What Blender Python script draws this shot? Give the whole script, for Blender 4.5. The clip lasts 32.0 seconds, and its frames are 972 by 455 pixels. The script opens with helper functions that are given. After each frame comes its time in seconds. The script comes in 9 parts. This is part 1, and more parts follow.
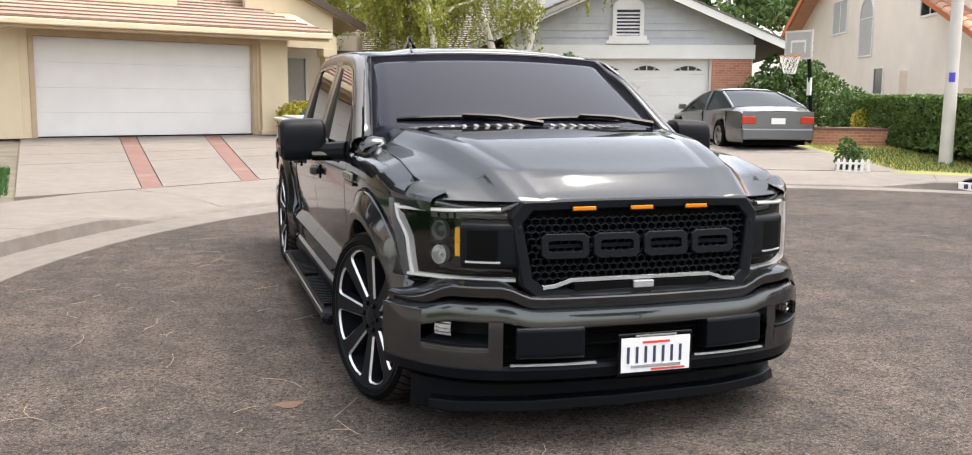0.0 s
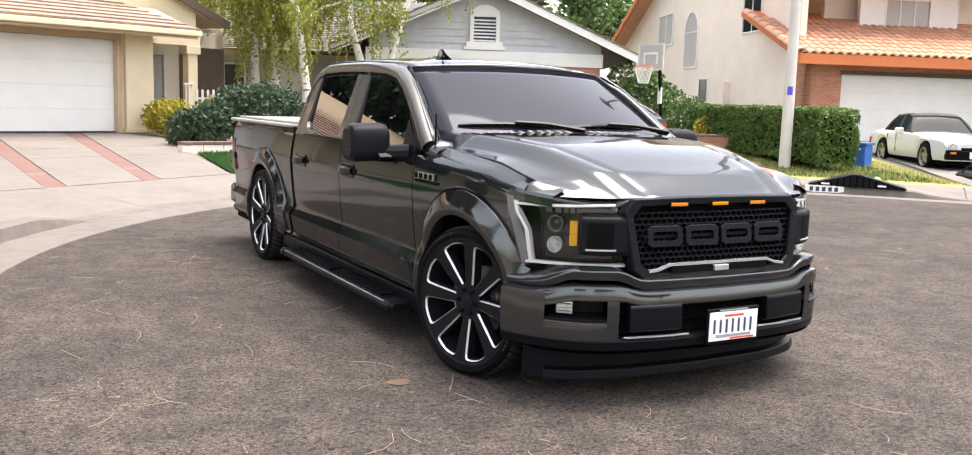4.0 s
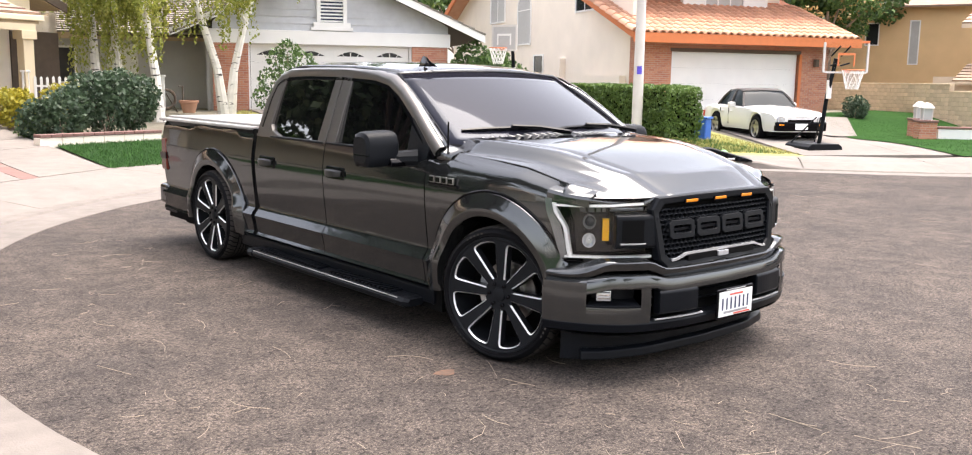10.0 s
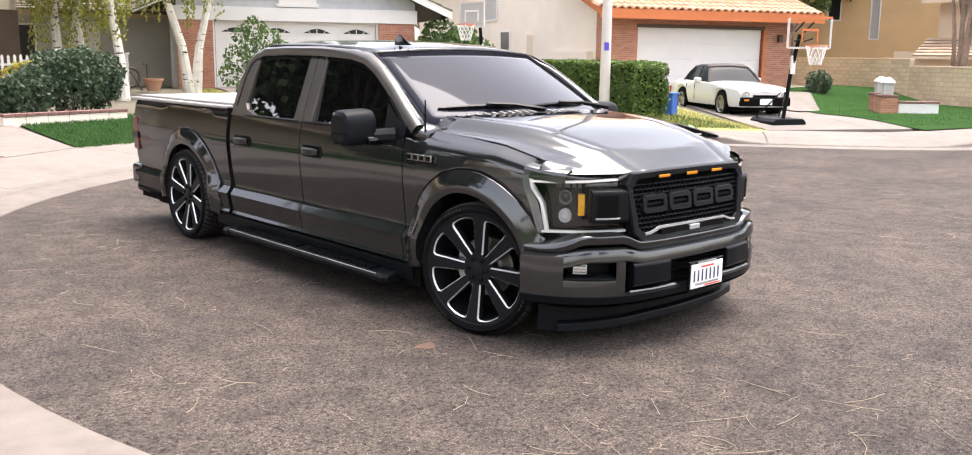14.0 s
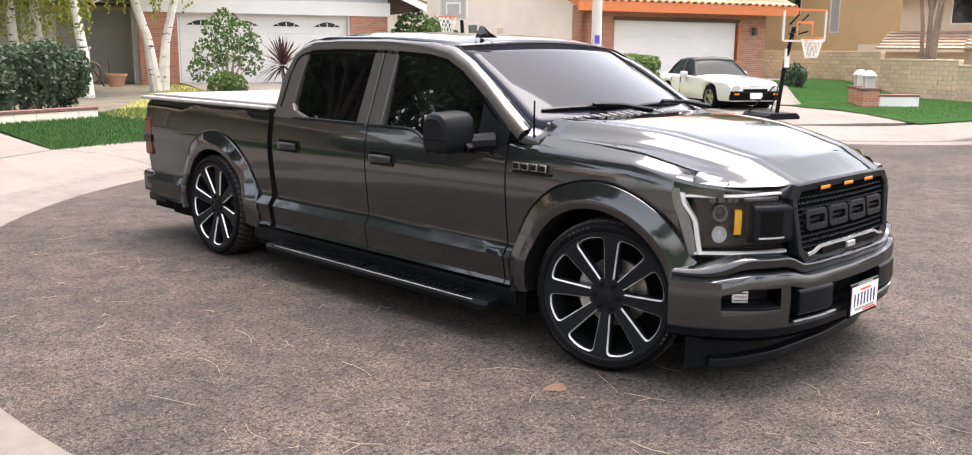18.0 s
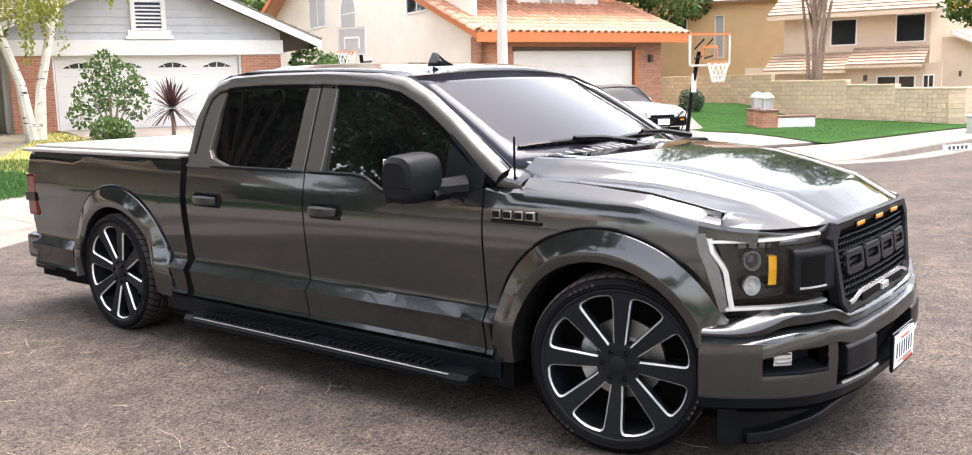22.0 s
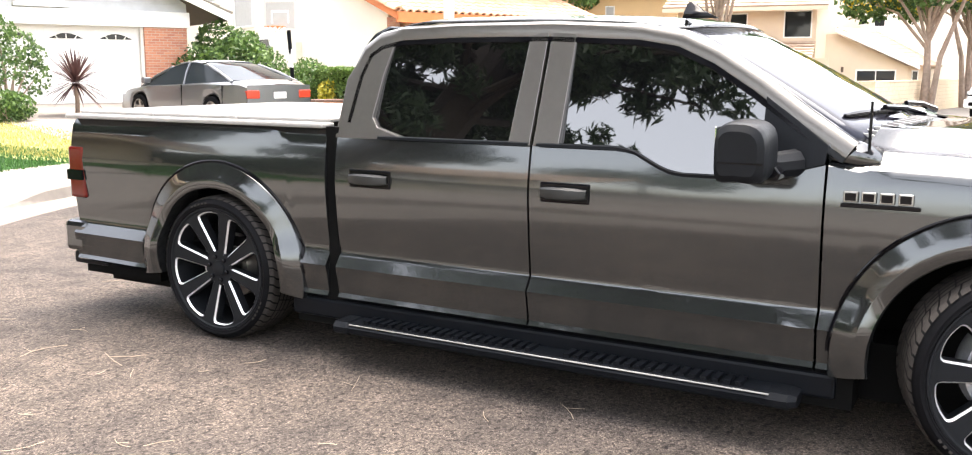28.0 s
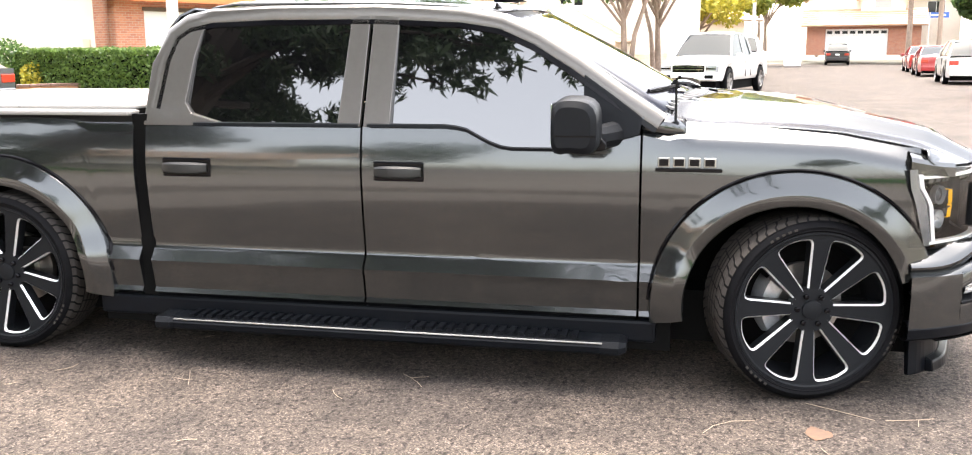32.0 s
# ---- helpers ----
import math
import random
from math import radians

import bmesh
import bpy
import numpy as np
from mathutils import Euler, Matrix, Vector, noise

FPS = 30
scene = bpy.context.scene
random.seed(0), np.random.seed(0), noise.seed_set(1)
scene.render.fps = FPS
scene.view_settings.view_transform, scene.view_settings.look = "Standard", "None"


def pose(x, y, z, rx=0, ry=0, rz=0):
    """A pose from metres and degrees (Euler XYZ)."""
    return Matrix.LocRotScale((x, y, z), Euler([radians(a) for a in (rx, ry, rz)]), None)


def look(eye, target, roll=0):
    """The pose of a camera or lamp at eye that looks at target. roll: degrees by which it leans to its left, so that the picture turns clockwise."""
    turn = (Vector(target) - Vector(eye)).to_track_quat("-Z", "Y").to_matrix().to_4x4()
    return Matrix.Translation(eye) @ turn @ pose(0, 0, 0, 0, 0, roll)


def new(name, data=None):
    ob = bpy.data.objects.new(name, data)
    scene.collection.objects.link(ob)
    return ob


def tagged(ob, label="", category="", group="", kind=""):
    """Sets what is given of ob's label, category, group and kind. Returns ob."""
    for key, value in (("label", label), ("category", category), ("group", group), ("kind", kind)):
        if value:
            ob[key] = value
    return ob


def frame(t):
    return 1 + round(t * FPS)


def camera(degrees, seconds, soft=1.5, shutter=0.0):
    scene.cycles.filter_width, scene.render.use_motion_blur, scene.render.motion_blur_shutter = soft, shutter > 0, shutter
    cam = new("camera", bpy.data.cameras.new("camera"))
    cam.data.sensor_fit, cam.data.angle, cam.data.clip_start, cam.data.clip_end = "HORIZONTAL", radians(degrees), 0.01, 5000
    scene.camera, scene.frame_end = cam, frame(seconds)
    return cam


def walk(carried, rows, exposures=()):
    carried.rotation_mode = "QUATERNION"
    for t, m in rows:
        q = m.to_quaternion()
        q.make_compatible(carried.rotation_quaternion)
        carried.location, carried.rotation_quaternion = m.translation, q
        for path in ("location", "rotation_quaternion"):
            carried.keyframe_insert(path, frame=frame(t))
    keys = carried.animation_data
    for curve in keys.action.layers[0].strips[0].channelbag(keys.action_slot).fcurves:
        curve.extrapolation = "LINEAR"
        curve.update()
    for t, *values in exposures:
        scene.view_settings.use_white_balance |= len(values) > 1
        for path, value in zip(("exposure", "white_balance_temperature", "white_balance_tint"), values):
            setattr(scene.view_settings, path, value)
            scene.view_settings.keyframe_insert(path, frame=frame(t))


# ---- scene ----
cam = camera(54.7, 32.0, soft=1.1)
PATH = [
    (0, (-1.739, -4.195, 1.39), (-1.144, -2.305, 1.116), 0.6),
    (0.5, (-1.907, -4.272, 1.386), (-1.207, -2.417, 1.122), 1.7),
    (1, (-2.091, -4.346, 1.407), (-1.316, -2.521, 1.151), 2.2),
    (1.5, (-2.266, -4.334, 1.391), (-1.472, -2.516, 1.135), 2.2),
    (2, (-2.45, -4.274, 1.401), (-1.604, -2.48, 1.148), 1.9),
    (2.5, (-2.637, -4.262, 1.422), (-1.751, -2.487, 1.17), 1.7),
    (3, (-2.848, -4.312, 1.424), (-1.927, -2.555, 1.174), 1.5),
    (3.5, (-3.01, -4.272, 1.403), (-2.07, -2.525, 1.149), 1.6),
    (5.5, (-3.717, -4.121, 1.499), (-2.679, -2.439, 1.192), 0.6),
    (6, (-3.802, -4.185, 1.556), (-2.756, -2.511, 1.236), -1.4),
    (6.5, (-3.866, -4.36, 1.578), (-2.825, -2.683, 1.259), -1.7),
    (7, (-3.937, -4.504, 1.59), (-2.904, -2.822, 1.27), -1.8),
    (7.5, (-4.053, -4.498, 1.59), (-3.029, -2.81, 1.268), -1.6),
    (8, (-4.181, -4.433, 1.575), (-3.126, -2.765, 1.251), -0.9),
    (8.5, (-4.221, -4.345, 1.582), (-3.063, -2.748, 1.255), 0.2),
    (9, (-4.222, -4.191, 1.577), (-3.045, -2.607, 1.254), 0.5),
    (9.5, (-4.255, -4.054, 1.585), (-3.065, -2.479, 1.266), 0.6),
    (10, (-4.371, -3.94, 1.586), (-3.101, -2.426, 1.276), 0.9),
    (10.5, (-4.453, -3.879, 1.599), (-3.105, -2.435, 1.29), 0.8),
    (11, (-4.456, -3.899, 1.604), (-3.096, -2.467, 1.287), 0.7),
    (11.5, (-4.432, -3.919, 1.596), (-3.071, -2.491, 1.265), 0.8),
    (12, (-4.432, -3.949, 1.59), (-3.075, -2.521, 1.239), 1.0),
    (12.5, (-4.454, -4.003, 1.59), (-3.11, -2.566, 1.229), 1.0),
    (13, (-4.477, -4.045, 1.598), (-3.142, -2.6, 1.239), 1.0),
    (13.5, (-4.472, -4.039, 1.594), (-3.142, -2.588, 1.237), 0.9),
    (14, (-4.492, -3.984, 1.601), (-3.174, -2.523, 1.243), 0.7),
    (14.5, (-4.56, -3.903, 1.593), (-3.255, -2.43, 1.235), 0.5),
    (15, (-4.596, -3.801, 1.582), (-3.304, -2.317, 1.22), 0.5),
    (15.5, (-4.616, -3.674, 1.576), (-3.331, -2.185, 1.211), 0.7),
    (17.5, (-4.673, -2.947, 1.612), (-3.288, -1.552, 1.243), 1.2),
    (18, (-4.653, -2.792, 1.594), (-3.255, -1.41, 1.224), 0.6),
    (18.5, (-4.62, -2.632, 1.598), (-3.214, -1.257, 1.234), -0.4),
    (19, (-4.583, -2.525, 1.61), (-3.165, -1.16, 1.254), -1.0),
    (19.5, (-4.583, -2.429, 1.616), (-3.152, -1.077, 1.266), -1.5),
    (20, (-4.564, -2.31, 1.615), (-3.09, -1.001, 1.278), -1.4),
    (20.5, (-4.543, -2.231, 1.614), (-3.028, -0.968, 1.288), -1.2),
    (21, (-4.45, -2.098, 1.601), (-2.922, -0.846, 1.29), -1.1),
    (21.5, (-4.345, -2.01, 1.579), (-2.808, -0.767, 1.274), -1.2),
    (22, (-4.317, -1.95, 1.57), (-2.763, -0.728, 1.269), -1.3),
    (22.5, (-4.363, -1.847, 1.563), (-2.794, -0.644, 1.262), -0.8),
    (23, (-4.432, -1.684, 1.557), (-2.797, -0.57, 1.262), 0.2),
    (23.5, (-4.499, -1.564, 1.549), (-2.842, -0.484, 1.252), 1.1),
    (24, (-4.473, -1.369, 1.53), (-2.816, -0.291, 1.226), 1.0),
    (24.5, (-4.447, -1.198, 1.524), (-2.801, -0.107, 1.206), 0.5),
    (25, (-4.484, -1.042, 1.516), (-2.851, 0.065, 1.187), -0.0),
    (25.5, (-4.531, -0.829, 1.526), (-2.895, 0.271, 1.192), -0.4),
    (26, (-4.564, -0.617, 1.526), (-2.922, 0.473, 1.188), -0.3),
    (26.5, (-4.548, -0.425, 1.475), (-2.878, 0.642, 1.145), 0.1),
    (28.5, (-4.679, 0.322, 1.438), (-2.899, 1.173, 1.107), 0.1),
    (29, (-4.816, 0.51, 1.453), (-2.919, 1.06, 1.144), 1.3),
    (29.5, (-4.893, 0.514, 1.457), (-2.955, 0.909, 1.159), 1.5),
    (30, (-4.923, 0.491, 1.452), (-2.973, 0.814, 1.148), 1.5),
    (30.5, (-4.924, 0.453, 1.434), (-2.979, 0.746, 1.073), 1.1),
    (31, (-4.913, 0.437, 1.426), (-2.975, 0.708, 1.012), 1.1),
    (31.5, (-4.927, 0.463, 1.44), (-2.992, 0.757, 1.029), 0.5),
    (32, (-4.919, 0.508, 1.456), (-2.999, 0.924, 1.083), -0.4),
]
walk(cam, [(t, look(eye, target, roll)) for t, eye, target, roll in PATH], exposures=[(0.0, 1.85, 7000, 10), (3.0, 1.95, 7000, 11), (6.0, 2.25, 7000, 12), (9.0, 2.25, 7000, 13), (12.0, 2.25, 7050, 15), (15.0, 2.15, 7050, 15), (18.0, 2.15, 7050, 15), (20.0, 2.4, 7000, 14), (22.0, 2.5, 7000, 14), (24.0, 2.65, 7050, 13), (25.0, 3.03, 7100, 12), (26.0, 2.98, 7100, 12), (29.0, 3.10, 7200, 11), (29.5, 2.92, 7200, 11), (30.0, 2.73, 7200, 11), (30.5, 2.92, 7200, 11), (31.0, 3.17, 7200, 11), (32.0, 3.22, 7200, 11)])

# ---- light ----
world = bpy.data.worlds.new("world")
scene.world = world
world.use_nodes = True
_n = world.node_tree.nodes
_sky = _n.new("ShaderNodeTexSky")
_sky.sky_type, _sky.sun_disc = "NISHITA", False
SUN_ELEV, SUN_ROT = radians(75), radians(94)
_sky.sun_elevation, _sky.sun_rotation = SUN_ELEV, SUN_ROT
_sky.dust_density, _sky.air_density = 3.0, 1.0
_n["Background"].inputs[1].default_value = 0.155
_pale = _n.new("ShaderNodeHueSaturation")      # thin high cloud whitens the sky
_pale.inputs["Saturation"].default_value = 0.45
world.node_tree.links.new(_sky.outputs[0], _pale.inputs["Color"])
world.node_tree.links.new(_pale.outputs[0], _n["Background"].inputs[0])
_sun = new("sun", bpy.data.lights.new("sun", "SUN"))
_sun.data.energy, _sun.data.angle, _sun.data.color = 1.05, radians(46), (1.0, 0.975, 0.95)
_sun.matrix_world = look((0, 0, 0), (-math.sin(SUN_ROT) * math.cos(SUN_ELEV), -math.cos(SUN_ROT) * math.cos(SUN_ELEV), -math.sin(SUN_ELEV)))


# ---- materials ----
def mat(name, base, rough=0.6, metal=0.0, var=0.12, scale=8.0, bump=0.0, bump_scale=60.0, second=None, coat=0.0, spec=0.5, ior=1.5, glow=0.0, rand=0.0, trans=0.0, flake=0.0, obj=True):
    """Painted or natural surface: base colour varied by noise at two sizes, with fine relief."""
    m = bpy.data.materials.new(name)
    m.use_nodes = True
    nt = m.node_tree
    b = nt.nodes["Principled BSDF"]
    base = (*base, 1)
    b.inputs["Roughness"].default_value = rough
    b.inputs["Metallic"].default_value = metal
    b.inputs["IOR"].default_value = ior
    b.inputs["Specular IOR Level"].default_value = spec
    b.inputs["Coat Weight"].default_value = coat
    b.inputs["Coat Roughness"].default_value = 0.03
    b.inputs["Transmission Weight"].default_value = trans
    b.inputs["Base Color"].default_value = base
    if glow:
        b.inputs["Emission Color"].default_value = base
        b.inputs["Emission Strength"].default_value = glow
    tc = nt.nodes.new("ShaderNodeTexCoord")
    src = tc.outputs["Object"]
    if var:
        n1 = nt.nodes.new("ShaderNodeTexNoise")
        n1.inputs["Scale"].default_value, n1.inputs["Detail"].default_value = scale, 6
        n2 = nt.nodes.new("ShaderNodeTexNoise")
        n2.inputs["Scale"].default_value, n2.inputs["Detail"].default_value = scale * 0.13, 4
        nt.links.new(src, n1.inputs["Vector"])
        nt.links.new(src, n2.inputs["Vector"])
        mix = nt.nodes.new("ShaderNodeMix")
        mix.data_type = "FLOAT"
        mix.inputs[0].default_value = 0.5
        nt.links.new(n1.outputs[0], mix.inputs[2])
        nt.links.new(n2.outputs[0], mix.inputs[3])
        ramp = nt.nodes.new("ShaderNodeValToRGB")
        lo, hi = ramp.color_ramp.elements
        lo.position, hi.position = 0.32, 0.68
        other = second or tuple(c * (1 - 1.6 * var) for c in base[:3])
        lo.color = (*other, 1)
        hi.color = base if second else tuple(min(1, c * (1 + var)) for c in base[:3]) + (1,)
        nt.links.new(mix.outputs[0], ramp.inputs[0])
        col = ramp.outputs[0]
        if rand:
            oi = nt.nodes.new("ShaderNodeObjectInfo")
            gm = nt.nodes.new("ShaderNodeHueSaturation")
            mr = nt.nodes.new("ShaderNodeMapRange")
            mr.inputs["To Min"].default_value, mr.inputs["To Max"].default_value = 1 - rand, 1 + rand
            nt.links.new(oi.outputs["Random"], mr.inputs["Value"])
            nt.links.new(mr.outputs[0], gm.inputs["Value"])
            nt.links.new(col, gm.inputs["Color"])
            col = gm.outputs[0]
        nt.links.new(col, b.inputs["Base Color"])
        if glow:
            nt.links.new(col, b.inputs["Emission Color"])
    if bump:
        n3 = nt.nodes.new("ShaderNodeTexNoise")
        n3.inputs["Scale"].default_value, n3.inputs["Detail"].default_value = bump_scale, 5
        nt.links.new(src, n3.inputs["Vector"])
        bp = nt.nodes.new("ShaderNodeBump")
        bp.inputs["Strength"].default_value, bp.inputs["Distance"].default_value = bump, 0.01
        nt.links.new(n3.outputs[0], bp.inputs["Height"])
        nt.links.new(bp.outputs[0], b.inputs["Normal"])
    return m


def leaf_mat(name, a, b_, trans=0.35):
    """Foliage: colour differs from leaf to leaf, and light passes through."""
    m = bpy.data.materials.new(name)
    m.use_nodes = True
    nt = m.node_tree
    b = nt.nodes["Principled BSDF"]
    g = nt.nodes.new("ShaderNodeNewGeometry")
    r = nt.nodes.new("ShaderNodeValToRGB")
    r.color_ramp.elements[0].color, r.color_ramp.elements[1].color = (*a, 1), (*b_, 1)
    nt.links.new(g.outputs["Random Per Island"], r.inputs[0])
    nt.links.new(r.outputs[0], b.inputs["Base Color"])
    b.inputs["Roughness"].default_value = 0.55
    t = nt.nodes.new("ShaderNodeBsdfTranslucent")
    nt.links.new(r.outputs[0], t.inputs[0])
    mx = nt.nodes.new("ShaderNodeMixShader")
    mx.inputs[0].default_value = trans
    nt.links.new(b.outputs[0], mx.inputs[1])
    nt.links.new(t.outputs[0], mx.inputs[2])
    nt.links.new(mx.outputs[0], nt.nodes["Material Output"].inputs[0])
    return m


def brick_mat(name, c1, c2, mortar, bw=0.2, bh=0.067, flip=False):
    m = bpy.data.materials.new(name)
    m.use_nodes = True
    nt = m.node_tree
    b = nt.nodes["Principled BSDF"]
    b.inputs["Roughness"].default_value = 0.85
    tc = nt.nodes.new("ShaderNodeTexCoord")
    sx = nt.nodes.new("ShaderNodeSeparateXYZ")
    cx = nt.nodes.new("ShaderNodeCombineXYZ")
    ad = nt.nodes.new("ShaderNodeMath")
    nt.links.new(tc.outputs["Object"], sx.inputs[0])
    nt.links.new(sx.outputs[0], ad.inputs[0])
    nt.links.new(sx.outputs[1], ad.inputs[1])
    nt.links.new(ad.outputs[0], cx.inputs[0])
    nt.links.new(sx.outputs[2], cx.inputs[1])
    t = nt.nodes.new("ShaderNodeTexBrick")
    t.inputs["Color1"].default_value, t.inputs["Color2"].default_value, t.inputs["Mortar"].default_value = (*c1, 1), (*c2, 1), (*mortar, 1)
    t.inputs["Scale"].default_value = 1.0
    t.inputs["Brick Width"].default_value, t.inputs["Row Height"].default_value, t.inputs["Mortar Size"].default_value = bw, bh, 0.006
    nt.links.new(cx.outputs[0], t.inputs["Vector"])
    nt.links.new(t.outputs["Color"], b.inputs["Base Color"])
    bp = nt.nodes.new("ShaderNodeBump")
    bp.inputs["Strength"].default_value, bp.inputs["Distance"].default_value, bp.invert = 0.6, 0.01, True
    nt.links.new(t.outputs["Fac"], bp.inputs["Height"])
    nt.links.new(bp.outputs[0], b.inputs["Normal"])
    return m


def asphalt_mat():
    """Worn asphalt: pale and dark stones in a tarry bed, pits, broad stains."""
    m = mat("asphalt", (0.13, 0.11, 0.10), 0.92, var=0.0, spec=0.25)
    nt = m.node_tree
    b = nt.nodes["Principled BSDF"]
    src = nt.nodes["Texture Coordinate"].outputs["Object"]

    def tint(value, *stops):
        r = nt.nodes.new("ShaderNodeValToRGB")
        e = r.color_ramp.elements
        while len(e) < len(stops):
            e.new(0.5)
        for el, (p, c) in zip(e, stops):
            el.position, el.color = p, (*c, 1)
        nt.links.new(value, r.inputs[0])
        return r.outputs[0]

    def clouds(scale, detail, rough=0.5):
        n = nt.nodes.new("ShaderNodeTexNoise")
        n.inputs["Scale"].default_value, n.inputs["Detail"].default_value, n.inputs["Roughness"].default_value = scale, detail, rough
        nt.links.new(src, n.inputs["Vector"])
        return n.outputs[0]

    stones = nt.nodes.new("ShaderNodeTexVoronoi")
    stones.inputs["Scale"].default_value = 150
    nt.links.new(src, stones.inputs["Vector"])
    one = nt.nodes.new("ShaderNodeSeparateColor")
    nt.links.new(stones.outputs["Color"], one.inputs[0])
    col = tint(one.outputs[0], (0.0, (0.028, 0.024, 0.023)), (0.35, (0.062, 0.052, 0.046)), (0.8, (0.092, 0.077, 0.067)), (1.0, (0.16, 0.136, 0.12)))
    for other in (tint(clouds(36, 4), (0.36, (0.35, 0.35, 0.36)), (0.47, (1.0, 1.0, 1.0))), tint(clouds(5, 6, 0.62), (0.34, (0.66, 0.66, 0.67)), (0.62, (1.13, 1.12, 1.10))), tint(clouds(0.9, 6), (0.34, (0.76, 0.75, 0.76)), (0.66, (1.16, 1.12, 1.08)))):
        mx = nt.nodes.new("ShaderNodeMix")
        mx.data_type, mx.blend_type = "RGBA", "MULTIPLY"
        mx.inputs[0].default_value = 1.0
        nt.links.new(col, mx.inputs[6])
        nt.links.new(other, mx.inputs[7])
        col = mx.outputs[2]
    nt.links.new(col, b.inputs["Base Color"])
    bp = nt.nodes.new("ShaderNodeBump")
    bp.inputs["Strength"].default_value, bp.inputs["Distance"].default_value, bp.invert = 0.6, 0.006, True
    nt.links.new(stones.outputs["Distance"], bp.inputs["Height"])
    nt.links.new(bp.outputs[0], b.inputs["Normal"])
    return m


def birch_mat():
    """White bark with dark bands and scars across it."""
    m = mat("birch_bark", (0.72, 0.68, 0.62), 0.8, var=0.15, scale=5, bump=0.5, bump_scale=25)
    nt = m.node_tree
    b = nt.nodes["Principled BSDF"]
    old = b.inputs["Base Color"].links[0].from_socket
    mp = nt.nodes.new("ShaderNodeMapping")
    mp.inputs["Scale"].default_value = (2.2, 2.2, 9.0)
    nt.links.new(nt.nodes["Texture Coordinate"].outputs["Object"], mp.inputs[0])
    n = nt.nodes.new("ShaderNodeTexNoise")
    n.inputs["Scale"].default_value, n.inputs["Detail"].default_value = 1.6, 3
    nt.links.new(mp.outputs[0], n.inputs["Vector"])
    r = nt.nodes.new("ShaderNodeValToRGB")
    r.color_ramp.elements[0].position, r.color_ramp.elements[1].position = 0.60, 0.66
    nt.links.new(n.outputs[0], r.inputs[0])
    mx = nt.nodes.new("ShaderNodeMix")
    mx.data_type = "RGBA"
    nt.links.new(r.outputs[0], mx.inputs[0])
    nt.links.new(old, mx.inputs[6])
    mx.inputs[7].default_value = (0.07, 0.06, 0.055, 1)
    nt.links.new(mx.outputs[2], b.inputs["Base Color"])
    return m


M = {}
M["asphalt"] = asphalt_mat()
M["concrete"] = mat("concrete", (0.182, 0.16, 0.142), 0.9, var=0.12, scale=5, bump=0.25, bump_scale=120)
M["gutter"] = mat("gutter_concrete", (0.162, 0.141, 0.125), 0.9, var=0.18, scale=6, bump=0.3, bump_scale=100)
M["soil"] = mat("soil", (0.15, 0.135, 0.10), 0.95, var=0.3, scale=3, bump=0.6, bump_scale=30)
M["lawn"] = mat("lawn_green", (0.026, 0.072, 0.016), 0.95, var=0.3, scale=3, bump=1.0, bump_scale=90, spec=0.05, second=(0.016, 0.048, 0.011))
M["drylawn"] = mat("lawn_dry", (0.30, 0.27, 0.09), 0.9, var=0.3, scale=1.5, bump=1.0, bump_scale=90, second=(0.16, 0.20, 0.05))
M["paint"] = mat("truck_paint", (0.069, 0.073, 0.075), 0.12, metal=0.85, var=0.04, scale=400, coat=0.72)
M["paint"].node_tree.nodes["Principled BSDF"].inputs["Specular Tint"].default_value = (0.24, 0.25, 0.28, 1)
# truck paint made lighter: the sky mirrored in the pillars is put into the colour
M["pillar"] = mat("pillar_sheen_paint", (0.125, 0.117, 0.109), 0.30, metal=0.7, var=0.05, scale=300, coat=0.25)
M["darkbark"] = mat("dark_bark", (0.045, 0.036, 0.03), 0.9, var=0.25, scale=6, bump=0.8, bump_scale=20)
M["gloss_black"] = mat("gloss_black", (0.003, 0.003, 0.004), 0.10, var=0.0, spec=0.15)
M["lamp_black"] = mat("lamp_housing", (0.004, 0.004, 0.005), 0.06, var=0.0, spec=0.3)
M["plastic"] = mat("black_plastic", (0.007, 0.008, 0.010), 0.42, var=0.1, scale=60, bump=0.08, bump_scale=500, spec=0.10)
M["satin"] = mat("satin_black", (0.005, 0.006, 0.008), 0.34, var=0.06, scale=40, spec=0.10)
M["handle"] = mat("handle_grip", (0.013, 0.0135, 0.014), 0.38, var=0.05, scale=40, spec=0.35)
# linings and joints; in hollows the near black also paints in deep shade
M["darkvoid"] = mat("lining_and_shade", (0.003, 0.003, 0.003), 0.9, var=0.1, spec=0.1)
M["rubber"] = mat("tyre_rubber", (0.006, 0.006, 0.007), 0.6, var=0.15, spec=0.05, scale=40, bump=0.15, bump_scale=200)
M["tread"] = mat("tread_rubber", (0.045, 0.040, 0.037), 0.85, var=0.2, spec=0.2, scale=30, bump=0.3, bump_scale=200)
M["wheelface"] = mat("satin_wheel", (0.010, 0.011, 0.013), 0.45, var=0.06, scale=40, spec=0.10)
M["glass"] = mat("tinted_glass", (0.002, 0.002, 0.0025), 0.015, var=0.0, ior=2.35, coat=0.0)
M["windshield"] = mat("filmed_windshield", (0.012, 0.012, 0.018), 0.04, var=0.0, ior=1.30)
M["windshield"].node_tree.nodes["Principled BSDF"].inputs["Specular Tint"].default_value = (0.74, 0.84, 1.0, 1)
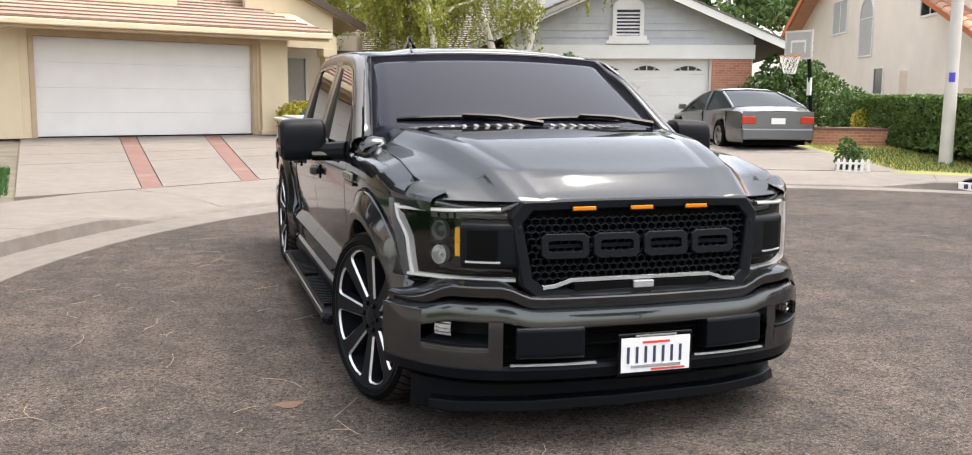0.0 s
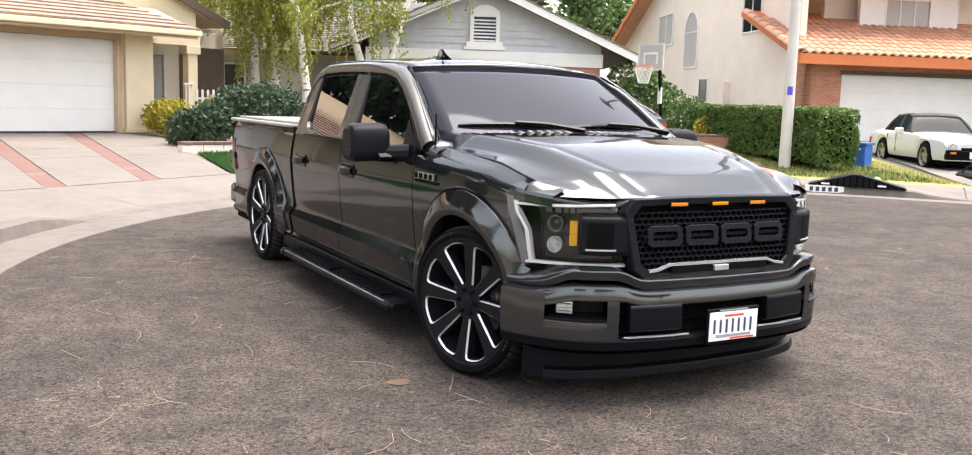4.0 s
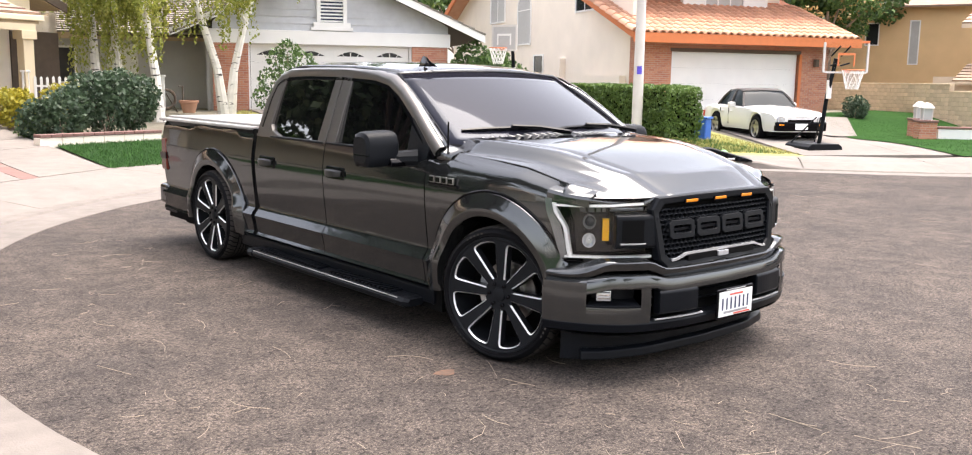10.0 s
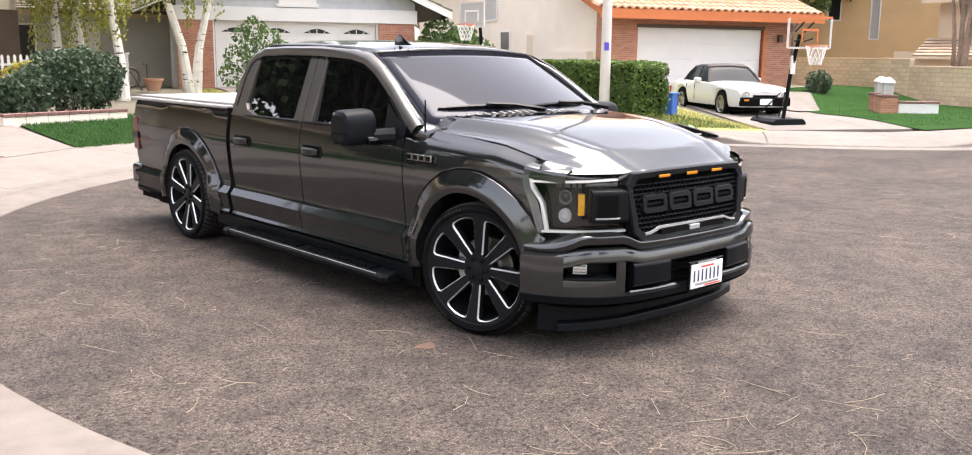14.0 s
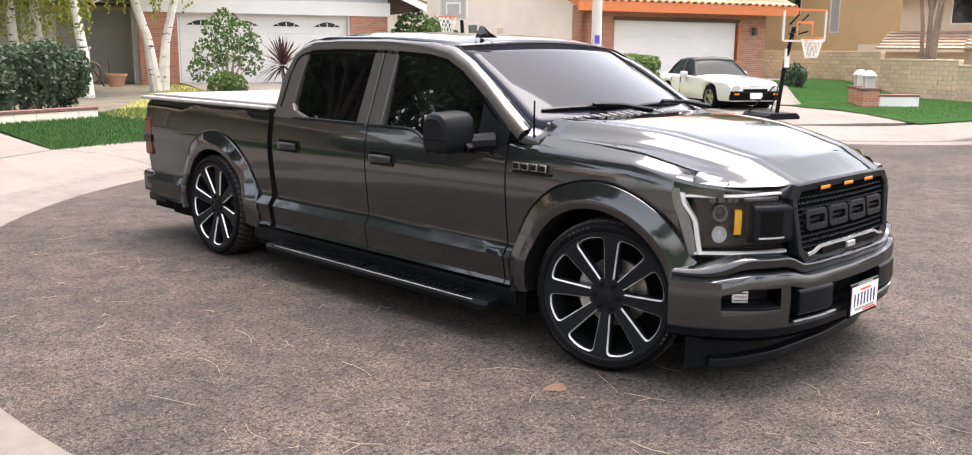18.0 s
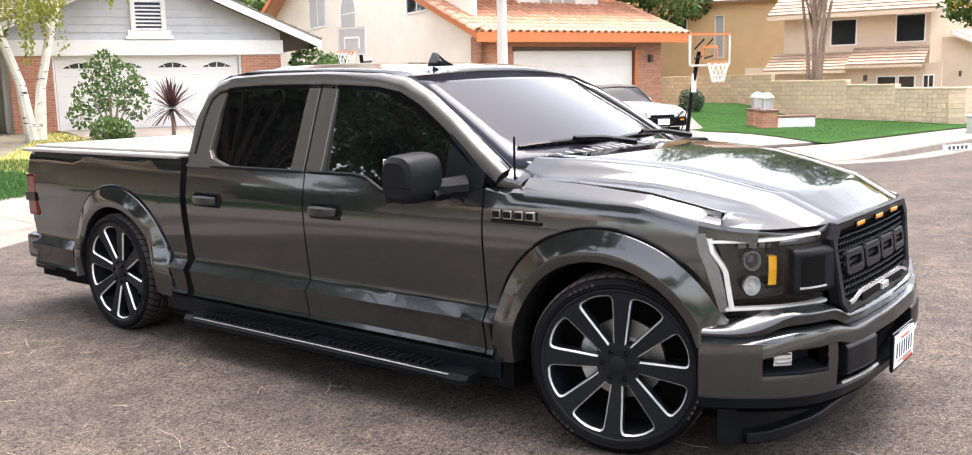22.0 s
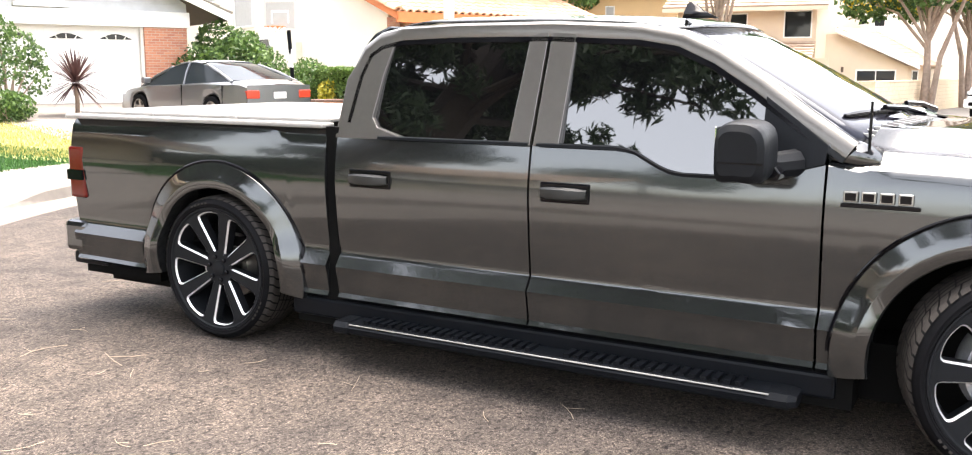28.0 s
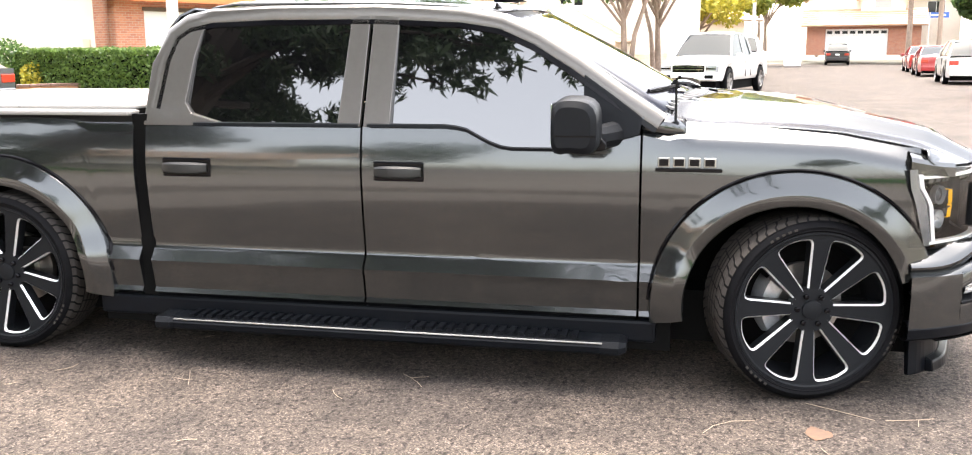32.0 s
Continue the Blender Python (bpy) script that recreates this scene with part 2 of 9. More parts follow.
M["milled"] = mat("milled_aluminium", (0.82, 0.82, 0.82), 0.42, metal=0.75, var=0.05, scale=200)
M["chrome"] = mat("chrome", (0.8, 0.8, 0.8), 0.08, metal=1.0, var=0.0)
M["steel"] = mat("brake_steel", (0.35, 0.34, 0.33), 0.35, metal=1.0, var=0.1, scale=30)
M["amber"] = mat("amber_lens", (1.0, 0.50, 0.015), 0.15, var=0.0)
M["marker"] = mat("marker_lens", (0.62, 0.20, 0.006), 0.2, var=0.0)
M["tailred"] = mat("tail_lens", (0.42, 0.045, 0.025), 0.12, var=0.0)
M["redlens"] = mat("red_lens", (0.10, 0.008, 0.006), 0.10, var=0.0)
M["lightguide"] = mat("light_guide", (0.85, 0.85, 0.85), 0.12, var=0.0)
M["lens"] = mat("clear_lens", (0.6, 0.62, 0.64), 0.05, metal=0.6, var=0.1, scale=90)
M["clearcorner"] = mat("lamp_corner", (0.20, 0.21, 0.22), 0.06, metal=0.5, var=0.15, scale=30)
M["carlens"] = mat("projector_glass", (0.02, 0.022, 0.026), 0.03, var=0.0)
M["lampcover"] = bpy.data.materials.new("lamp_cover")
M["lampcover"].use_nodes = True
_t = M["lampcover"].node_tree
_fr, _gl, _tr, _mx = (_t.nodes.new("ShaderNode" + k) for k in ("Fresnel", "BsdfGlossy", "BsdfTransparent", "MixShader"))
_fr.inputs[0].default_value, _gl.inputs["Roughness"].default_value = 1.45, 0.02
_t.links.new(_fr.outputs[0], _mx.inputs[0])
_t.links.new(_tr.outputs[0], _mx.inputs[1])
_t.links.new(_gl.outputs[0], _mx.inputs[2])
_t.links.new(_mx.outputs[0], _t.nodes["Material Output"].inputs[0])
M["plate_white"] = mat("plate_white", (0.8, 0.8, 0.8), 0.4, var=0.02)
M["plate_blue"] = mat("plate_ink", (0.03, 0.04, 0.09), 0.5, var=0.0)
M["plate_red"] = mat("plate_red", (0.6, 0.06, 0.03), 0.5, var=0.0)
M["cover"] = mat("bed_cover", (0.30, 0.29, 0.28), 0.3, var=0.05, scale=20)
M["white"] = mat("white_paint", (0.80, 0.78, 0.75), 0.6, var=0.04, scale=2, bump=0.05, bump_scale=80)
M["cream"] = mat("cream_stucco", (0.72, 0.60, 0.42), 0.9, var=0.06, scale=1.5, bump=0.35, bump_scale=90)
M["cream2"] = mat("pale_stucco", (0.84, 0.74, 0.63), 0.9, var=0.05, scale=1.2, bump=0.35, bump_scale=90)
M["tan"] = mat("tan_stucco", (0.70, 0.47, 0.25), 0.9, var=0.06, scale=1.2, bump=0.35, bump_scale=90)
M["tan2"] = mat("sand_stucco", (0.68, 0.55, 0.42), 0.9, var=0.06, scale=1.2, bump=0.35, bump_scale=90)
M["greystucco"] = mat("grey_stucco", (0.44, 0.43, 0.41), 0.9, var=0.08, scale=1.5, bump=0.35, bump_scale=90)
M["siding"] = mat("grey_siding", (0.53, 0.535, 0.55), 0.7, var=0.08, scale=4)
M["trimwood"] = mat("tan_trim", (0.50, 0.38, 0.25), 0.7, var=0.08, scale=6)
M["rooftile"] = mat("roof_tile_brown", (0.36, 0.25, 0.19), 0.85, var=0.2, scale=3, second=(0.24, 0.16, 0.13), rand=0.12)
M["rooftile2"] = mat("roof_tile_tan", (0.43, 0.315, 0.235), 0.85, var=0.2, scale=3, rand=0.1)
M["roofgrey"] = mat("roof_shingle", (0.22, 0.19, 0.16), 0.9, var=0.2, scale=4, rand=0.12)
M["terracotta"] = mat("terracotta_tile", (0.62, 0.35, 0.23), 0.8, var=0.18, scale=2.5, second=(0.48, 0.25, 0.16), rand=0.18)
M["terracotta2"] = mat("pale_clay_tile", (0.60, 0.40, 0.28), 0.85, var=0.2, scale=2, second=(0.50, 0.31, 0.21), rand=0.15)
M["orange"] = mat("orange_fascia", (0.62, 0.18, 0.06), 0.7, var=0.06)
M["brick"] = brick_mat("red_brick", (0.50, 0.22, 0.13), (0.38, 0.14, 0.09), (0.42, 0.32, 0.26))
M["redconcrete"] = brick_mat("brick_strip", (0.185, 0.098, 0.084), (0.16, 0.082, 0.07), (0.18, 0.125, 0.105), 0.2, 0.2)
M["block"] = mat("sand_block", (0.66, 0.52, 0.36), 0.9, var=0.1, scale=6, bump=0.4, bump_scale=60, rand=0.12)
M["mortar"] = mat("mortar", (0.42, 0.33, 0.24), 0.95, var=0.1)
M["pane"] = mat("window_pane", (0.02, 0.022, 0.025), 0.03, var=0.0)
M["blind"] = mat("window_blind", (0.45, 0.44, 0.42), 0.6, var=0.05)
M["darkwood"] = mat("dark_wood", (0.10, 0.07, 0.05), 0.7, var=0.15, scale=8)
M["galv"] = mat("painted_pole", (0.62, 0.58, 0.54), 0.6, var=0.08, scale=3)
M["bark"] = mat("bark", (0.30, 0.22, 0.17), 0.9, var=0.25, scale=9, bump=0.8, bump_scale=30)
M["birch"] = birch_mat()
M["leaf_birch"] = leaf_mat("birch_leaf", (0.16, 0.20, 0.03), (0.34, 0.33, 0.07), 0.5)
M["leaf_dark"] = leaf_mat("dark_leaf", (0.025, 0.05, 0.025), (0.07, 0.11, 0.06))
M["leaf_green"] = leaf_mat("green_leaf", (0.022, 0.06, 0.016), (0.12, 0.20, 0.05))
M["leaf_yellow"] = leaf_mat("yellow_leaf", (0.25, 0.24, 0.03), (0.50, 0.42, 0.05))
M["leaf_gold"] = leaf_mat("gold_flower", (0.6, 0.42, 0.02), (0.75, 0.55, 0.04))
M["leaf_orange"] = leaf_mat("orange_blossom", (0.42, 0.24, 0.10), (0.55, 0.36, 0.16))
M["leaf_hedge"] = leaf_mat("hedge_leaf", (0.05, 0.10, 0.02), (0.16, 0.25, 0.06))
M["leaf_red"] = leaf_mat("red_blade", (0.035, 0.016, 0.016), (0.10, 0.05, 0.043))
M["grass"] = leaf_mat("grass_blade", (0.022, 0.072, 0.016), (0.062, 0.145, 0.034))
M["grassdry"] = leaf_mat("dry_grass_blade", (0.25, 0.24, 0.07), (0.42, 0.36, 0.13))
M["straw"] = mat("straw", (0.29, 0.235, 0.175), 0.8, var=0.1)


# ---- mesh helpers ----
def part(name, bm, material, parent=None, label="", smooth=False, bevel=0.0, solid=0.0):
    me = bpy.data.meshes.new(name)
    bmesh.ops.recalc_face_normals(bm, faces=bm.faces)
    if smooth:
        for e in bm.edges:
            if len(e.link_faces) == 2 and e.calc_face_angle(0) > 0.55:
                e.smooth = False
    bm.to_mesh(me)
    bm.free()
    return link(name, me, material, parent, label, smooth, bevel, solid)


def link(name, me, material, parent=None, label="", smooth=False, bevel=0.0, solid=0.0):
    if material and not me.materials:
        me.materials.append(material)
    if smooth:
        me.polygons.foreach_set("use_smooth", [True] * len(me.polygons))
    ob = new(name, me)
    if parent:
        ob.parent = parent
    if label:
        ob["label"] = label
    if solid:
        s = ob.modifiers.new("solid", "SOLIDIFY")
        s.thickness, s.offset = solid, 0
    if bevel:
        b = ob.modifiers.new("bevel", "BEVEL")
        b.width, b.segments, b.limit_method = bevel, 2, "ANGLE"
    return ob


def box(bm, x0, x1, y0, y1, z0, z1, m=None):
    v = [bm.verts.new(Vector((x, y, z)) if m is None else m @ Vector((x, y, z))) for x in (x0, x1) for y in (y0, y1) for z in (z0, z1)]
    for f in ((0, 1, 3, 2), (4, 6, 7, 5), (0, 4, 5, 1), (2, 3, 7, 6), (0, 2, 6, 4), (1, 5, 7, 3)):
        bm.faces.new([v[i] for i in f])


def boxes(name, material, parent, *dims, bevel=0.0, label=""):
    bm = bmesh.new()
    for d in dims:
        box(bm, *d)
    return part(name, bm, material, parent, label, bevel=bevel)


def grid(bm, rows, wrap=False):
    """Quads between rows of points."""
    vs = [[bm.verts.new(p) for p in r] for r in rows]
    for a, b in zip(vs, vs[1:]):
        n = len(a)
        for i in range(n if wrap else n - 1):
            j = (i + 1) % n
            try:
                bm.faces.new((a[i], a[j], b[j], b[i]))
            except ValueError:
                pass
    return vs


def tube(bm, pts, radii, n=8, cap=True):
    """A round limb along pts."""
    rows, pts = [], [Vector(p) for p in pts]
    if not hasattr(radii, "__len__"):
        radii = [radii] * len(pts)
    up = Vector((0.13, 0.31, 0.94))
    for i, p in enumerate(pts):
        d = (pts[min(i + 1, len(pts) - 1)] - pts[max(i - 1, 0)]).normalized()
        u = d.cross(up)
        if u.length < 1e-3:
            u = d.cross(Vector((1, 0, 0)))
        u.normalize()
        w = d.cross(u)
        rows.append([p + radii[i] * (math.cos(a) * u + math.sin(a) * w) for a in (2 * math.pi * k / n for k in range(n))])
    vs = grid(bm, rows, True)
    if cap:
        bm.faces.new(vs[0])
        bm.faces.new(vs[-1])


def prism(bm, poly, y0, y1, m=None):
    """A polygon in x, z, drawn out from y0 to y1."""
    m = m or Matrix()
    a = [bm.verts.new(m @ Vector((x, y0, z))) for x, z in poly]
    b = [bm.verts.new(m @ Vector((x, y1, z))) for x, z in poly]
    bm.faces.new(a)
    bm.faces.new(b)
    for i in range(len(a)):
        j = (i + 1) % len(a)
        bm.faces.new((a[i], a[j], b[j], b[i]))


def lerp(a, b, t):
    return a + (b - a) * t


def clamp(x, a=0.0, b=1.0):
    return max(a, min(b, x))


def sstep(a, b, x):
    t = clamp((x - a) / (b - a))
    return t * t * (3 - 2 * t)


def curve1(pairs):
    """A function through (x, y) pairs, in straight steps."""
    xs, ys = zip(*pairs)
    return lambda x: float(np.interp(x, xs, ys))


def thing(name, label, category, at=None, group="", kind=""):
    ob = new(name)
    ob.empty_display_size = 0.2
    if at is not None:
        ob.matrix_basis = at
    return tagged(ob, label, category, group, kind)


# ---- ground, road and walks ----
CX, CY, CR = 4.4, 1.5, 7.8          # centre and radius of the turning circle
SA = radians(-7.5)                  # the street leaves it this way
UX, UY, NX, NY = math.cos(SA), math.sin(SA), -math.sin(SA), math.cos(SA)
NL, NR = 4.4, -6.8


def sd(x, y):
    """Signed distance from the road's edge, positive outside."""
    a = math.hypot(x - CX, y - CY) - CR
    u, n = x * UX + y * UY, x * NX + y * NY
    b = max(n - NL, NR - n, 4 - u, u - 78)
    k = 3.5
    h = clamp(0.5 + 0.5 * (b - a) / k)
    return lerp(b, a, h) - k * h * (1 - h)


def sd_all(x, y):
    """The street ends at a cross street."""
    u = x * UX + y * UY
    return min(sd(x, y), max(abs(u - 76) - 5.0, -200))


def gz(x, y):
    """Height of the yards."""
    s = sd_all(x, y)
    if s < 2.3:
        return 0.04
    flat = sstep(16, 21, x) * (1 - sstep(9, 13, y)) if x > 16 else 0.0     # level yard before the block wall
    return 0.12 - 0.08 * flat + lerp(0.05, 0.008, flat) * min(s - 2.3, 9.5)


def normal_out(x, y):
    e = 0.02
    g = Vector((sd(x + e, y) - sd(x - e, y), sd(x, y + e) - sd(x, y - e)))
    return g.normalized()


def kerb_line(step=0.4):
    pts = []
    p = Vector((70 * UX + NL * NX, 70 * UY + NL * NY))
    for _ in range(1200):
        n = normal_out(*p)
        p = p - n * sd(*p)
        pts.append((p.copy(), normal_out(*p)))
        t = Vector((-n.y, n.x))
        near = (p - Vector((CX, CY))).length < 16
        p = p + t * (step if near else 2.0)
        if p.x > 40 and p.y < CY and p.x * UX + p.y * UY > 70:
            break
    return pts


KERB = kerb_line()
DROPS = [(141, 112), (88, 57), (31, 10)]       # driveways, by the angle from the circle's centre


def kerb_h(p):
    a = math.degrees(math.atan2(p.y - CY, p.x - CX))
    f = 1.0
    if (p - Vector((CX, CY))).length < 14:
        for hi, lo in DROPS:
            f = min(f, sstep(0, 7, max(a - hi, lo - a)))
    return 0.025 + 0.115 * f


road = thing("road", "dark worn asphalt turning circle and street", "road", kind="structure")
bm = bmesh.new()
step = 2.0
vs = {}
for i in range(-6, 60):
    for j in range(-34, 10):
        vs[i, j] = bm.verts.new((i * step, j * step, 0.0))
for (i, j) in list(vs):
    q = [vs.get(k) for k in ((i, j), (i + 1, j), (i + 1, j + 1), (i, j + 1))]
    if all(q) and min(sd_all(v.co.x, v.co.y) for v in q) < 0.3:
        bm.faces.new(q)
for v in [v for v in bm.verts if not v.link_faces]:
    bm.verts.remove(v)
part("asphalt", bm, M["asphalt"], road)

pavement = thing("pavement", "pale concrete pavement with gutter and kerb", "pavement", kind="structure")


def band(name, offs, material, label=""):
    """A strip along the kerb; offs gives (distance, height, share of the kerb's height)."""
    bm = bmesh.new()
    rows = []
    for p, n in KERB:
        h = kerb_h(p)
        rows.append([(p.x + n.x * d, p.y + n.y * d, z + s * h) for d, z, s in offs])
    grid(bm, rows)
    return part(name, bm, material, pavement, label)


band("gutter", [(-0.06, -0.02, 0), (-0.05, 0.006, 0), (0.25, 0.008, 0), (0.50, 0.0, 0)], M["gutter"])
band("kerb", [(0.50, 0.0, 0), (0.53, 0.0, 0.85), (0.57, 0.0, 1.0), (0.68, 0.005, 1.0)], M["gutter"])

# the walk is laid in bays with joints
acc, bay, k0 = 0.0, [], 0
walk_bays = []
for i, (p, n) in enumerate(KERB):
    bay.append((p, n))
    if i:
        acc += (p - KERB[i - 1][0]).length
    if acc > 2.4 or i == len(KERB) - 1:
        walk_bays.append(bay)
        bay, acc = [(p, n)], 0.0
for bay in walk_bays:
    if len(bay) < 2:
        continue
    bm = bmesh.new()
    rows = []
    for k, (p, n) in enumerate(bay):
        t = Vector((-n.y, n.x)) * (0.008 if k == 0 else -0.008 if k == len(bay) - 1 else 0)
        h = kerb_h(p)
        rows.append([(p.x + t.x + n.x * d, p.y + t.y + n.y * d, z) for d, z in ((0.69, h - 0.05), (0.692, h), (1.2, lerp(h, 0.14, 0.7)), (1.7, 0.14), (2.45, 0.145), (2.452, 0.06))])
    grid(bm, rows)
    part("slab", bm, M["concrete"], pavement)

# one sheet of yard ground that reaches the horizon
bm = bmesh.new()
xs = sorted(set([-3000, -900, -300, -120, -60] + [-30 + 2.0 * i for i in range(66)] + [120, 160, 300, 900, 3000]))
ys = sorted(set([-3000, -900, -300, -120, -70, -50] + [-40 + 2.0 * i for i in range(50)] + [70, 100, 200, 400, 900, 3000]))
rows = []
for x in xs:
    row = []
    for y in ys:
        s = sd_all(x, y)
        row.append((x, y, gz(x, y) - 0.02 if s > 2.2 else (-0.10 if s < 0.3 else -0.02)))
    rows.append(row)
grid(bm, rows)
g = part("ground", bm, M["soil"])
tagged(g, "bare brown earth of the front yards", "ground", kind="structure")


def patch(name, quad, material, label, category, lift=0.012, n=10, parent=None, kind="structure"):
    """A four-cornered piece of yard laid on the ground; corners run round it."""
    a, b, c, d = [Vector(q) for q in quad]
    bm = bmesh.new()
    rows = []
    for i in range(n + 1):
        row = []
        for j in range(n + 1):
            p = lerp(lerp(a, b, i / n), lerp(d, c, i / n), j / n)
            row.append((p.x, p.y, max(gz(p.x, p.y), 0.125) + lift))
        rows.append(row)
    grid(bm, rows)
    ob = part(name, bm, material, parent, label, solid=0.03 if parent else 0.0)
    if not parent:
        tagged(ob, label, category, kind=kind)
    return ob


def blades(name, quad, material, count, label, hgt=0.05, lift=0.01):
    """Grass blades scattered over a four-cornered lawn."""
    a, b, c, d = [Vector(q) for q in quad]
    verts, faces = [], []
    for _ in range(count):
        u, v = random.random(), random.random()
        p = lerp(lerp(a, b, u), lerp(d, c, u), v)
        z = max(gz(p.x, p.y), 0.125) + lift
        t = random.random() * 6.283
        w, h = 0.006 + 0.006 * random.random(), hgt * (0.5 + random.random())
        dx, dy = math.cos(t) * w, math.sin(t) * w
        lx, ly = random.uniform(-0.5, 0.5) * h, random.uniform(-0.5, 0.5) * h
        k = len(verts)
        verts += [(p.x - dx, p.y - dy, z), (p.x + dx, p.y + dy, z), (p.x + lx, p.y + ly, z + h)]
        faces.append((k, k + 1, k + 2))
    me = bpy.data.meshes.new(name)
    me.from_pydata(verts, [], faces)
    ob = link(name, me, material)
    return tagged(ob, label, "grass", kind="stuff")


def on_circle(deg, off):
    """A point at that angle and distance outside the turning circle's edge."""
    return (CX + (CR + off) * math.cos(radians(deg)), CY + (CR + off) * math.sin(radians(deg)))


# ---- houses ----
def frame_at(x, y, deg, z=None):
    return pose(x, y, gz(x, y) if z is None else z, 0, 0, deg)


def wall(name, house, length, height, openings, material, at=Matrix(), thick=0.2, label=""):
    """A wall along x with openings (x0, x1, z0, z1) right through it; its face is y = 0."""
    xs = sorted({0, length, *[v for o in openings for v in o[:2]]})
    zs = sorted({0, height, *[v for o in openings for v in o[2:4]]})
    bm = bmesh.new()
    for x0, x1 in zip(xs, xs[1:]):
        z_run = []
        for z0, z1 in zip(zs, zs[1:]):
            cx, cz = (x0 + x1) / 2, (z0 + z1) / 2
            if any(o[0] < cx < o[1] and o[2] < cz < o[3] for o in openings):
                continue
            if z_run and abs(z_run[-1][1] - z0) < 1e-6:
                z_run[-1][1] = z1
            else:
                z_run.append([z0, z1])
        for z0, z1 in z_run:
            box(bm, x0, x1, 0, thick, z0, z1, at)
    bmesh.ops.remove_doubles(bm, verts=bm.verts, dist=1e-4)
    return part(name, bm, material, house, label)


def window(house, x0, x1, z0, z1, at=Matrix(), bars=1, arch=False, frame=None, pane=None, depth=0.1, proud=0.02):
    """Frame, panes and glazing bars in an opening of a wall."""
    frame, pane = frame or M["white"], pane or M["pane"]
    glass, rail = ((depth * 0.5, depth * 0.6), (depth * 0.2, depth * 0.7)) if depth > 0.08 else ((-0.016, -0.008), (-0.034, -0.002))
    w = new("window")
    w.parent = house
    t = 0.06
    bm = bmesh.new()
    box(bm, x0 - t, x1 + t, -proud, depth, z0 - t, z0, at)
    if not arch:
        box(bm, x0 - t, x1 + t, -proud, depth, z1, z1 + t, at)
    box(bm, x0 - t, x0, -proud, depth, z0, z1, at)
    box(bm, x1, x1 + t, -proud, depth, z0, z1, at)
    if arch:
        c, r = (x0 + x1) / 2, (x1 - x0) / 2
        n = 12
        ring = [[at @ Vector((c + rr * math.cos(a), yy, z1 + rr * math.sin(a))) for rr, yy in ((r, depth), (r, -proud), (r + t, -proud), (r + t, depth))] for a in (math.pi * k / n for k in range(n + 1))]
        grid(bm, ring)
    part("frame", bm, frame, w)
    for k in range(bars):
        a, b = lerp(x0, x1, k / bars), lerp(x0, x1, (k + 1) / bars)
        bm = bmesh.new()
        box(bm, a + (0.02 if k else 0), b - (0.02 if k < bars - 1 else 0), *glass, z0, z1, at)
        part("pane", bm, pane, w)
        if k:
            bm = bmesh.new()
            box(bm, a - 0.02, a + 0.02, *rail, z0, z1, at)
            part("mullion", bm, frame, w)
    if arch:
        bm = bmesh.new()
        c, r = (x0 + x1) / 2, (x1 - x0) / 2
        poly = [(c + r * math.cos(math.pi * k / 12), z1 + 0.02 + (r - 0.02) * math.sin(math.pi * k / 12)) for k in range(13)]
        prism(bm, poly, *glass, at)
        part("pane", bm, pane, w)
        bm = bmesh.new()
        box(bm, x0, x1, *rail, z1 - 0.02, z1 + 0.02, at)
        part("mullion", bm, frame, w)
    return w


def garage_door(house, x0, x1, z1, rows=4, cols=4, at=Matrix(), lights=False, material=None, plain=False):
    """A sectional door set back in its opening, panel by panel."""
    d = new("garage_door")
    d.parent = house
    material = material or M["white"]
    bm = bmesh.new()
    box(bm, x0 - 0.05, x1 + 0.05, 0.19, 0.23, 0, z1 + 0.05, at)
    part("backing", bm, M["darkvoid"], d)
    for r in range(rows):
        z0, z2 = z1 * r / rows + 0.001, z1 * (r + 1) / rows - 0.001
        bm = bmesh.new()
        box(bm, x0 + 0.01, x1 - 0.01, 0.13, 0.17, z0, z2, at)
        sec = part("panel", bm, material, d, bevel=0.005)
        if not plain:
            for c in range(cols):
                a, b = lerp(x0, x1, (c + 0.07) / cols), lerp(x0, x1, (c + 0.93) / cols)
                bm = bmesh.new()
                box(bm, a, b, 0.124, 0.14, z0 + 0.09, z2 - 0.09, at)
                part("raised_field", bm, material, sec, bevel=0.004)
        if lights and r == rows - 1:
            for c in range(cols):
                a, b = lerp(x0, x1, (c + 0.16) / cols), lerp(x0, x1, (c + 0.84) / cols)
                cz = (z0 + z2) / 2 - 0.06
                bm = bmesh.new()
                prism(bm, [(a, cz), (b, cz)] + [(lerp(b, a, k / 8), cz + 0.17 * math.sin(math.pi * k / 8) * 0.8) for k in range(1, 8)], 0.108, 0.125, at)
                pn = part("pane", bm, M["pane"], sec)
                for k in (1, 2, 3):
                    bm = bmesh.new()
                    x = lerp(a, b, k / 4)
                    prism(bm, [(x - 0.012, cz), (x + 0.012, cz), (lerp(a, b, 0.5) + (x - lerp(a, b, 0.5)) * 1.4 + 0.012, cz + 0.12), (lerp(a, b, 0.5) + (x - lerp(a, b, 0.5)) * 1.4 - 0.012, cz + 0.12)], 0.1, 0.112, at)
                    part("glazing_bar", bm, material, sec)
    return d


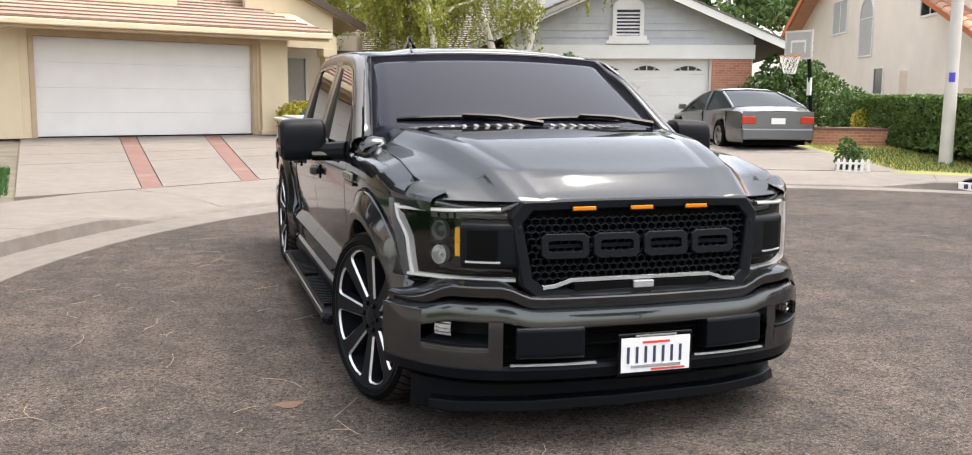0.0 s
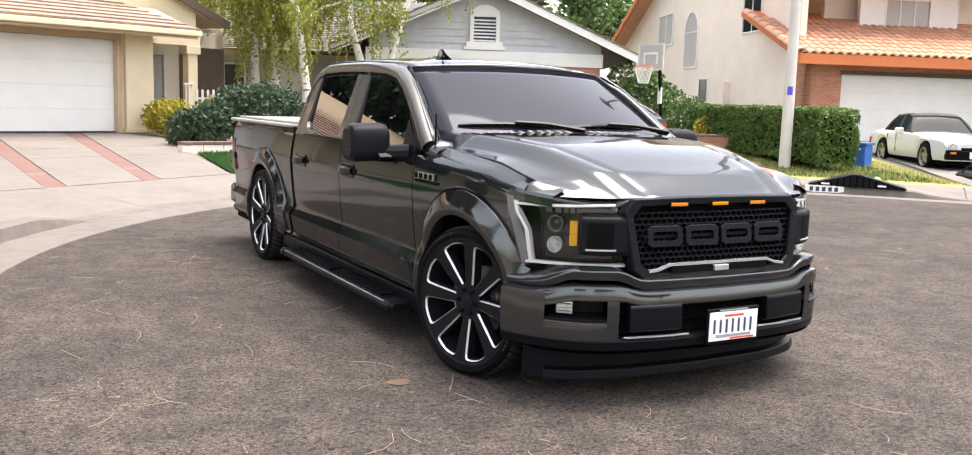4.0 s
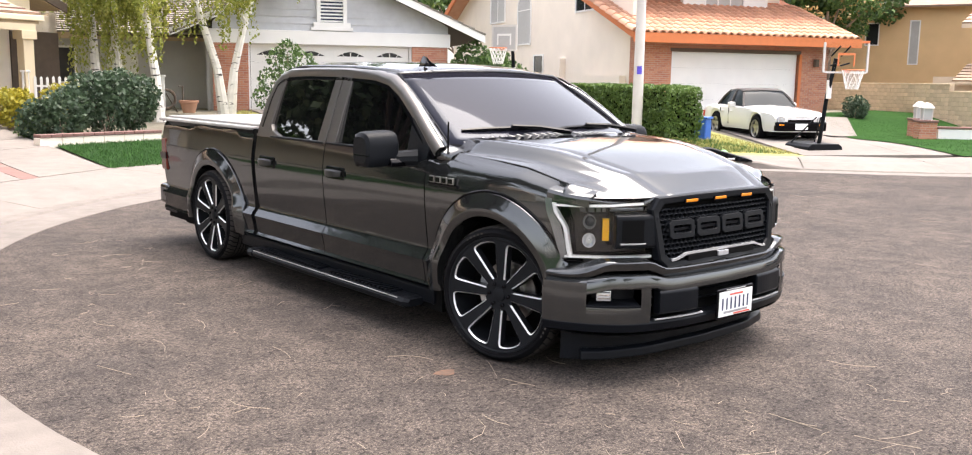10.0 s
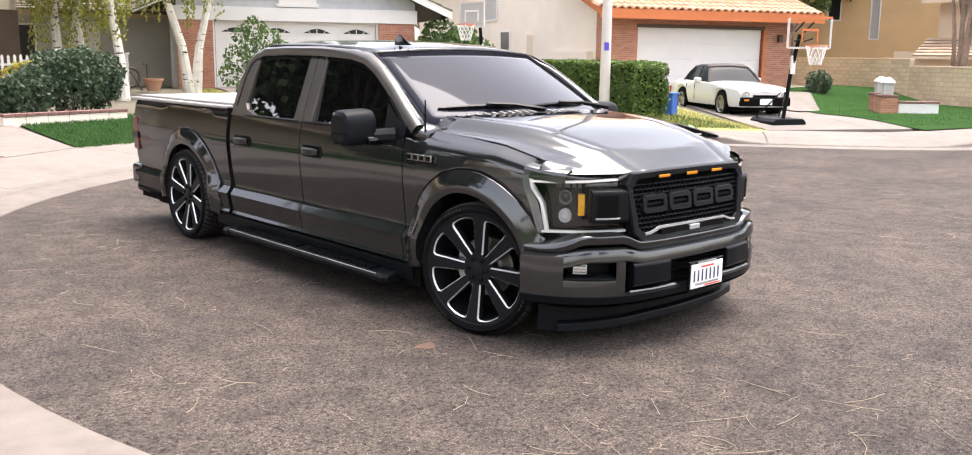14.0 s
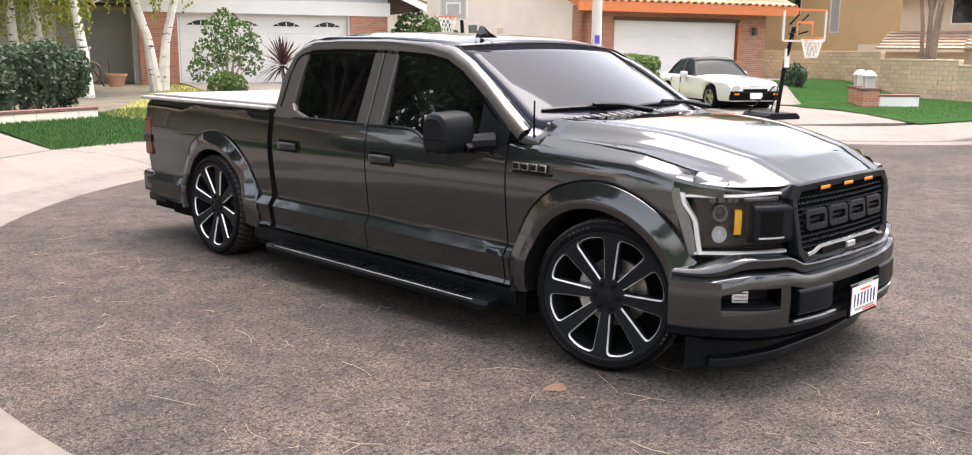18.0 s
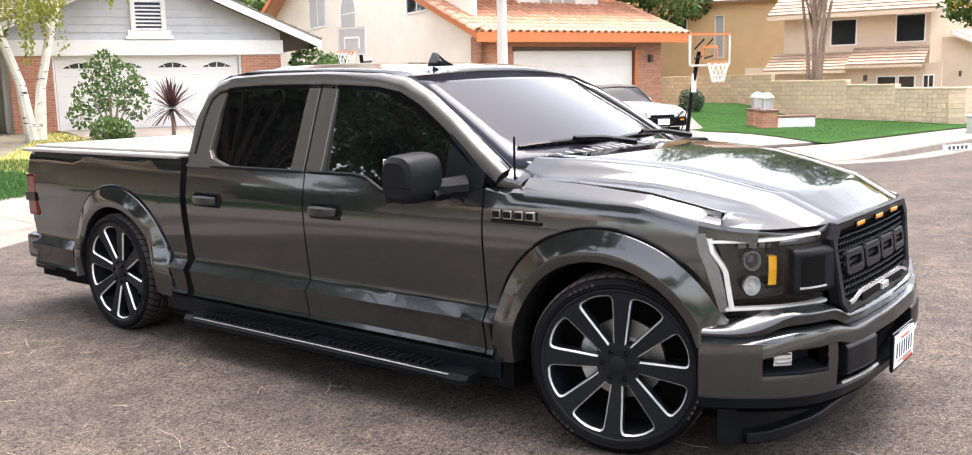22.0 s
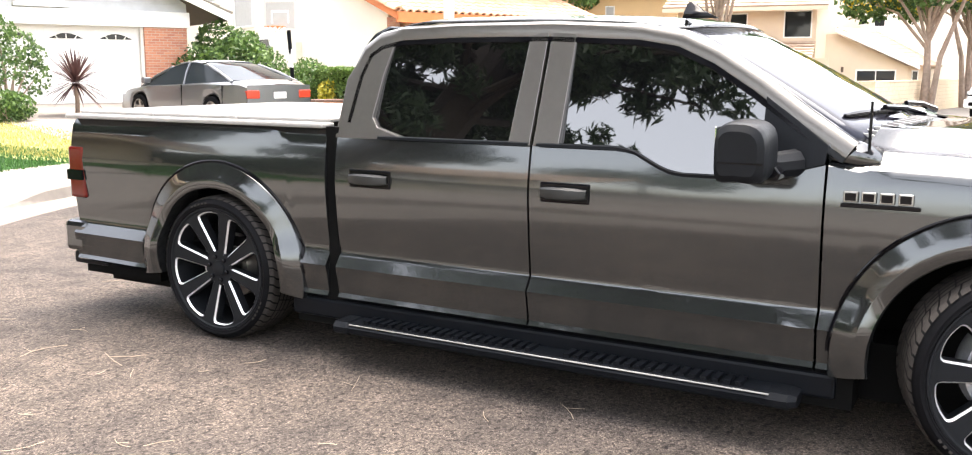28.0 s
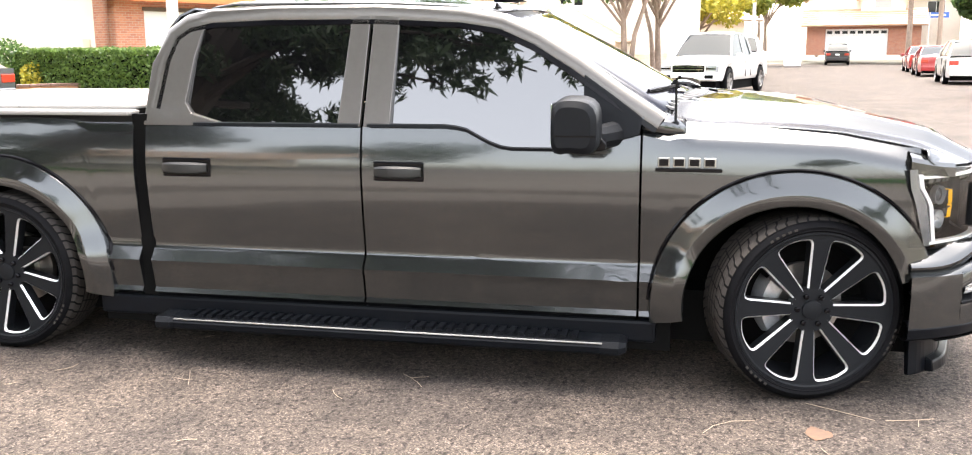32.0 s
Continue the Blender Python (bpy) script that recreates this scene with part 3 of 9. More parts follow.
def roof_courses(house, a, b, c, d, rows, material, thick=0.05, name="roof_course", cut=0):
    """Overlapping tile courses on a slope: a-b is the eave, d-c the ridge side."""
    a, b, c, d = [Vector(p) for p in (a, b, c, d)]
    nrm = (b - a).cross(d - a).normalized()
    if nrm.z < 0:
        nrm = -nrm
    for r in range(rows):
        t0, t1 = r / rows, min(1, (r + 1.15) / rows)
        p0, p1 = lerp(a, d, t0), lerp(b, c, t0)
        q0, q1 = lerp(a, d, t1), lerp(b, c, t1)
        n = max(2, int((p1 - p0).length / 0.33)) if cut else 1
        bm = bmesh.new()
        for k in range(n):
            f0, f1 = k / n, (k + 1) / n
            j = 0.004 * ((k * 7 + r * 3) % 4) if cut else 0
            lo0, lo1 = lerp(p0, p1, f0), lerp(p0, p1, f1)
            hi0, hi1 = lerp(q0, q1, f0), lerp(q0, q1, f1)
            v = [bm.verts.new(p) for p in (lo0 + nrm * (thick + j), lo1 + nrm * (thick + j), hi1 + nrm * (0.012 + j), hi0 + nrm * (0.012 + j), lo0 - nrm * 0.0, lo1 - nrm * 0.0, hi1 - nrm * 0.02, hi0 - nrm * 0.02)]
            for f in ((0, 1, 2, 3), (7, 6, 5, 4), (0, 4, 5, 1), (3, 2, 6, 7), (0, 3, 7, 4), (1, 5, 6, 2)):
                bm.faces.new([v[i] for i in f])
        part(name, bm, material, house)


def slab(house, name, pts, nrm_thick, material, label=""):
    """A flat board through the given corners, thickened."""
    pts = [Vector(p) for p in pts]
    n = (pts[1] - pts[0]).cross(pts[-1] - pts[0]).normalized() * nrm_thick
    bm = bmesh.new()
    a = [bm.verts.new(p) for p in pts]
    b = [bm.verts.new(p - n) for p in pts]
    bm.faces.new(a)
    bm.faces.new(b)
    for i in range(len(a)):
        j = (i + 1) % len(a)
        bm.faces.new((a[i], a[j], b[j], b[i]))
    return part(name, bm, material, house, label)


# -- cream house with the wide driveway --
A = thing("house", "cream stucco house with brown tiled roof and white garage door", "house", frame_at(-4.62, 16.3, 20, 0.50))
wall("wall", A, 6.3, 2.35, [(0.9, 5.45, 0, 2.0)], M["cream"], pose(-0.9, 0, 0))
wall("wall", A, 5.0, 2.35, [], M["cream"], pose(-5.9, 0.6, 0), label="cream side wall")
wall("wall", A, 7.0, 2.6, [], M["cream"], pose(5.4, 0.2, 0, 0, 0, 90))
boxes("pilaster", M["cream"], A, (4.70, 5.35, -0.12, 0.0, 0.06, 2.35), (4.67, 5.38, -0.15, 0.0, 0, 0.10), bevel=0.01)
boxes("pilaster", M["cream"], A, (-0.86, -0.30, -0.12, 0.0, 0.0, 2.35), bevel=0.01)
boxes("door_trim", M["trimwood"], A, (-0.1, 0.0, -0.02, 0.13, 0, 2.0), (4.55, 4.65, -0.02, 0.13, 0, 2.0), (-0.1, 4.65, -0.02, 0.13, 2.0, 2.12))
garage_door(A, 0, 4.55, 2.0, rows=4, cols=8, plain=True)
boxes("door_seal", M["darkvoid"], A, (0, 4.55, 0.10, 0.13, 0, 0.025))
# roof over the garage: eave towards the street
slab(A, "roof", [(-6.5, -0.75, 2.22), (6.05, -0.75, 2.22), (6.05, 5.5, 4.2), (-6.5, 5.5, 4.2)], -0.06, M["trimwood"])
roof_courses(A, (-6.5, -0.8, 2.30), (6.1, -0.8, 2.30), (4.2, 4.0, 3.72), (-6.5, 4.0, 3.72), 15, M["rooftile"], 0.045)
boxes("gutter", M["cream"], A, (-6.5, 6.1, -0.92, -0.80, 2.16, 2.28), bevel=0.02)
boxes("fascia", M["trimwood"], A, (-6.5, 6.05, -0.80, -0.77, 2.10, 2.28))
bm = bmesh.new()
tube(bm, [(-0.98, -0.86, 2.2), (-0.98, -0.5, 2.05), (-0.98, -0.17, 1.95), (-0.98, -0.17, 0.1), (-0.98, -0.3, 0.02)], 0.045, 8)
part("downspout", bm, M["cream"], A, smooth=True)
# porch with its gable and posts
slab(A, "roof", [(7.9, 1.0, 2.62), (7.9, 7.5, 2.62), (4.9, 7.5, 3.95), (4.9, 1.0, 3.95)], 0.08, M["trimwood"])
roof_courses(A, (8.0, 0.95, 2.68), (8.0, 7.5, 2.68), (4.9, 7.5, 4.05), (4.9, 0.95, 4.05), 9, M["rooftile"], 0.045)
slab(A, "bargeboard", [(8.02, 0.93, 2.50), (8.02, 0.93, 2.70), (4.9, 0.93, 4.06), (4.9, 0.93, 3.86)], 0.05, M["darkwood"])
bm = bmesh.new()
prism(bm, [(5.4, 2.35), (7.2, 2.35), (7.2, 2.85), (4.9, 3.85), (4.9, 2.35)], 1.15, 1.3)
part("gable", bm, M["cream"], A)
boxes("porch_beam", M["cream"], A, (5.4, 7.25, 1.05, 1.25, 2.05, 2.35))
boxes("post", M["cream"], A, (6.92, 7.18, 1.05, 1.31, 0, 2.05), (6.86, 7.24, 1.0, 1.36, 1.85, 2.05), bevel=0.01)
wall("wall", A, 3.0, 2.5, [(0.25, 1.25, 0.5, 1.85)], M["cream2"], pose(5.9, 2.6, 0), label="porch wall")
window(A, 0.25, 1.25, 0.5, 1.85, pose(5.9, 2.6, 0), bars=2, pane=M["blind"])
boxes("porch_floor", M["concrete"], A, (5.7, 8.6, 0.2, 2.6, -0.2, 0.03))
boxes("door_recess", M["darkwood"], A, (7.6, 8.9, 2.55, 2.6, 0, 2.1))
wall("wall", A, 6.0, 2.6, [], M["cream2"], pose(8.9, 2.6, 0, 0, 0, 90), label="porch side wall")
# dormer box on the roof
boxes("roof_vent", M["cream"], A, (0.0, 3.2, 0.9, 2.2, 2.8, 3.3))

# -- grey house with the gable --
B = thing("house", "grey sided house with white gable trim and brick piers", "house", frame_at(8.35, 22.2, -26.3, 0.45))
wall("wall", B, 7.0, 2.35, [(1.05, 5.8, 0, 2.1)], M["white"], pose(-1.05, 0, 0))
garage_door(B, 0.0, 4.75, 2.1, rows=4, cols=4, lights=True)
boxes("brick_pier", M["brick"], B, (-1.07, -0.05, -0.10, 0.0, 0, 2.1), bevel=0.005)
boxes("brick_pier", M["brick"], B, (4.82, 5.92, -0.10, 0.0, 0, 2.1), bevel=0.005)
boxes("beam", M["white"], B, (-1.15, 6.0, -0.14, 0.0, 2.1, 2.5), bevel=0.01)
PK, EV, HB = 4.45, 2.45, 4.6       # ridge height, eave height, half the gable's width
bx = 2.4
n = 9
for k in range(n):
    z0, z1 = lerp(2.5, PK - 0.1, k / n), lerp(2.5, PK - 0.1, (k + 1) / n)
    w0 = (PK - z0) / (PK - EV) * HB - 0.3
    w1 = max(0.02, (PK - z1) / (PK - EV) * HB - 0.3)
    bm = bmesh.new()
    lo, hi = (max(bx - w0, -1.05), min(bx + w0, 5.95)), (max(bx - w1, -1.05), min(bx + w1, 5.95))
    grid(bm, [[(lo[0], 0.02, z0), (lo[1], 0.02, z0)], [(lo[0], -0.05, z0), (lo[1], -0.05, z0)], [(hi[0], -0.02, z1 + 0.012), (hi[1], -0.02, z1 + 0.012)], [(hi[0], 0.02, z1 + 0.012), (hi[1], 0.02, z1 + 0.012)]])
    part("siding_board", bm, M["siding"], B)
for sgn in (-1, 1):
    slab(B, "bargeboard", [(bx, -0.55, PK + 0.02), (bx + sgn * HB, -0.55, EV + 0.02), (bx + sgn * HB, -0.55, EV - 0.2), (bx, -0.55, PK - 0.2)], 0.05, M["white"])
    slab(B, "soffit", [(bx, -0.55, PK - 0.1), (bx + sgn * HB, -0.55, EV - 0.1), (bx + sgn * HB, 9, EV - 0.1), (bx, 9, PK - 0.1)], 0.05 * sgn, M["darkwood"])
    roof_courses(B, (bx + sgn * HB, -0.62, EV + 0.04), (bx + sgn * HB, 9, EV + 0.04), (bx, 9, PK + 0.04), (bx, -0.62, PK + 0.04), 13, M["roofgrey"], 0.05)
# gable vent with louvres
v = new("gable_vent")
v.parent = B
boxes("frame", M["white"], v, (bx - 0.45, bx - 0.33, -0.13, 0.0, 2.75, 3.55), (bx + 0.33, bx + 0.45, -0.13, 0.0, 2.75, 3.55), (bx - 0.55, bx + 0.55, -0.15, 0.0, 2.60, 2.76), (bx - 0.62, bx + 0.62, -0.17, 0.0, 2.52, 2.62), bevel=0.01)
bm = bmesh.new()
prism(bm, [(bx - 0.45, 3.5), (bx + 0.45, 3.5), (bx + 0.42, 3.68), (bx + 0.2, 3.82), (bx, 3.86), (bx - 0.2, 3.82), (bx - 0.42, 3.68)], -0.13, 0.0)
part("arched_head", bm, M["white"], v)
boxes("backing", M["plate_blue"], v, (bx - 0.33, bx + 0.33, -0.05, -0.01, 2.76, 3.5))
for k in range(7):
    z = 2.8 + 0.1 * k
    bm = bmesh.new()
    box(bm, -0.33, 0.33, -0.035, 0.035, -0.006, 0.006, pose(bx, -0.075, z, 40))
    part("louvre", bm, M["white"], v)
# low wing on the left of the garage, in deep shade
wall("wall", B, 5.2, 2.3, [(0.5, 1.1, 0.9, 1.9), (2.0, 2.9, 0, 2.05)], M["greystucco"], pose(-6.2, 1.5, 0), label="grey stucco wall")
wall("wall", B, 1.5, 2.3, [], M["greystucco"], pose(-1.05, 0.1, 0, 0, 0, 90), label="grey stucco return wall")
window(B, 0.5, 1.1, 0.9, 1.9, pose(-6.2, 1.5, 0))
boxes("door", M["white"], B, (-4.2, -3.3, 1.56, 1.62, 0, 2.05))
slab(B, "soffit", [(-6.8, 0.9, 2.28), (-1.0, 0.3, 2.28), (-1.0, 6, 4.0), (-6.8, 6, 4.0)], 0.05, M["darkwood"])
roof_courses(B, (-6.9, 0.8, 2.32), (-0.6, 0.2, 2.32), (-0.6, 6, 4.1), (-6.9, 6, 4.1), 24, M["roofgrey"], 0.05)
boxes("fascia", M["trimwood"], B, (-6.8, -1.0, 0.72, 0.76, 2.14, 2.34))
wall("wall", B, 6.0, 4.6, [], M["siding"], pose(-4.0, 7.5, 0), label="upper grey siding wall")

# -- two-storey house with terracotta roofs --
C = thing("house", "pale two-storey stucco house with terracotta tile roofs", "house", frame_at(19.94, 15.86, -22.5, 0.55))
wall("wall", C, 7.1, 2.5, [(1.15, 5.95, 0, 2.05)], M["brick"], pose(-1.15, 0, 0), label="red brick garage front")
garage_door(C, 0.0, 4.8, 2.05, rows=4, cols=4, plain=True)
boxes("door_head", M["darkwood"], C, (-0.05, 4.85, -0.03, 0.12, 2.05, 2.16))
wall("wall", C, 0.7, 2.5, [], M["brick"], pose(-1.15, 0.7, 0, 0, 0, -90), label="brick return")
SIDE = pose(-1.1, 22.5, 0, 0, 0, -90)
wall("wall", C, 21.8, 4.0, [], M["cream2"], SIDE, label="pale stucco gable wall")
wall("wall", C, 5.3, 5.4, [(1.5, 3.2, 3.4, 4.8)], M["cream2"], pose(0.9, 3.4, 0), label="pale stucco upper wall")
# garage roof of barrel tiles: eave, hips and fascia
slab(C, "roof", [(-1.7, -0.75, 2.5), (6.6, -0.75, 2.5), (6.6, 4.0, 4.15), (-1.7, 4.0, 4.15)], -0.08, M["orange"])
boxes("fascia", M["orange"], C, (-1.75, 6.65, -0.80, -0.74, 2.28, 2.58))
slab(C, "bargeboard", [(-1.74, -0.80, 2.36), (-1.74, -0.80, 2.56), (-1.74, 4.0, 4.22), (-1.74, 4.0, 4.02)], 0.05, M["orange"])
# main roof over the gable wall
slab(C, "roof", [(-1.75, 22.9, 3.9), (-1.75, 10.2, 8.72), (8.0, 10.2, 8.72), (8.0, 22.9, 3.9)], 0.12, M["terracotta"])
slab(C, "roof", [(-1.75, 0.8, 5.35), (-1.75, 10.2, 8.72), (8.0, 10.2, 8.72), (8.0, 0.8, 5.35)], -0.12, M["terracotta"])
bm = bmesh.new()
prism(bm, [(0.0, 4.0), (21.8, 4.0), (21.8, 5.35), (12.3, 8.6)], 0, 0.2, SIDE)
part("gable", bm, M["cream2"], C)
slab(C, "bargeboard", [(-1.80, 22.95, 3.72), (-1.80, 22.95, 4.0), (-1.80, 10.2, 8.84), (-1.80, 10.2, 8.54)], 0.06, M["orange"])
slab(C, "bargeboard", [(-1.80, 0.75, 5.15), (-1.80, 0.75, 5.45), (-1.80, 10.2, 8.84), (-1.80, 10.2, 8.54)], 0.06, M["orange"])
# barrel tiles, row by row, on the garage roof
bm = bmesh.new()
grid(bm, [[(0.118 * math.cos(a), y, 0.10 * math.sin(a) + z) for a in (math.pi * k / 6 for k in range(7))] for y, z in ((0.0, 0.03), (0.44, 0.0))])
grid(bm, [[(0.118 * k * math.cos(a), 0.0, 0.10 * k * math.sin(a) + 0.03) for a in (math.pi * q / 6 for q in range(7))] for k in (1.0, 0.62)])
tile = bpy.data.meshes.new("barrel_tile")
bm.to_mesh(tile)
bm.free()
tile.materials.append(M["terracotta"])
tile.polygons.foreach_set("use_smooth", [True] * len(tile.polygons))
slope = math.atan2(1.65, 4.75)
for r in range(10):
    v = r * 0.40
    x = -1.58
    while x < 6.62:
        ob = new("barrel_tile", tile)
        ob.parent = C
        ob.matrix_basis = Matrix.Translation((x, -0.80 + v * math.cos(slope), 2.545 + v * math.sin(slope))) @ Matrix.Rotation(slope, 4, "X")
        x += 0.268
for k in range(9):
    ob = new("ridge_tile", tile)
    ob.parent = C
    t = k / 9
    ob.matrix_basis = Matrix.Translation((-1.70, lerp(-0.80, 3.7, t), lerp(2.58, 4.14, t))) @ Matrix.Rotation(slope, 4, "X") @ Matrix.Scale(1.25, 4)
for k in range(26):
    t = k / 26
    for y0, z0, turn in ((22.9, 3.98, 180), (0.8, 5.42, 0)):
        ob = new("ridge_tile", tile)
        ob.parent = C
        ob.matrix_basis = Matrix.Translation((-1.72, lerp(y0, 10.2, t), lerp(z0, 8.8, t))) @ Matrix.Rotation(radians(turn), 4, "Z") @ Matrix.Rotation(radians(20.5), 4, "X")
# windows of the gable wall: x runs from the back of the house to its front
window(C, 6.7, 8.75, 3.7, 5.0, SIDE, bars=2, depth=0.06, proud=0.05, pane=M["blind"])
window(C, 10.6, 12.2, 2.6, 4.0, SIDE, bars=1, arch=True, depth=0.06, proud=0.05, pane=M["blind"])
window(C, 12.75, 13.75, 1.13, 2.05, SIDE, depth=0.06, proud=0.05)
window(C, 17.1, 18.7, 3.6, 4.9, SIDE, bars=2, depth=0.06, proud=0.05)
boxes("meter_box", M["cream2"], C, (-1.34, -1.1, 6.35, 6.85, 1.1, 1.9))
boxes("garden_wall", M["cream2"], C, (-1.35, -1.12, 1.0, 4.2, 0.0, 1.25))
# bay and upper front
wall("wall", C, 3.4, 5.4, [(0.9, 2.4, 3.3, 4.6)], M["white"], pose(1.7, 2.5, 0), label="white bay wall")
window(C, 0.9, 2.4, 3.3, 4.6, pose(1.7, 2.5, 0), bars=3, pane=M["blind"])
slab(C, "roof", [(0.6, 1.9, 5.4), (6.6, 1.9, 5.4), (6.6, 8.0, 7.5), (0.6, 8.0, 7.5)], -0.1, M["terracotta"])
wall("wall", C, 8.0, 5.0, [], M["cream2"], pose(6.1, 3.5, 0, 0, 0, 90), label="pale stucco far side")
wall("wall", C, 3.5, 2.5, [], M["brick"], pose(5.95, 0.1, 0, 0, 0, 90), label="brick garage side")
boxes("lamp", M["darkwood"], C, (5.35, 5.5, -0.16, -0.02, 1.65, 1.9), bevel=0.02)
boxes("door_jamb", M["orange"], C, (4.8, 4.9, -0.03, 0.12, 0, 2.05))


# -- block wall, tan houses behind it --
def block_wall(p, q, z0, z1, rows, limit):
    """Courses of split blocks between two plan points; each block is a piece while limit lasts."""
    p, q = Vector(p), Vector(q)
    L = (q - p).length
    ang = math.degrees(math.atan2(q.y - p.y, q.x - p.x))
    w = thing("block_wall", "sand coloured concrete block garden wall", "wall", pose(p.x, p.y, 0, 0, 0, ang), kind="structure")
    boxes("core", M["mortar"], w, (0, L, 0.02, 0.17, z0 - 0.3, z1 - 0.03))
    made = []
    h = (z1 - z0) / rows
    for r in range(rows):
        x = -0.2 if r % 2 else 0.0
        z = z0 + r * h
        while x < L:
            a, b = max(0, x), min(L, x + 0.40)
            if b - a > 0.05:
                made.append((a, b, z))
            x += 0.405
    rest = bmesh.new()
    rows_of = {}
    for i, (a, b, z) in enumerate(made):
        key = round(b - a, 2)
        if i < limit:
            if key not in rows_of:
                bm = bmesh.new()
                box(bm, 0.004, key - 0.004, 0, 0.19, 0.004, h - 0.006)
                me = bpy.data.meshes.new("block")
                bm.to_mesh(me)
                bm.free()
                me.materials.append(M["block"])
                rows_of[key] = me
            ob = new("block", rows_of[key])
            ob.parent = w
            ob.location = (a, random.uniform(-0.006, 0.006), z)
        else:
            box(rest, a + 0.004, b - 0.004, 0, 0.19, z + 0.004, z + h - 0.006)
    if len(made) > limit:
        ob = part("blocks", rest, M["block"], w)
        ob["kind"] = "stuff"
    else:
        rest.free()
    boxes("coping", M["block"], w, (0, L, -0.02, 0.21, z1, z1 + 0.06), bevel=0.01)
    return w


block_wall((25.0, 4.05), (26.6, 6.0), -0.06, 1.14, 9, 200)
block_wall((26.6, 6.0), (28.2, 8.0), -0.04, 1.24, 9, 200)
block_wall((28.2, 8.0), (29.8, 11.2), 0.0, 1.40, 9, 200)
block_wall((29.8, 11.2), (33.2, 18.0), 0.2, 1.66, 10, 200)
block_wall((46.0, 1.9), (25.0, 4.05), -0.06, 1.14, 9, 0)

end_post = thing("wall_pier", "sand coloured block pier at the wall corner", "wall", pose(25.02, 4.08, 0.0, 0, 0, 18), kind="structure")
for k in range(9):
    boxes("block", M["block"], end_post, (-0.21, 0.21, -0.21, 0.21, -0.06 + 0.1335 * k, -0.06 + 0.1335 * k + 0.128))
boxes("coping", M["block"], end_post, (-0.23, 0.23, -0.23, 0.23, 1.142, 1.20), bevel=0.01)

D = thing("house", "tan two-storey stucco house with brown tiled roofs", "house", frame_at(39.6, 14.6, -83, 0.6))
wall("wall", D, 6.25, 3.8, [(2.13, 3.17, 2.40, 3.48), (4.88, 6.0, 2.44, 3.56)], M["tan2"], label="sand stucco front")
window(D, 2.13, 3.17, 2.40, 3.48)
window(D, 4.88, 6.0, 2.44, 3.56)
slab(D, "roof", [(-0.6, -0.7, 3.70), (6.7, -0.7, 3.70), (6.7, 4.5, 5.75), (-0.6, 4.5, 5.75)], -0.1, M["rooftile2"])
roof_courses(D, (-0.6, -0.75, 3.77), (6.75, -0.75, 3.77), (6.75, 4.5, 5.85), (-0.6, 4.5, 5.85), 12, M["rooftile2"], 0.07)
boxes("fascia", M["tan2"], D, (-0.6, 6.72, -0.79, -0.74, 3.58, 3.76))
bm = bmesh.new()
prism(bm, [(-0.72, 3.80), (-0.72, 3.58), (4.5, 5.68), (4.5, 5.90)], 6.72, 6.80, Matrix(((0, 1, 0, 0), (1, 0, 0, 0), (0, 0, 1, 0), (0, 0, 0, 1))))
part("bargeboard", bm, M["white"], D)
wall("wall", D, 8.0, 4.3, [], M["tan2"], pose(6.25, 0.2, 0, 0, 0, 62), label="sand stucco side")
LOW = pose(-1.4, -1.4, 0)
wall("wall", D, 8.3, 1.45, [(5.78, 6.49, 0.35, 0.9), (6.64, 7.24, 0.35, 0.9)], M["tan2"], LOW, label="lower front wall")
window(D, 5.78, 6.49, 0.35, 0.9, LOW)
window(D, 6.64, 7.24, 0.35, 0.9, LOW)
window(D, 7.62, 7.98, 0.35, 0.92, LOW, depth=0.05, proud=0.04, bars=2)
for x0, x1, ez in ((-0.4, 3.15, 1.18), (3.15, 6.2, 1.36)):
    slab(D, "roof", [(x0, -2.0, ez), (x1, -2.0, ez), (x1, 0.0, ez + 0.78), (x0, 0.0, ez + 0.78)], -0.08, M["rooftile2"])
    roof_courses(D, (x0, -2.05, ez + 0.07), (x1 + 0.05, -2.05, ez + 0.07), (x1 + 0.05, 0.0, ez + 0.86), (x0, 0.0, ez + 0.86), 6, M["rooftile2"], 0.07)
    boxes("fascia", M["tan2"], D, (x0, x1, -2.08, -2.03, ez - 0.06, ez + 0.06))
boxes("wall_lamp", M["darkwood"], D, (3.82, 3.96, -1.56, -1.42, 0.75, 1.0), bevel=0.02)
# garage wing, its raking eave towards the street
D2 = pose(6.6, 0.9, 0, 0, 0, 20)
bm = bmesh.new()
prism(bm, [(-0.3, 0), (3.85, 0), (3.85, 1.12), (0.55, 2.58), (-0.3, 2.58)], 0, 0.2, D2)
part("wing_wall", bm, M["tan2"], D)
window(D, 1.52, 3.24, 0.38, 0.92, D2, bars=2, depth=0.05, proud=0.04)
boxes("wall_lamp", M["darkwood"], D, (7.35, 7.47, 0.90, 1.0, 0.85, 1.1), bevel=0.02)
wall("wall", D, 5.0, 1.15, [], M["tan2"], D2 @ pose(3.85, 0.2, 0, 0, 0, 40), label="wing return wall")
window(D, 0.5, 0.95, 0.35, 0.9, D2 @ pose(3.85, 0.2, 0, 0, 0, 40), depth=0.05, proud=0.04)
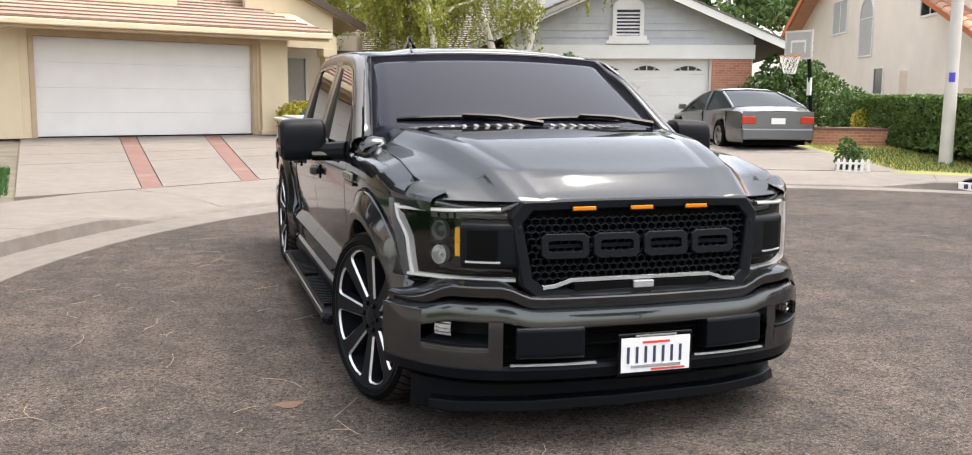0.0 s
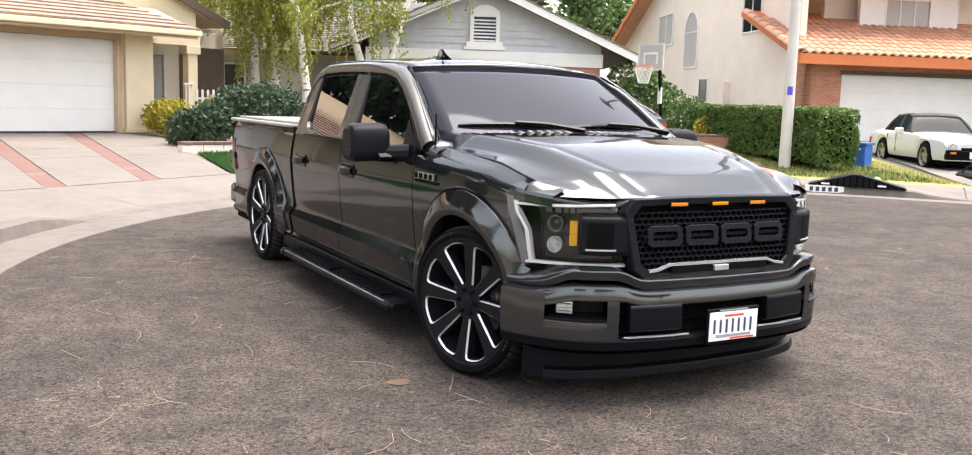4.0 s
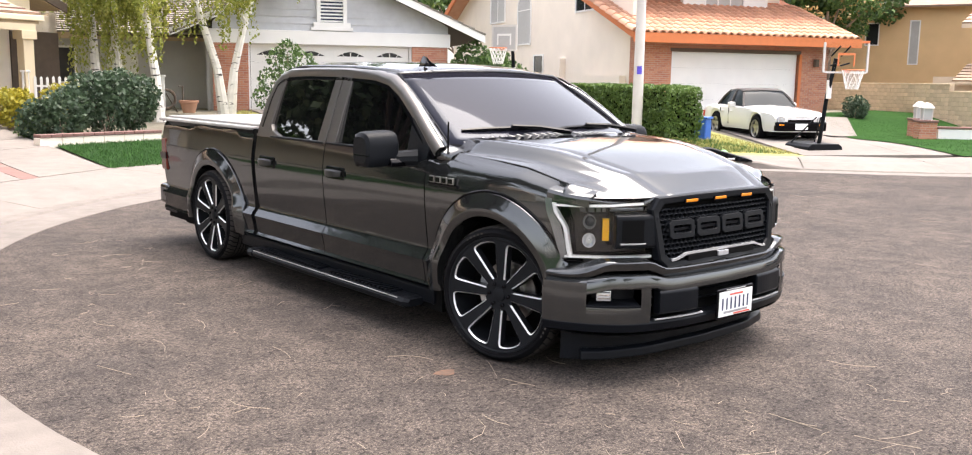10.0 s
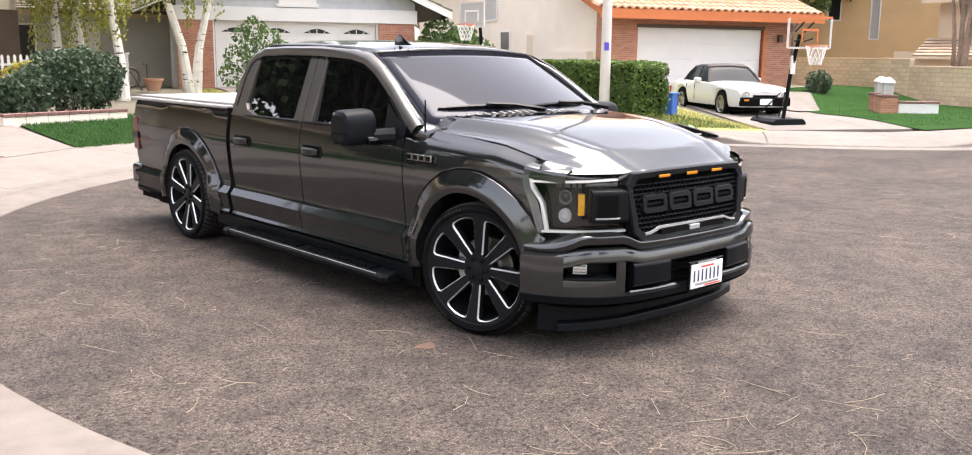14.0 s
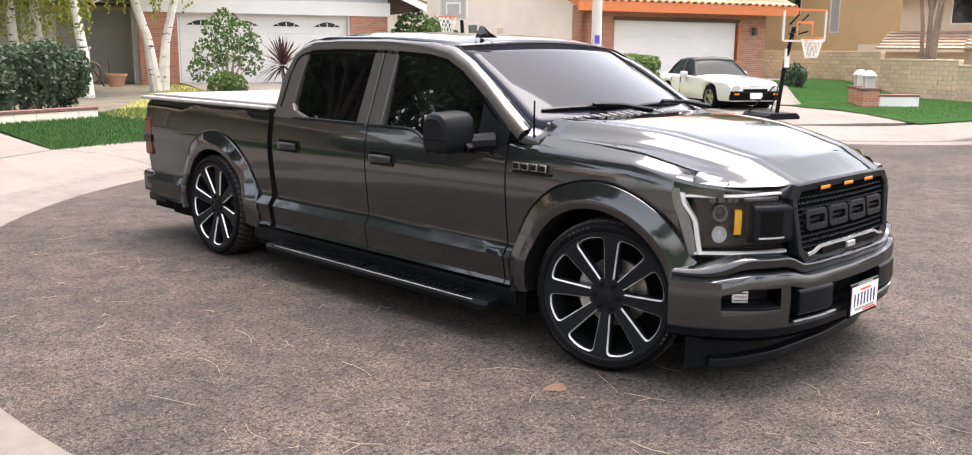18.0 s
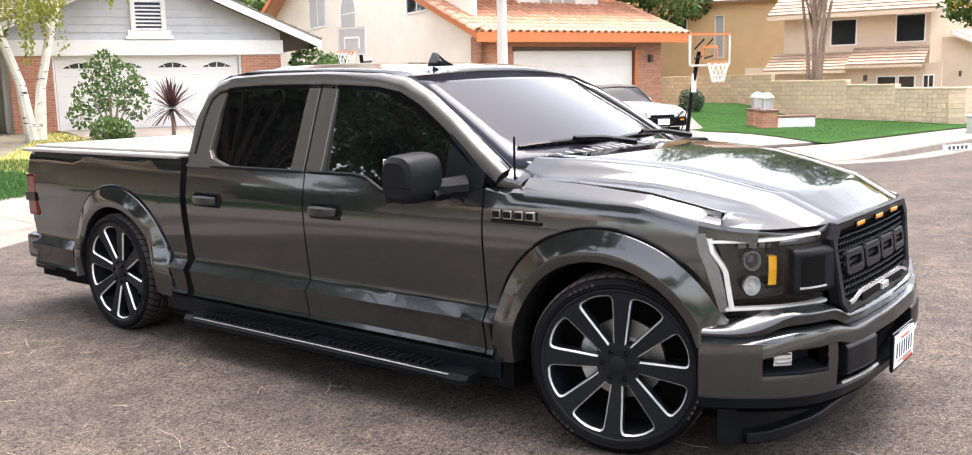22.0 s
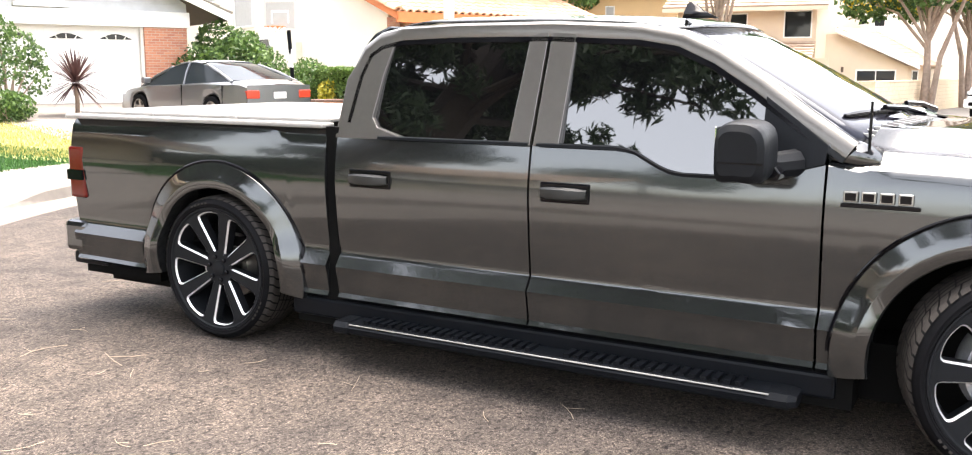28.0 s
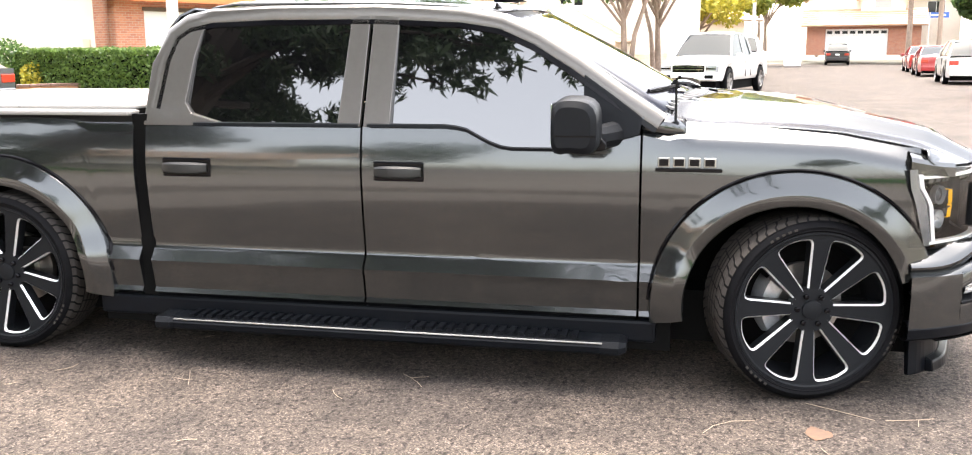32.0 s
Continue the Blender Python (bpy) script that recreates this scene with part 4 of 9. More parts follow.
na, nb, back = Vector((4.15, -0.35, 1.10)), Vector((0.35, -0.35, 2.79)), Vector((5.9, 5.3, -0.06))
ca, cb, cc, cdn = (D2 @ p for p in (na, na + back, nb + back, nb))
slab(D, "roof", [ca, cb, cc, cdn], -0.1, M["rooftile2"])
up6 = Vector((0, 0, 0.07))
roof_courses(D, ca + up6, cb + up6, cc + up6, cdn + up6, 9, M["rooftile2"], 0.06)
bm = bmesh.new()
prism(bm, [(4.2, 1.16), (4.2, 0.98), (0.3, 2.68), (0.3, 2.88)], -0.42, -0.36, D2)
part("bargeboard", bm, M["white"], D)
UPW = pose(6.2, 3.2, 0, 0, 0, 8)
wall("wall", D, 9.0, 4.6, [], M["cream2"], UPW, label="upper side wall")
window(D, 1.48, 2.0, 3.1, 3.6, UPW, depth=0.05, proud=0.04)
window(D, 2.46, 2.9, 3.02, 3.48, UPW, depth=0.05, proud=0.04)

E_ = thing("house", "ochre two-storey stucco house behind the wall", "house", frame_at(44.0, 24.5, -70, 0.6))
wall("wall", E_, 8.0, 5.2, [(1.9, 2.5, 3.2, 4.3), (4.1, 4.5, 2.2, 4.4)], M["tan"], label="ochre stucco front")
window(E_, 1.9, 2.5, 3.2, 4.3)
window(E_, 4.1, 4.5, 2.2, 4.4, pane=M["blind"])
wall("wall", E_, 8.0, 5.2, [], M["cream"], pose(-8, 0.6, 0), label="yellow stucco wing")
wall("wall", E_, 6.0, 5.2, [], M["tan"], pose(8.0, 0.2, 0, 0, 0, 80), label="ochre stucco side")
slab(E_, "roof", [(-0.5, -0.6, 5.1), (8.6, -0.6, 5.1), (8.6, 5, 6.9), (-0.5, 5, 6.9)], -0.1, M["rooftile"])
slab(E_, "roof", [(-6.0, -3.2, 1.75), (-1.0, -3.2, 1.75), (-1.0, 0, 2.4), (-6.0, 0, 2.4)], -0.1, M["rooftile"])
boxes("shed", M["tan"], E_, (-5.6, -1.3, -2.6, -0.2, 0, 1.7))

# far house at the street's end
G = thing("house", "pale two-storey house with wide garage at the street end", "house", frame_at(80.6, -9.0, -98, 0.75))
wall("wall", G, 8.9, 2.45, [(1.5, 6.4, 0, 2.15)], M["brick"], label="brick garage front")
garage_door(G, 1.5, 6.4, 2.15, rows=4, cols=8)
for k in range(8):
    boxes("door_light", M["pane"], G, (1.62 + 0.605 * k, 1.62 + 0.605 * k + 0.42, 0.10, 0.125, 1.76, 2.0))
slab(G, "roof", [(-0.5, -0.8, 2.35), (9.4, -0.8, 2.35), (9.4, 2.2, 3.75), (-0.5, 2.2, 3.75)], -0.1, M["terracotta2"])
roof_courses(G, (-0.5, -0.85, 2.42), (9.4, -0.85, 2.42), (9.4, 2.2, 3.85), (-0.5, 2.2, 3.85), 8, M["terracotta2"], 0.08)
wall("wall", G, 7.9, 4.95, [], M["cream2"], pose(0, 2.2, 0), label="pale stucco upper front")
bm = bmesh.new()
prism(bm, [(-0.05, 4.95), (7.95, 4.95), (3.95, 6.45)], 2.2, 2.4)
part("gable", bm, M["cream2"], G)
bm = bmesh.new()
prism(bm, [(4.2, 3.4), (7.7, 3.4), (7.7, 4.75), (5.95, 5.55), (4.2, 4.75)], 1.7, 2.19)
part("bay", bm, M["cream2"], G)
window(G, 5.35, 6.55, 3.9, 4.6, pose(0, 1.7, 0), arch=True, pane=M["blind"], depth=0.05, proud=0.05)
for x0, x1, z0, z1, y in ((-0.6, 3.95, 4.85, 6.62, 1.75), (8.5, 3.95, 4.85, 6.62, 1.75), (3.8, 5.95, 4.62, 5.72, 1.35), (8.1, 5.95, 4.62, 5.72, 1.35)):
    sg = 1 if x0 < x1 else -1
    far = 10.0 if y > 1.5 else 2.3
    slab(G, "roof", [(x0, y, z0), (x1, y, z1), (x1, far, z1), (x0, far, z0)], 0.14 * sg, M["terracotta2"])
    slab(G, "bargeboard", [(x0, y - 0.05, z0 - 0.16), (x0, y - 0.05, z0 + 0.06), (x1, y - 0.05, z1 + 0.06), (x1, y - 0.05, z1 - 0.16)], 0.06, M["trimwood"])
wall("wall", G, 4.2, 4.8, [(1.6, 2.9, 3.3, 4.4)], M["cream2"], pose(7.9, 3.4, 0), label="pale stucco side wing")
window(G, 1.6, 2.9, 3.3, 4.4, pose(7.9, 3.4, 0), bars=2)
slab(G, "roof", [(7.7, 2.8, 4.75), (12.6, 2.8, 4.75), (12.6, 7.0, 6.5), (5.0, 7.0, 6.5)], -0.12, M["terracotta2"])
roof_courses(G, (7.7, 2.75, 4.82), (12.6, 2.75, 4.82), (12.6, 7.0, 6.6), (5.0, 7.0, 6.6), 9, M["terracotta2"], 0.08)
H_ = thing("house", "yellow stucco house across the cross street", "house", frame_at(78.5, -22.0, -98, 0.8))
wall("wall", H_, 14, 2.7, [(2.5, 6.5, 0, 2.2)], M["cream"], label="yellow stucco front")
garage_door(H_, 2.5, 6.5, 2.2)
slab(H_, "roof", [(-0.8, -0.8, 2.6), (15, -0.8, 2.6), (15, 5, 4.6), (-0.8, 5, 4.6)], -0.1, M["rooftile2"])
wall("wall", H_, 7, 5.5, [(2, 3.2, 3.6, 4.8)], M["cream"], pose(6, 3.5, 0), label="yellow stucco upper front")
window(H_, 2, 3.2, 3.6, 4.8, pose(6, 3.5, 0))
slab(H_, "roof", [(5.5, 3, 5.3), (13.5, 3, 5.3), (13.5, 8, 7.2), (5.5, 8, 7.2)], -0.1, M["rooftile2"])
# neighbour on the left behind the parked cars
K_ = thing("house", "sand stucco house behind parked cars", "house", frame_at(50.0, 3.2, -30, 0.6))
wall("wall", K_, 12, 2.6, [(2, 3.5, 0.8, 2.0)], M["tan2"], label="sand stucco front")
window(K_, 2, 3.5, 0.8, 2.0)
slab(K_, "roof", [(-0.8, -0.8, 2.5), (13, -0.8, 2.5), (13, 5, 4.6), (-0.8, 5, 4.6)], -0.1, M["rooftile2"])
roof_courses(K_, (-0.8, -0.85, 2.56), (13, -0.85, 2.56), (13, 5, 4.7), (-0.8, 5, 4.7), 12, M["rooftile2"], 0.06)

# plain unseen house behind the walk, added to lighten the truck's side by reflection
O_ = thing("house", "unseen pale stucco house added to lighten the truck's reflections", "house", frame_at(-21.0, 11.0, 90, 0.3))
wall("wall", O_, 22, 2.8, [(3, 7.8, 0, 2.15), (11, 12.6, 0.9, 2.1)], M["cream2"], label="pale stucco front")
garage_door(O_, 3, 7.8, 2.15, rows=4, cols=4, plain=True)
window(O_, 11, 12.6, 0.9, 2.1)
roof_courses(O_, (-0.7, -0.7, 2.75), (22.7, -0.7, 2.75), (22.7, 5, 4.6), (-0.7, 5, 4.6), 10, M["rooftile2"], 0.06)


# ---- the truck ----
# Front axle at y = 0, nose towards -y, the side seen at -x; built at its place.
T = thing("pickup_truck", "dark grey lowered crew-cab pickup truck with black honeycomb grille", "truck", pose(0, 0, 0))
RAX = 3.79                      # rear axle
FAX = 0.07                      # centre of the front arch
SX = curve1([(0.27, 0.90), (0.30, 0.945), (0.325, 0.978), (0.345, 0.964), (0.465, 0.985), (0.478, 0.992), (0.54, 0.949), (0.55, 0.946), (0.70, 0.964), (0.85, 0.977), (0.93, 0.979), (0.99, 0.973), (1.06, 0.962), (1.13, 0.948), (1.2, 0.93)])


def sx(y, z):
    """Half width of the body at that length and height."""
    nose = max(0.0, 0.15 - y)
    return SX(z) - 0.13 * nose * nose * 1.4 - 0.02 * sstep(4.3, 5.0, y)


def side_panel(name, y0, y1, bottom, top, ny=24, nz=18, cap=None, round_top=0.0, sides=(-1, 1), material="paint", inset=0.02, label=""):
    """A body panel between two heights that may vary along its length, with turned-in edges."""
    for s in sides:
        bm = bmesh.new()
        rows = []
        for i in range(ny + 1):
            y = lerp(y0, y1, i / ny)
            zb, zt = bottom(y), top(y)
            row = [(s * (sx(y, zb) - 0.03), y, zb + 0.002)]
            for z in sorted([lerp(zb, zt, j / nz) for j in range(nz + 1)] + [clamp(k, zb, zt) for k in (0.325, 0.345, 0.471, 0.480, 0.537, 0.547)]):
                x = sx(y, z)
                if round_top:
                    d = zt - z
                    if d < round_top:
                        q = 1 - d / round_top
                        x -= round_top * 0.75 * (1 - math.sqrt(max(0, 1 - q * q)))
                row.append((s * x, y, z))
            if cap:
                row.append((s * cap(y)[0], y, cap(y)[1]))
            rows.append(row)
        inner = [[(p[0] - s * 0.03, p[1], p[2]) for p in rows[0]]] + rows + [[(p[0] - s * 0.03, p[1], p[2]) for p in rows[-1]]]
        grid(bm, inner)
        part(name, bm, M[material], T, label, smooth=True)


def arch_bottom(yc, zc, r, base):
    def f(y):
        d = abs(y - yc)
        return max(base(y), zc + math.sqrt(r * r - d * d)) if d < r else base(y)
    return f


fender_top = curve1([(-0.44, 1.005), (-0.34, 1.04), (-0.1, 1.085), (0.2, 1.10), (0.49, 1.115), (0.70, 1.15)])
hood_edge_z = curve1([(-0.80, 0.985), (-0.6, 1.02), (-0.44, 1.045), (-0.1, 1.11), (0.2, 1.135), (0.5, 1.15), (0.7, 1.16)])
side_panel("fender", -0.41, 0.695, arch_bottom(FAX, 0.38, 0.50, lambda y: 0.30 if y > 0.3 else 0.545), fender_top, 40, 16, cap=lambda y: (0.848, hood_edge_z(y) - 0.002), round_top=0.07)
belt_f = curve1([(0.70, 1.10), (0.95, 1.03), (1.28, 1.03), (1.36, 1.06), (1.46, 1.115), (1.54, 1.125), (1.93, 1.125)])
side_panel("front_door", 0.705, 1.925, lambda y: 0.30, belt_f, 26, 22)
side_panel("rear_door", 1.935, 2.99, lambda y: 0.30, lambda y: 1.125, 20, 22)
side_panel("bed_side", 3.055, 4.985, arch_bottom(RAX, 0.38, 0.50, lambda y: 0.29), lambda y: 1.168, 60, 18, round_top=0.03)

# sills under the doors
for s in (-1, 1):
    boxes("sill", M["satin"], T, (s * 0.90 - 0.06, s * 0.90 + 0.06, 0.62, 3.3, 0.20, 0.30), bevel=0.015)

# wheel-arch flares
for s in (-1, 1):
    for yc in (FAX, RAX):
        bm = bmesh.new()
        rows = []
        n = 40
        for k in range(n + 1):
            a = radians(lerp(-8, 163 if yc == FAX else 189, k / n))
            c, sn = math.cos(a), math.sin(a)
            row = []
            for r, off in ((0.588, -0.05), (0.583, 0.002), (0.577, 0.012), (0.534, 0.030), (0.494, 0.048), (0.490, 0.049), (0.447, 0.041), (0.440, 0.026), (0.438, -0.10)):
                y, z = yc + r * c, 0.38 + r * sn
                row.append((s * (lerp(0.978, sx(y, max(0.56, z)), sstep(0.48, 0.66, z)) + off * (0.35 + 0.65 * sstep(-0.35, 0.25, sn)) - 0.255 * max(0.0, 0.15 - y) ** 2 * (1 - sstep(0.48, 0.66, z))), y, z))
            rows.append(row)
        grid(bm, rows)
        fl = part("wheel_arch_flare", bm, M["paint"], T, smooth=True)
        bm = bmesh.new()
        tube(bm, [(s * (sx(y, max(0.32, z)) + 0.001), y, z) for y, z in ((yc + 0.588 * math.cos(a), 0.38 + 0.588 * math.sin(a)) for a in (radians(lerp(2, 150 if yc == FAX else 176, k / 40)) for k in range(41)))], 0.007, 6)
        part("flare_seal", bm, M["gloss_black"], fl, smooth=True)
        bm = bmesh.new()
        grid(bm, [[(s * x, yc + r * math.cos(a), 0.38 + r * math.sin(a)) for x, r in ((0.93, 0.445), (0.80, 0.47), (0.55, 0.47))] for a in (math.pi * k / 20 - 0.15 for k in range(23))])
        bm.faces.new([bm.verts.new((s * 0.552, yc + r * math.cos(a), 0.38 + r * math.sin(a))) for r, a in [(0.47, math.pi * k / 20 - 0.15) for k in range(23)]])
        part("wheel_well", bm, M["darkvoid"], T, smooth=True)

# greenhouse: glass between pillars
def gxg(z):
    return 0.951 - (z - 1.03) * 0.268


def gx(z):
    return lerp(0.952, 0.795, clamp((z - 1.12) / 0.5))


roof_z = curve1([(1.24, 1.642), (1.40, 1.670), (1.7, 1.69), (2.1, 1.70), (2.6, 1.703), (2.84, 1.69), (2.96, 1.65)])
for s in (-1, 1):
    def pt(y, z, off=0.0):
        return (s * (gx(z) + off), y, z)
    # A pillar and door frame over the windows, as one swept rail
    rail = [(0.62, 1.155), (0.80, 1.27), (0.98, 1.395), (1.16, 1.505), (1.32, 1.575), (1.50, 1.605), (1.9, 1.625), (2.4, 1.627), (2.70, 1.618), (2.82, 1.595), (2.90, 1.54), (2.945, 1.42), (2.975, 1.20)]
    bm = bmesh.new()
    rows = []
    for i, (y, z) in enumerate(rail):
        a, b = rail[max(0, i - 1)], rail[min(len(rail) - 1, i + 1)]
        d = Vector((b[0] - a[0], b[1] - a[1])).normalized()
        nrm = Vector((-d.y, d.x))
        rows.append([pt(y + nrm.x * o, z + nrm.y * o, e) for o, e in ((-0.035, -0.02), (-0.032, 0.0), (-0.005, 0.008), (0.020, 0.002), (0.032, -0.014), (0.036, -0.04))])
    grid(bm, rows)
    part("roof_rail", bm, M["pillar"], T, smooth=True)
    bm = bmesh.new()
    rail2 = [(p[0], p[1]) for p in rail]
    rows = []
    for i, (y, z) in enumerate(rail2):
        a, b = rail2[max(0, i - 1)], rail2[min(len(rail2) - 1, i + 1)]
        d = Vector((b[0] - a[0], b[1] - a[1])).normalized()
        nrm = Vector((-d.y, d.x))
        rows.append([pt(y + nrm.x * o, z + nrm.y * o, e) for o, e in ((-0.055, -0.012), (-0.055, 0.004), (-0.034, 0.004), (-0.034, -0.012))])
    grid(bm, rows)
    part("window_seal", bm, M["gloss_black"], T)
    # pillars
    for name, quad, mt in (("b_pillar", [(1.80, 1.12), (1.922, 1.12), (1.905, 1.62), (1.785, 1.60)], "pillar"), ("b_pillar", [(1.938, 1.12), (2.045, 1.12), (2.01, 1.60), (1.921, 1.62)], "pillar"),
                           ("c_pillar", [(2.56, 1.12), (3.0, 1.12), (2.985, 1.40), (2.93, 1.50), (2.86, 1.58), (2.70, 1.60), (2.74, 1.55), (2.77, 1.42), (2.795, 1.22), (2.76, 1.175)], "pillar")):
        bm = bmesh.new()
        o = [bm.verts.new(pt(y, z, 0.004)) for y, z in quad]
        i_ = [bm.verts.new(pt(y, z, -0.03)) for y, z in quad]
        bm.faces.new(o)
        bm.faces.new(i_)
        for k in range(len(o)):
            bm.faces.new((o[k], o[k - 1], i_[k - 1], i_[k]))
        part(name, bm, M[mt], T, bevel=0.004)
    # window panes
    for name, poly in (("front_window", [(1.80, 1.125), (1.80, 1.60), (1.50, 1.585), (1.32, 1.55), (1.16, 1.478), (0.96, 1.345), (0.90, 1.04), (1.29, 1.035), (1.38, 1.07), (1.46, 1.115), (1.55, 1.128)]),
                       ("rear_window", [(2.03, 1.13), (2.56, 1.13), (2.74, 1.165), (2.80, 1.22), (2.775, 1.42), (2.74, 1.55), (2.68, 1.60), (2.02, 1.60)])):
        bm = bmesh.new()
        bm.faces.new([bm.verts.new((s * gxg(z), y, z)) for y, z in poly])
        part(name, bm, M["glass"], T, "dark tinted side window")
    # belt moulding
    bm = bmesh.new()
    grid(bm, [[pt(y, belt_f(y) + dz, e) for dz, e in ((-0.004, 0.016), (0.008, 0.018), (0.012, 0.0))] for y in (0.95 + 0.05 * k for k in range(20))])
    grid(bm, [[pt(y, 1.125 + dz, e) for dz, e in ((-0.004, 0.016), (0.008, 0.018), (0.012, 0.0))] for y in (1.94 + 0.08 * k for k in range(11))])
    part("belt_moulding", bm, M["satin"], T)
    # mirror sail panel
    bm = bmesh.new()
    quad = [(0.71, 1.10), (0.95, 1.03), (0.95, 1.35), (0.82, 1.26), (0.70, 1.17)]
    o = [bm.verts.new(pt(y, z, 0.006)) for y, z in quad]
    i_ = [bm.verts.new(pt(y, z, -0.03)) for y, z in quad]
    bm.faces.new(o)
    for k in range(len(o)):
        bm.faces.new((o[k], o[k - 1], i_[k - 1], i_[k]))
    part("sail_panel", bm, M["plastic"], T, bevel=0.004)

# roof
bm = bmesh.new()
rows = []
rows.append([(u * 0.722, 1.247 + 0.10 * u * u, 1.647 - 0.025 * u * u) for u in (k / 8 - 1 for k in range(17))])
for y in (1.275, 1.32, 1.4, 1.55, 1.8, 2.1, 2.4, 2.6, 2.78, 2.88, 2.94, 2.965):
    row = []
    for k in range(17):
        u = k / 8 - 1
        w = 0.768 - 0.03 * (1 - sstep(1.24, 1.5, y))
        z = roof_z(y) - 0.036 * abs(u) ** 2.6 + 0.012 * (1 - u * u) - 0.012 * math.exp(-((abs(u) - 0.78) / 0.07) ** 2)
        row.append((u * w, y + 0.10 * u * u * (1 - sstep(1.24, 1.7, y)) - 0.14 * u * u * sstep(2.6, 2.965, y), z - 0.03 * u * u * sstep(2.7, 2.965, y)))
    rows.append(row)
grid(bm, rows)
part("roof", bm, M["paint"], T, smooth=True, solid=0.01)
# windscreen, curved across
bm = bmesh.new()
rows = []
for i in range(9):
    v = i / 8
    row = []
    for k in range(17):
        u = k / 8 - 1
        w = lerp(0.845, 0.715, v)
        y = lerp(0.41, 1.25, v) + lerp(0.21, 0.10, v) * u * u
        z = lerp(1.183, 1.642, v) - 0.026 * u * u * v + 0.012 * math.sin(math.pi * v)
        row.append((u * w, y, z))
    rows.append(row)
grid(bm, rows)
part("windscreen", bm, M["windshield"], T, "windscreen with a pale sky sheen", smooth=True, solid=0.006)
bm = bmesh.new()
edge = [rows[i][0] for i in range(9)] + [rows[8][k] for k in range(17)] + [rows[8 - i][16] for i in range(9)]
tube(bm, [(p[0], p[1] - 0.003, p[2] + 0.002) for p in edge], 0.0055, 6)
part("windscreen_trim", bm, M["gloss_black"], T, smooth=True)
# outer A-pillar skin between glass and rail
A_LINE = lambda t: (float(np.interp(t, (0, 0.25, 0.5, 0.75, 1), (0.60, 0.775, 0.955, 1.14, 1.44))), float(np.interp(t, (0, 0.25, 0.5, 0.75, 1), (1.180, 1.295, 1.420, 1.534, 1.630))))
for s in (-1, 1):
    bm = bmesh.new()
    r2 = []
    for i in range(9):
        p = rows[i][0]
        y, z = A_LINE(i / 8)
        r2.append([(s * -p[0], p[1], p[2] + 0.003), (s * (-p[0] + gx(z) - 0.02) / 2, (p[1] + y) / 2, (p[2] + z) / 2 + 0.005), (s * (gx(z) - 0.03), y, z)])
    grid(bm, r2)
    part("a_pillar", bm, M["paint"], T, smooth=True, solid=0.008)
# cab back
bm = bmesh.new()
grid(bm, [[(k * w, y, z) for k in (-1, -0.5, 0, 0.5, 1)] for w, y, z in ((0.70, 2.84, 1.655), (0.74, 2.90, 1.62), (0.775, 2.935, 1.56), (0.81, 2.965, 1.45), (0.90, 2.985, 1.22), (0.945, 3.0, 1.10), (0.945, 3.01, 0.35))])
part("cab_back", bm, M["paint"], T, solid=0.01)
boxes("rear_screen", M["glass"], T, (-0.6, 0.6, 2.985, 3.0, 1.25, 1.58), bevel=0.005)
for s in (-1, 1):
    boxes("cab_gap_seal", M["darkvoid"], T, (s * 0.93 - 0.02, s * 0.93 + 0.02, 2.985, 3.06, 0.30, 1.17))
for s in (-1, 1):
    bm = bmesh.new()
    grid(bm, [[(s * sx(3, z), 2.992, z), (s * (sx(3, z) - 0.05), 3.005, z)] for z in (0.3, 0.45, 0.54, 0.7, 0.9, 1.12)])
    part("door_jamb", bm, M["satin"], T)

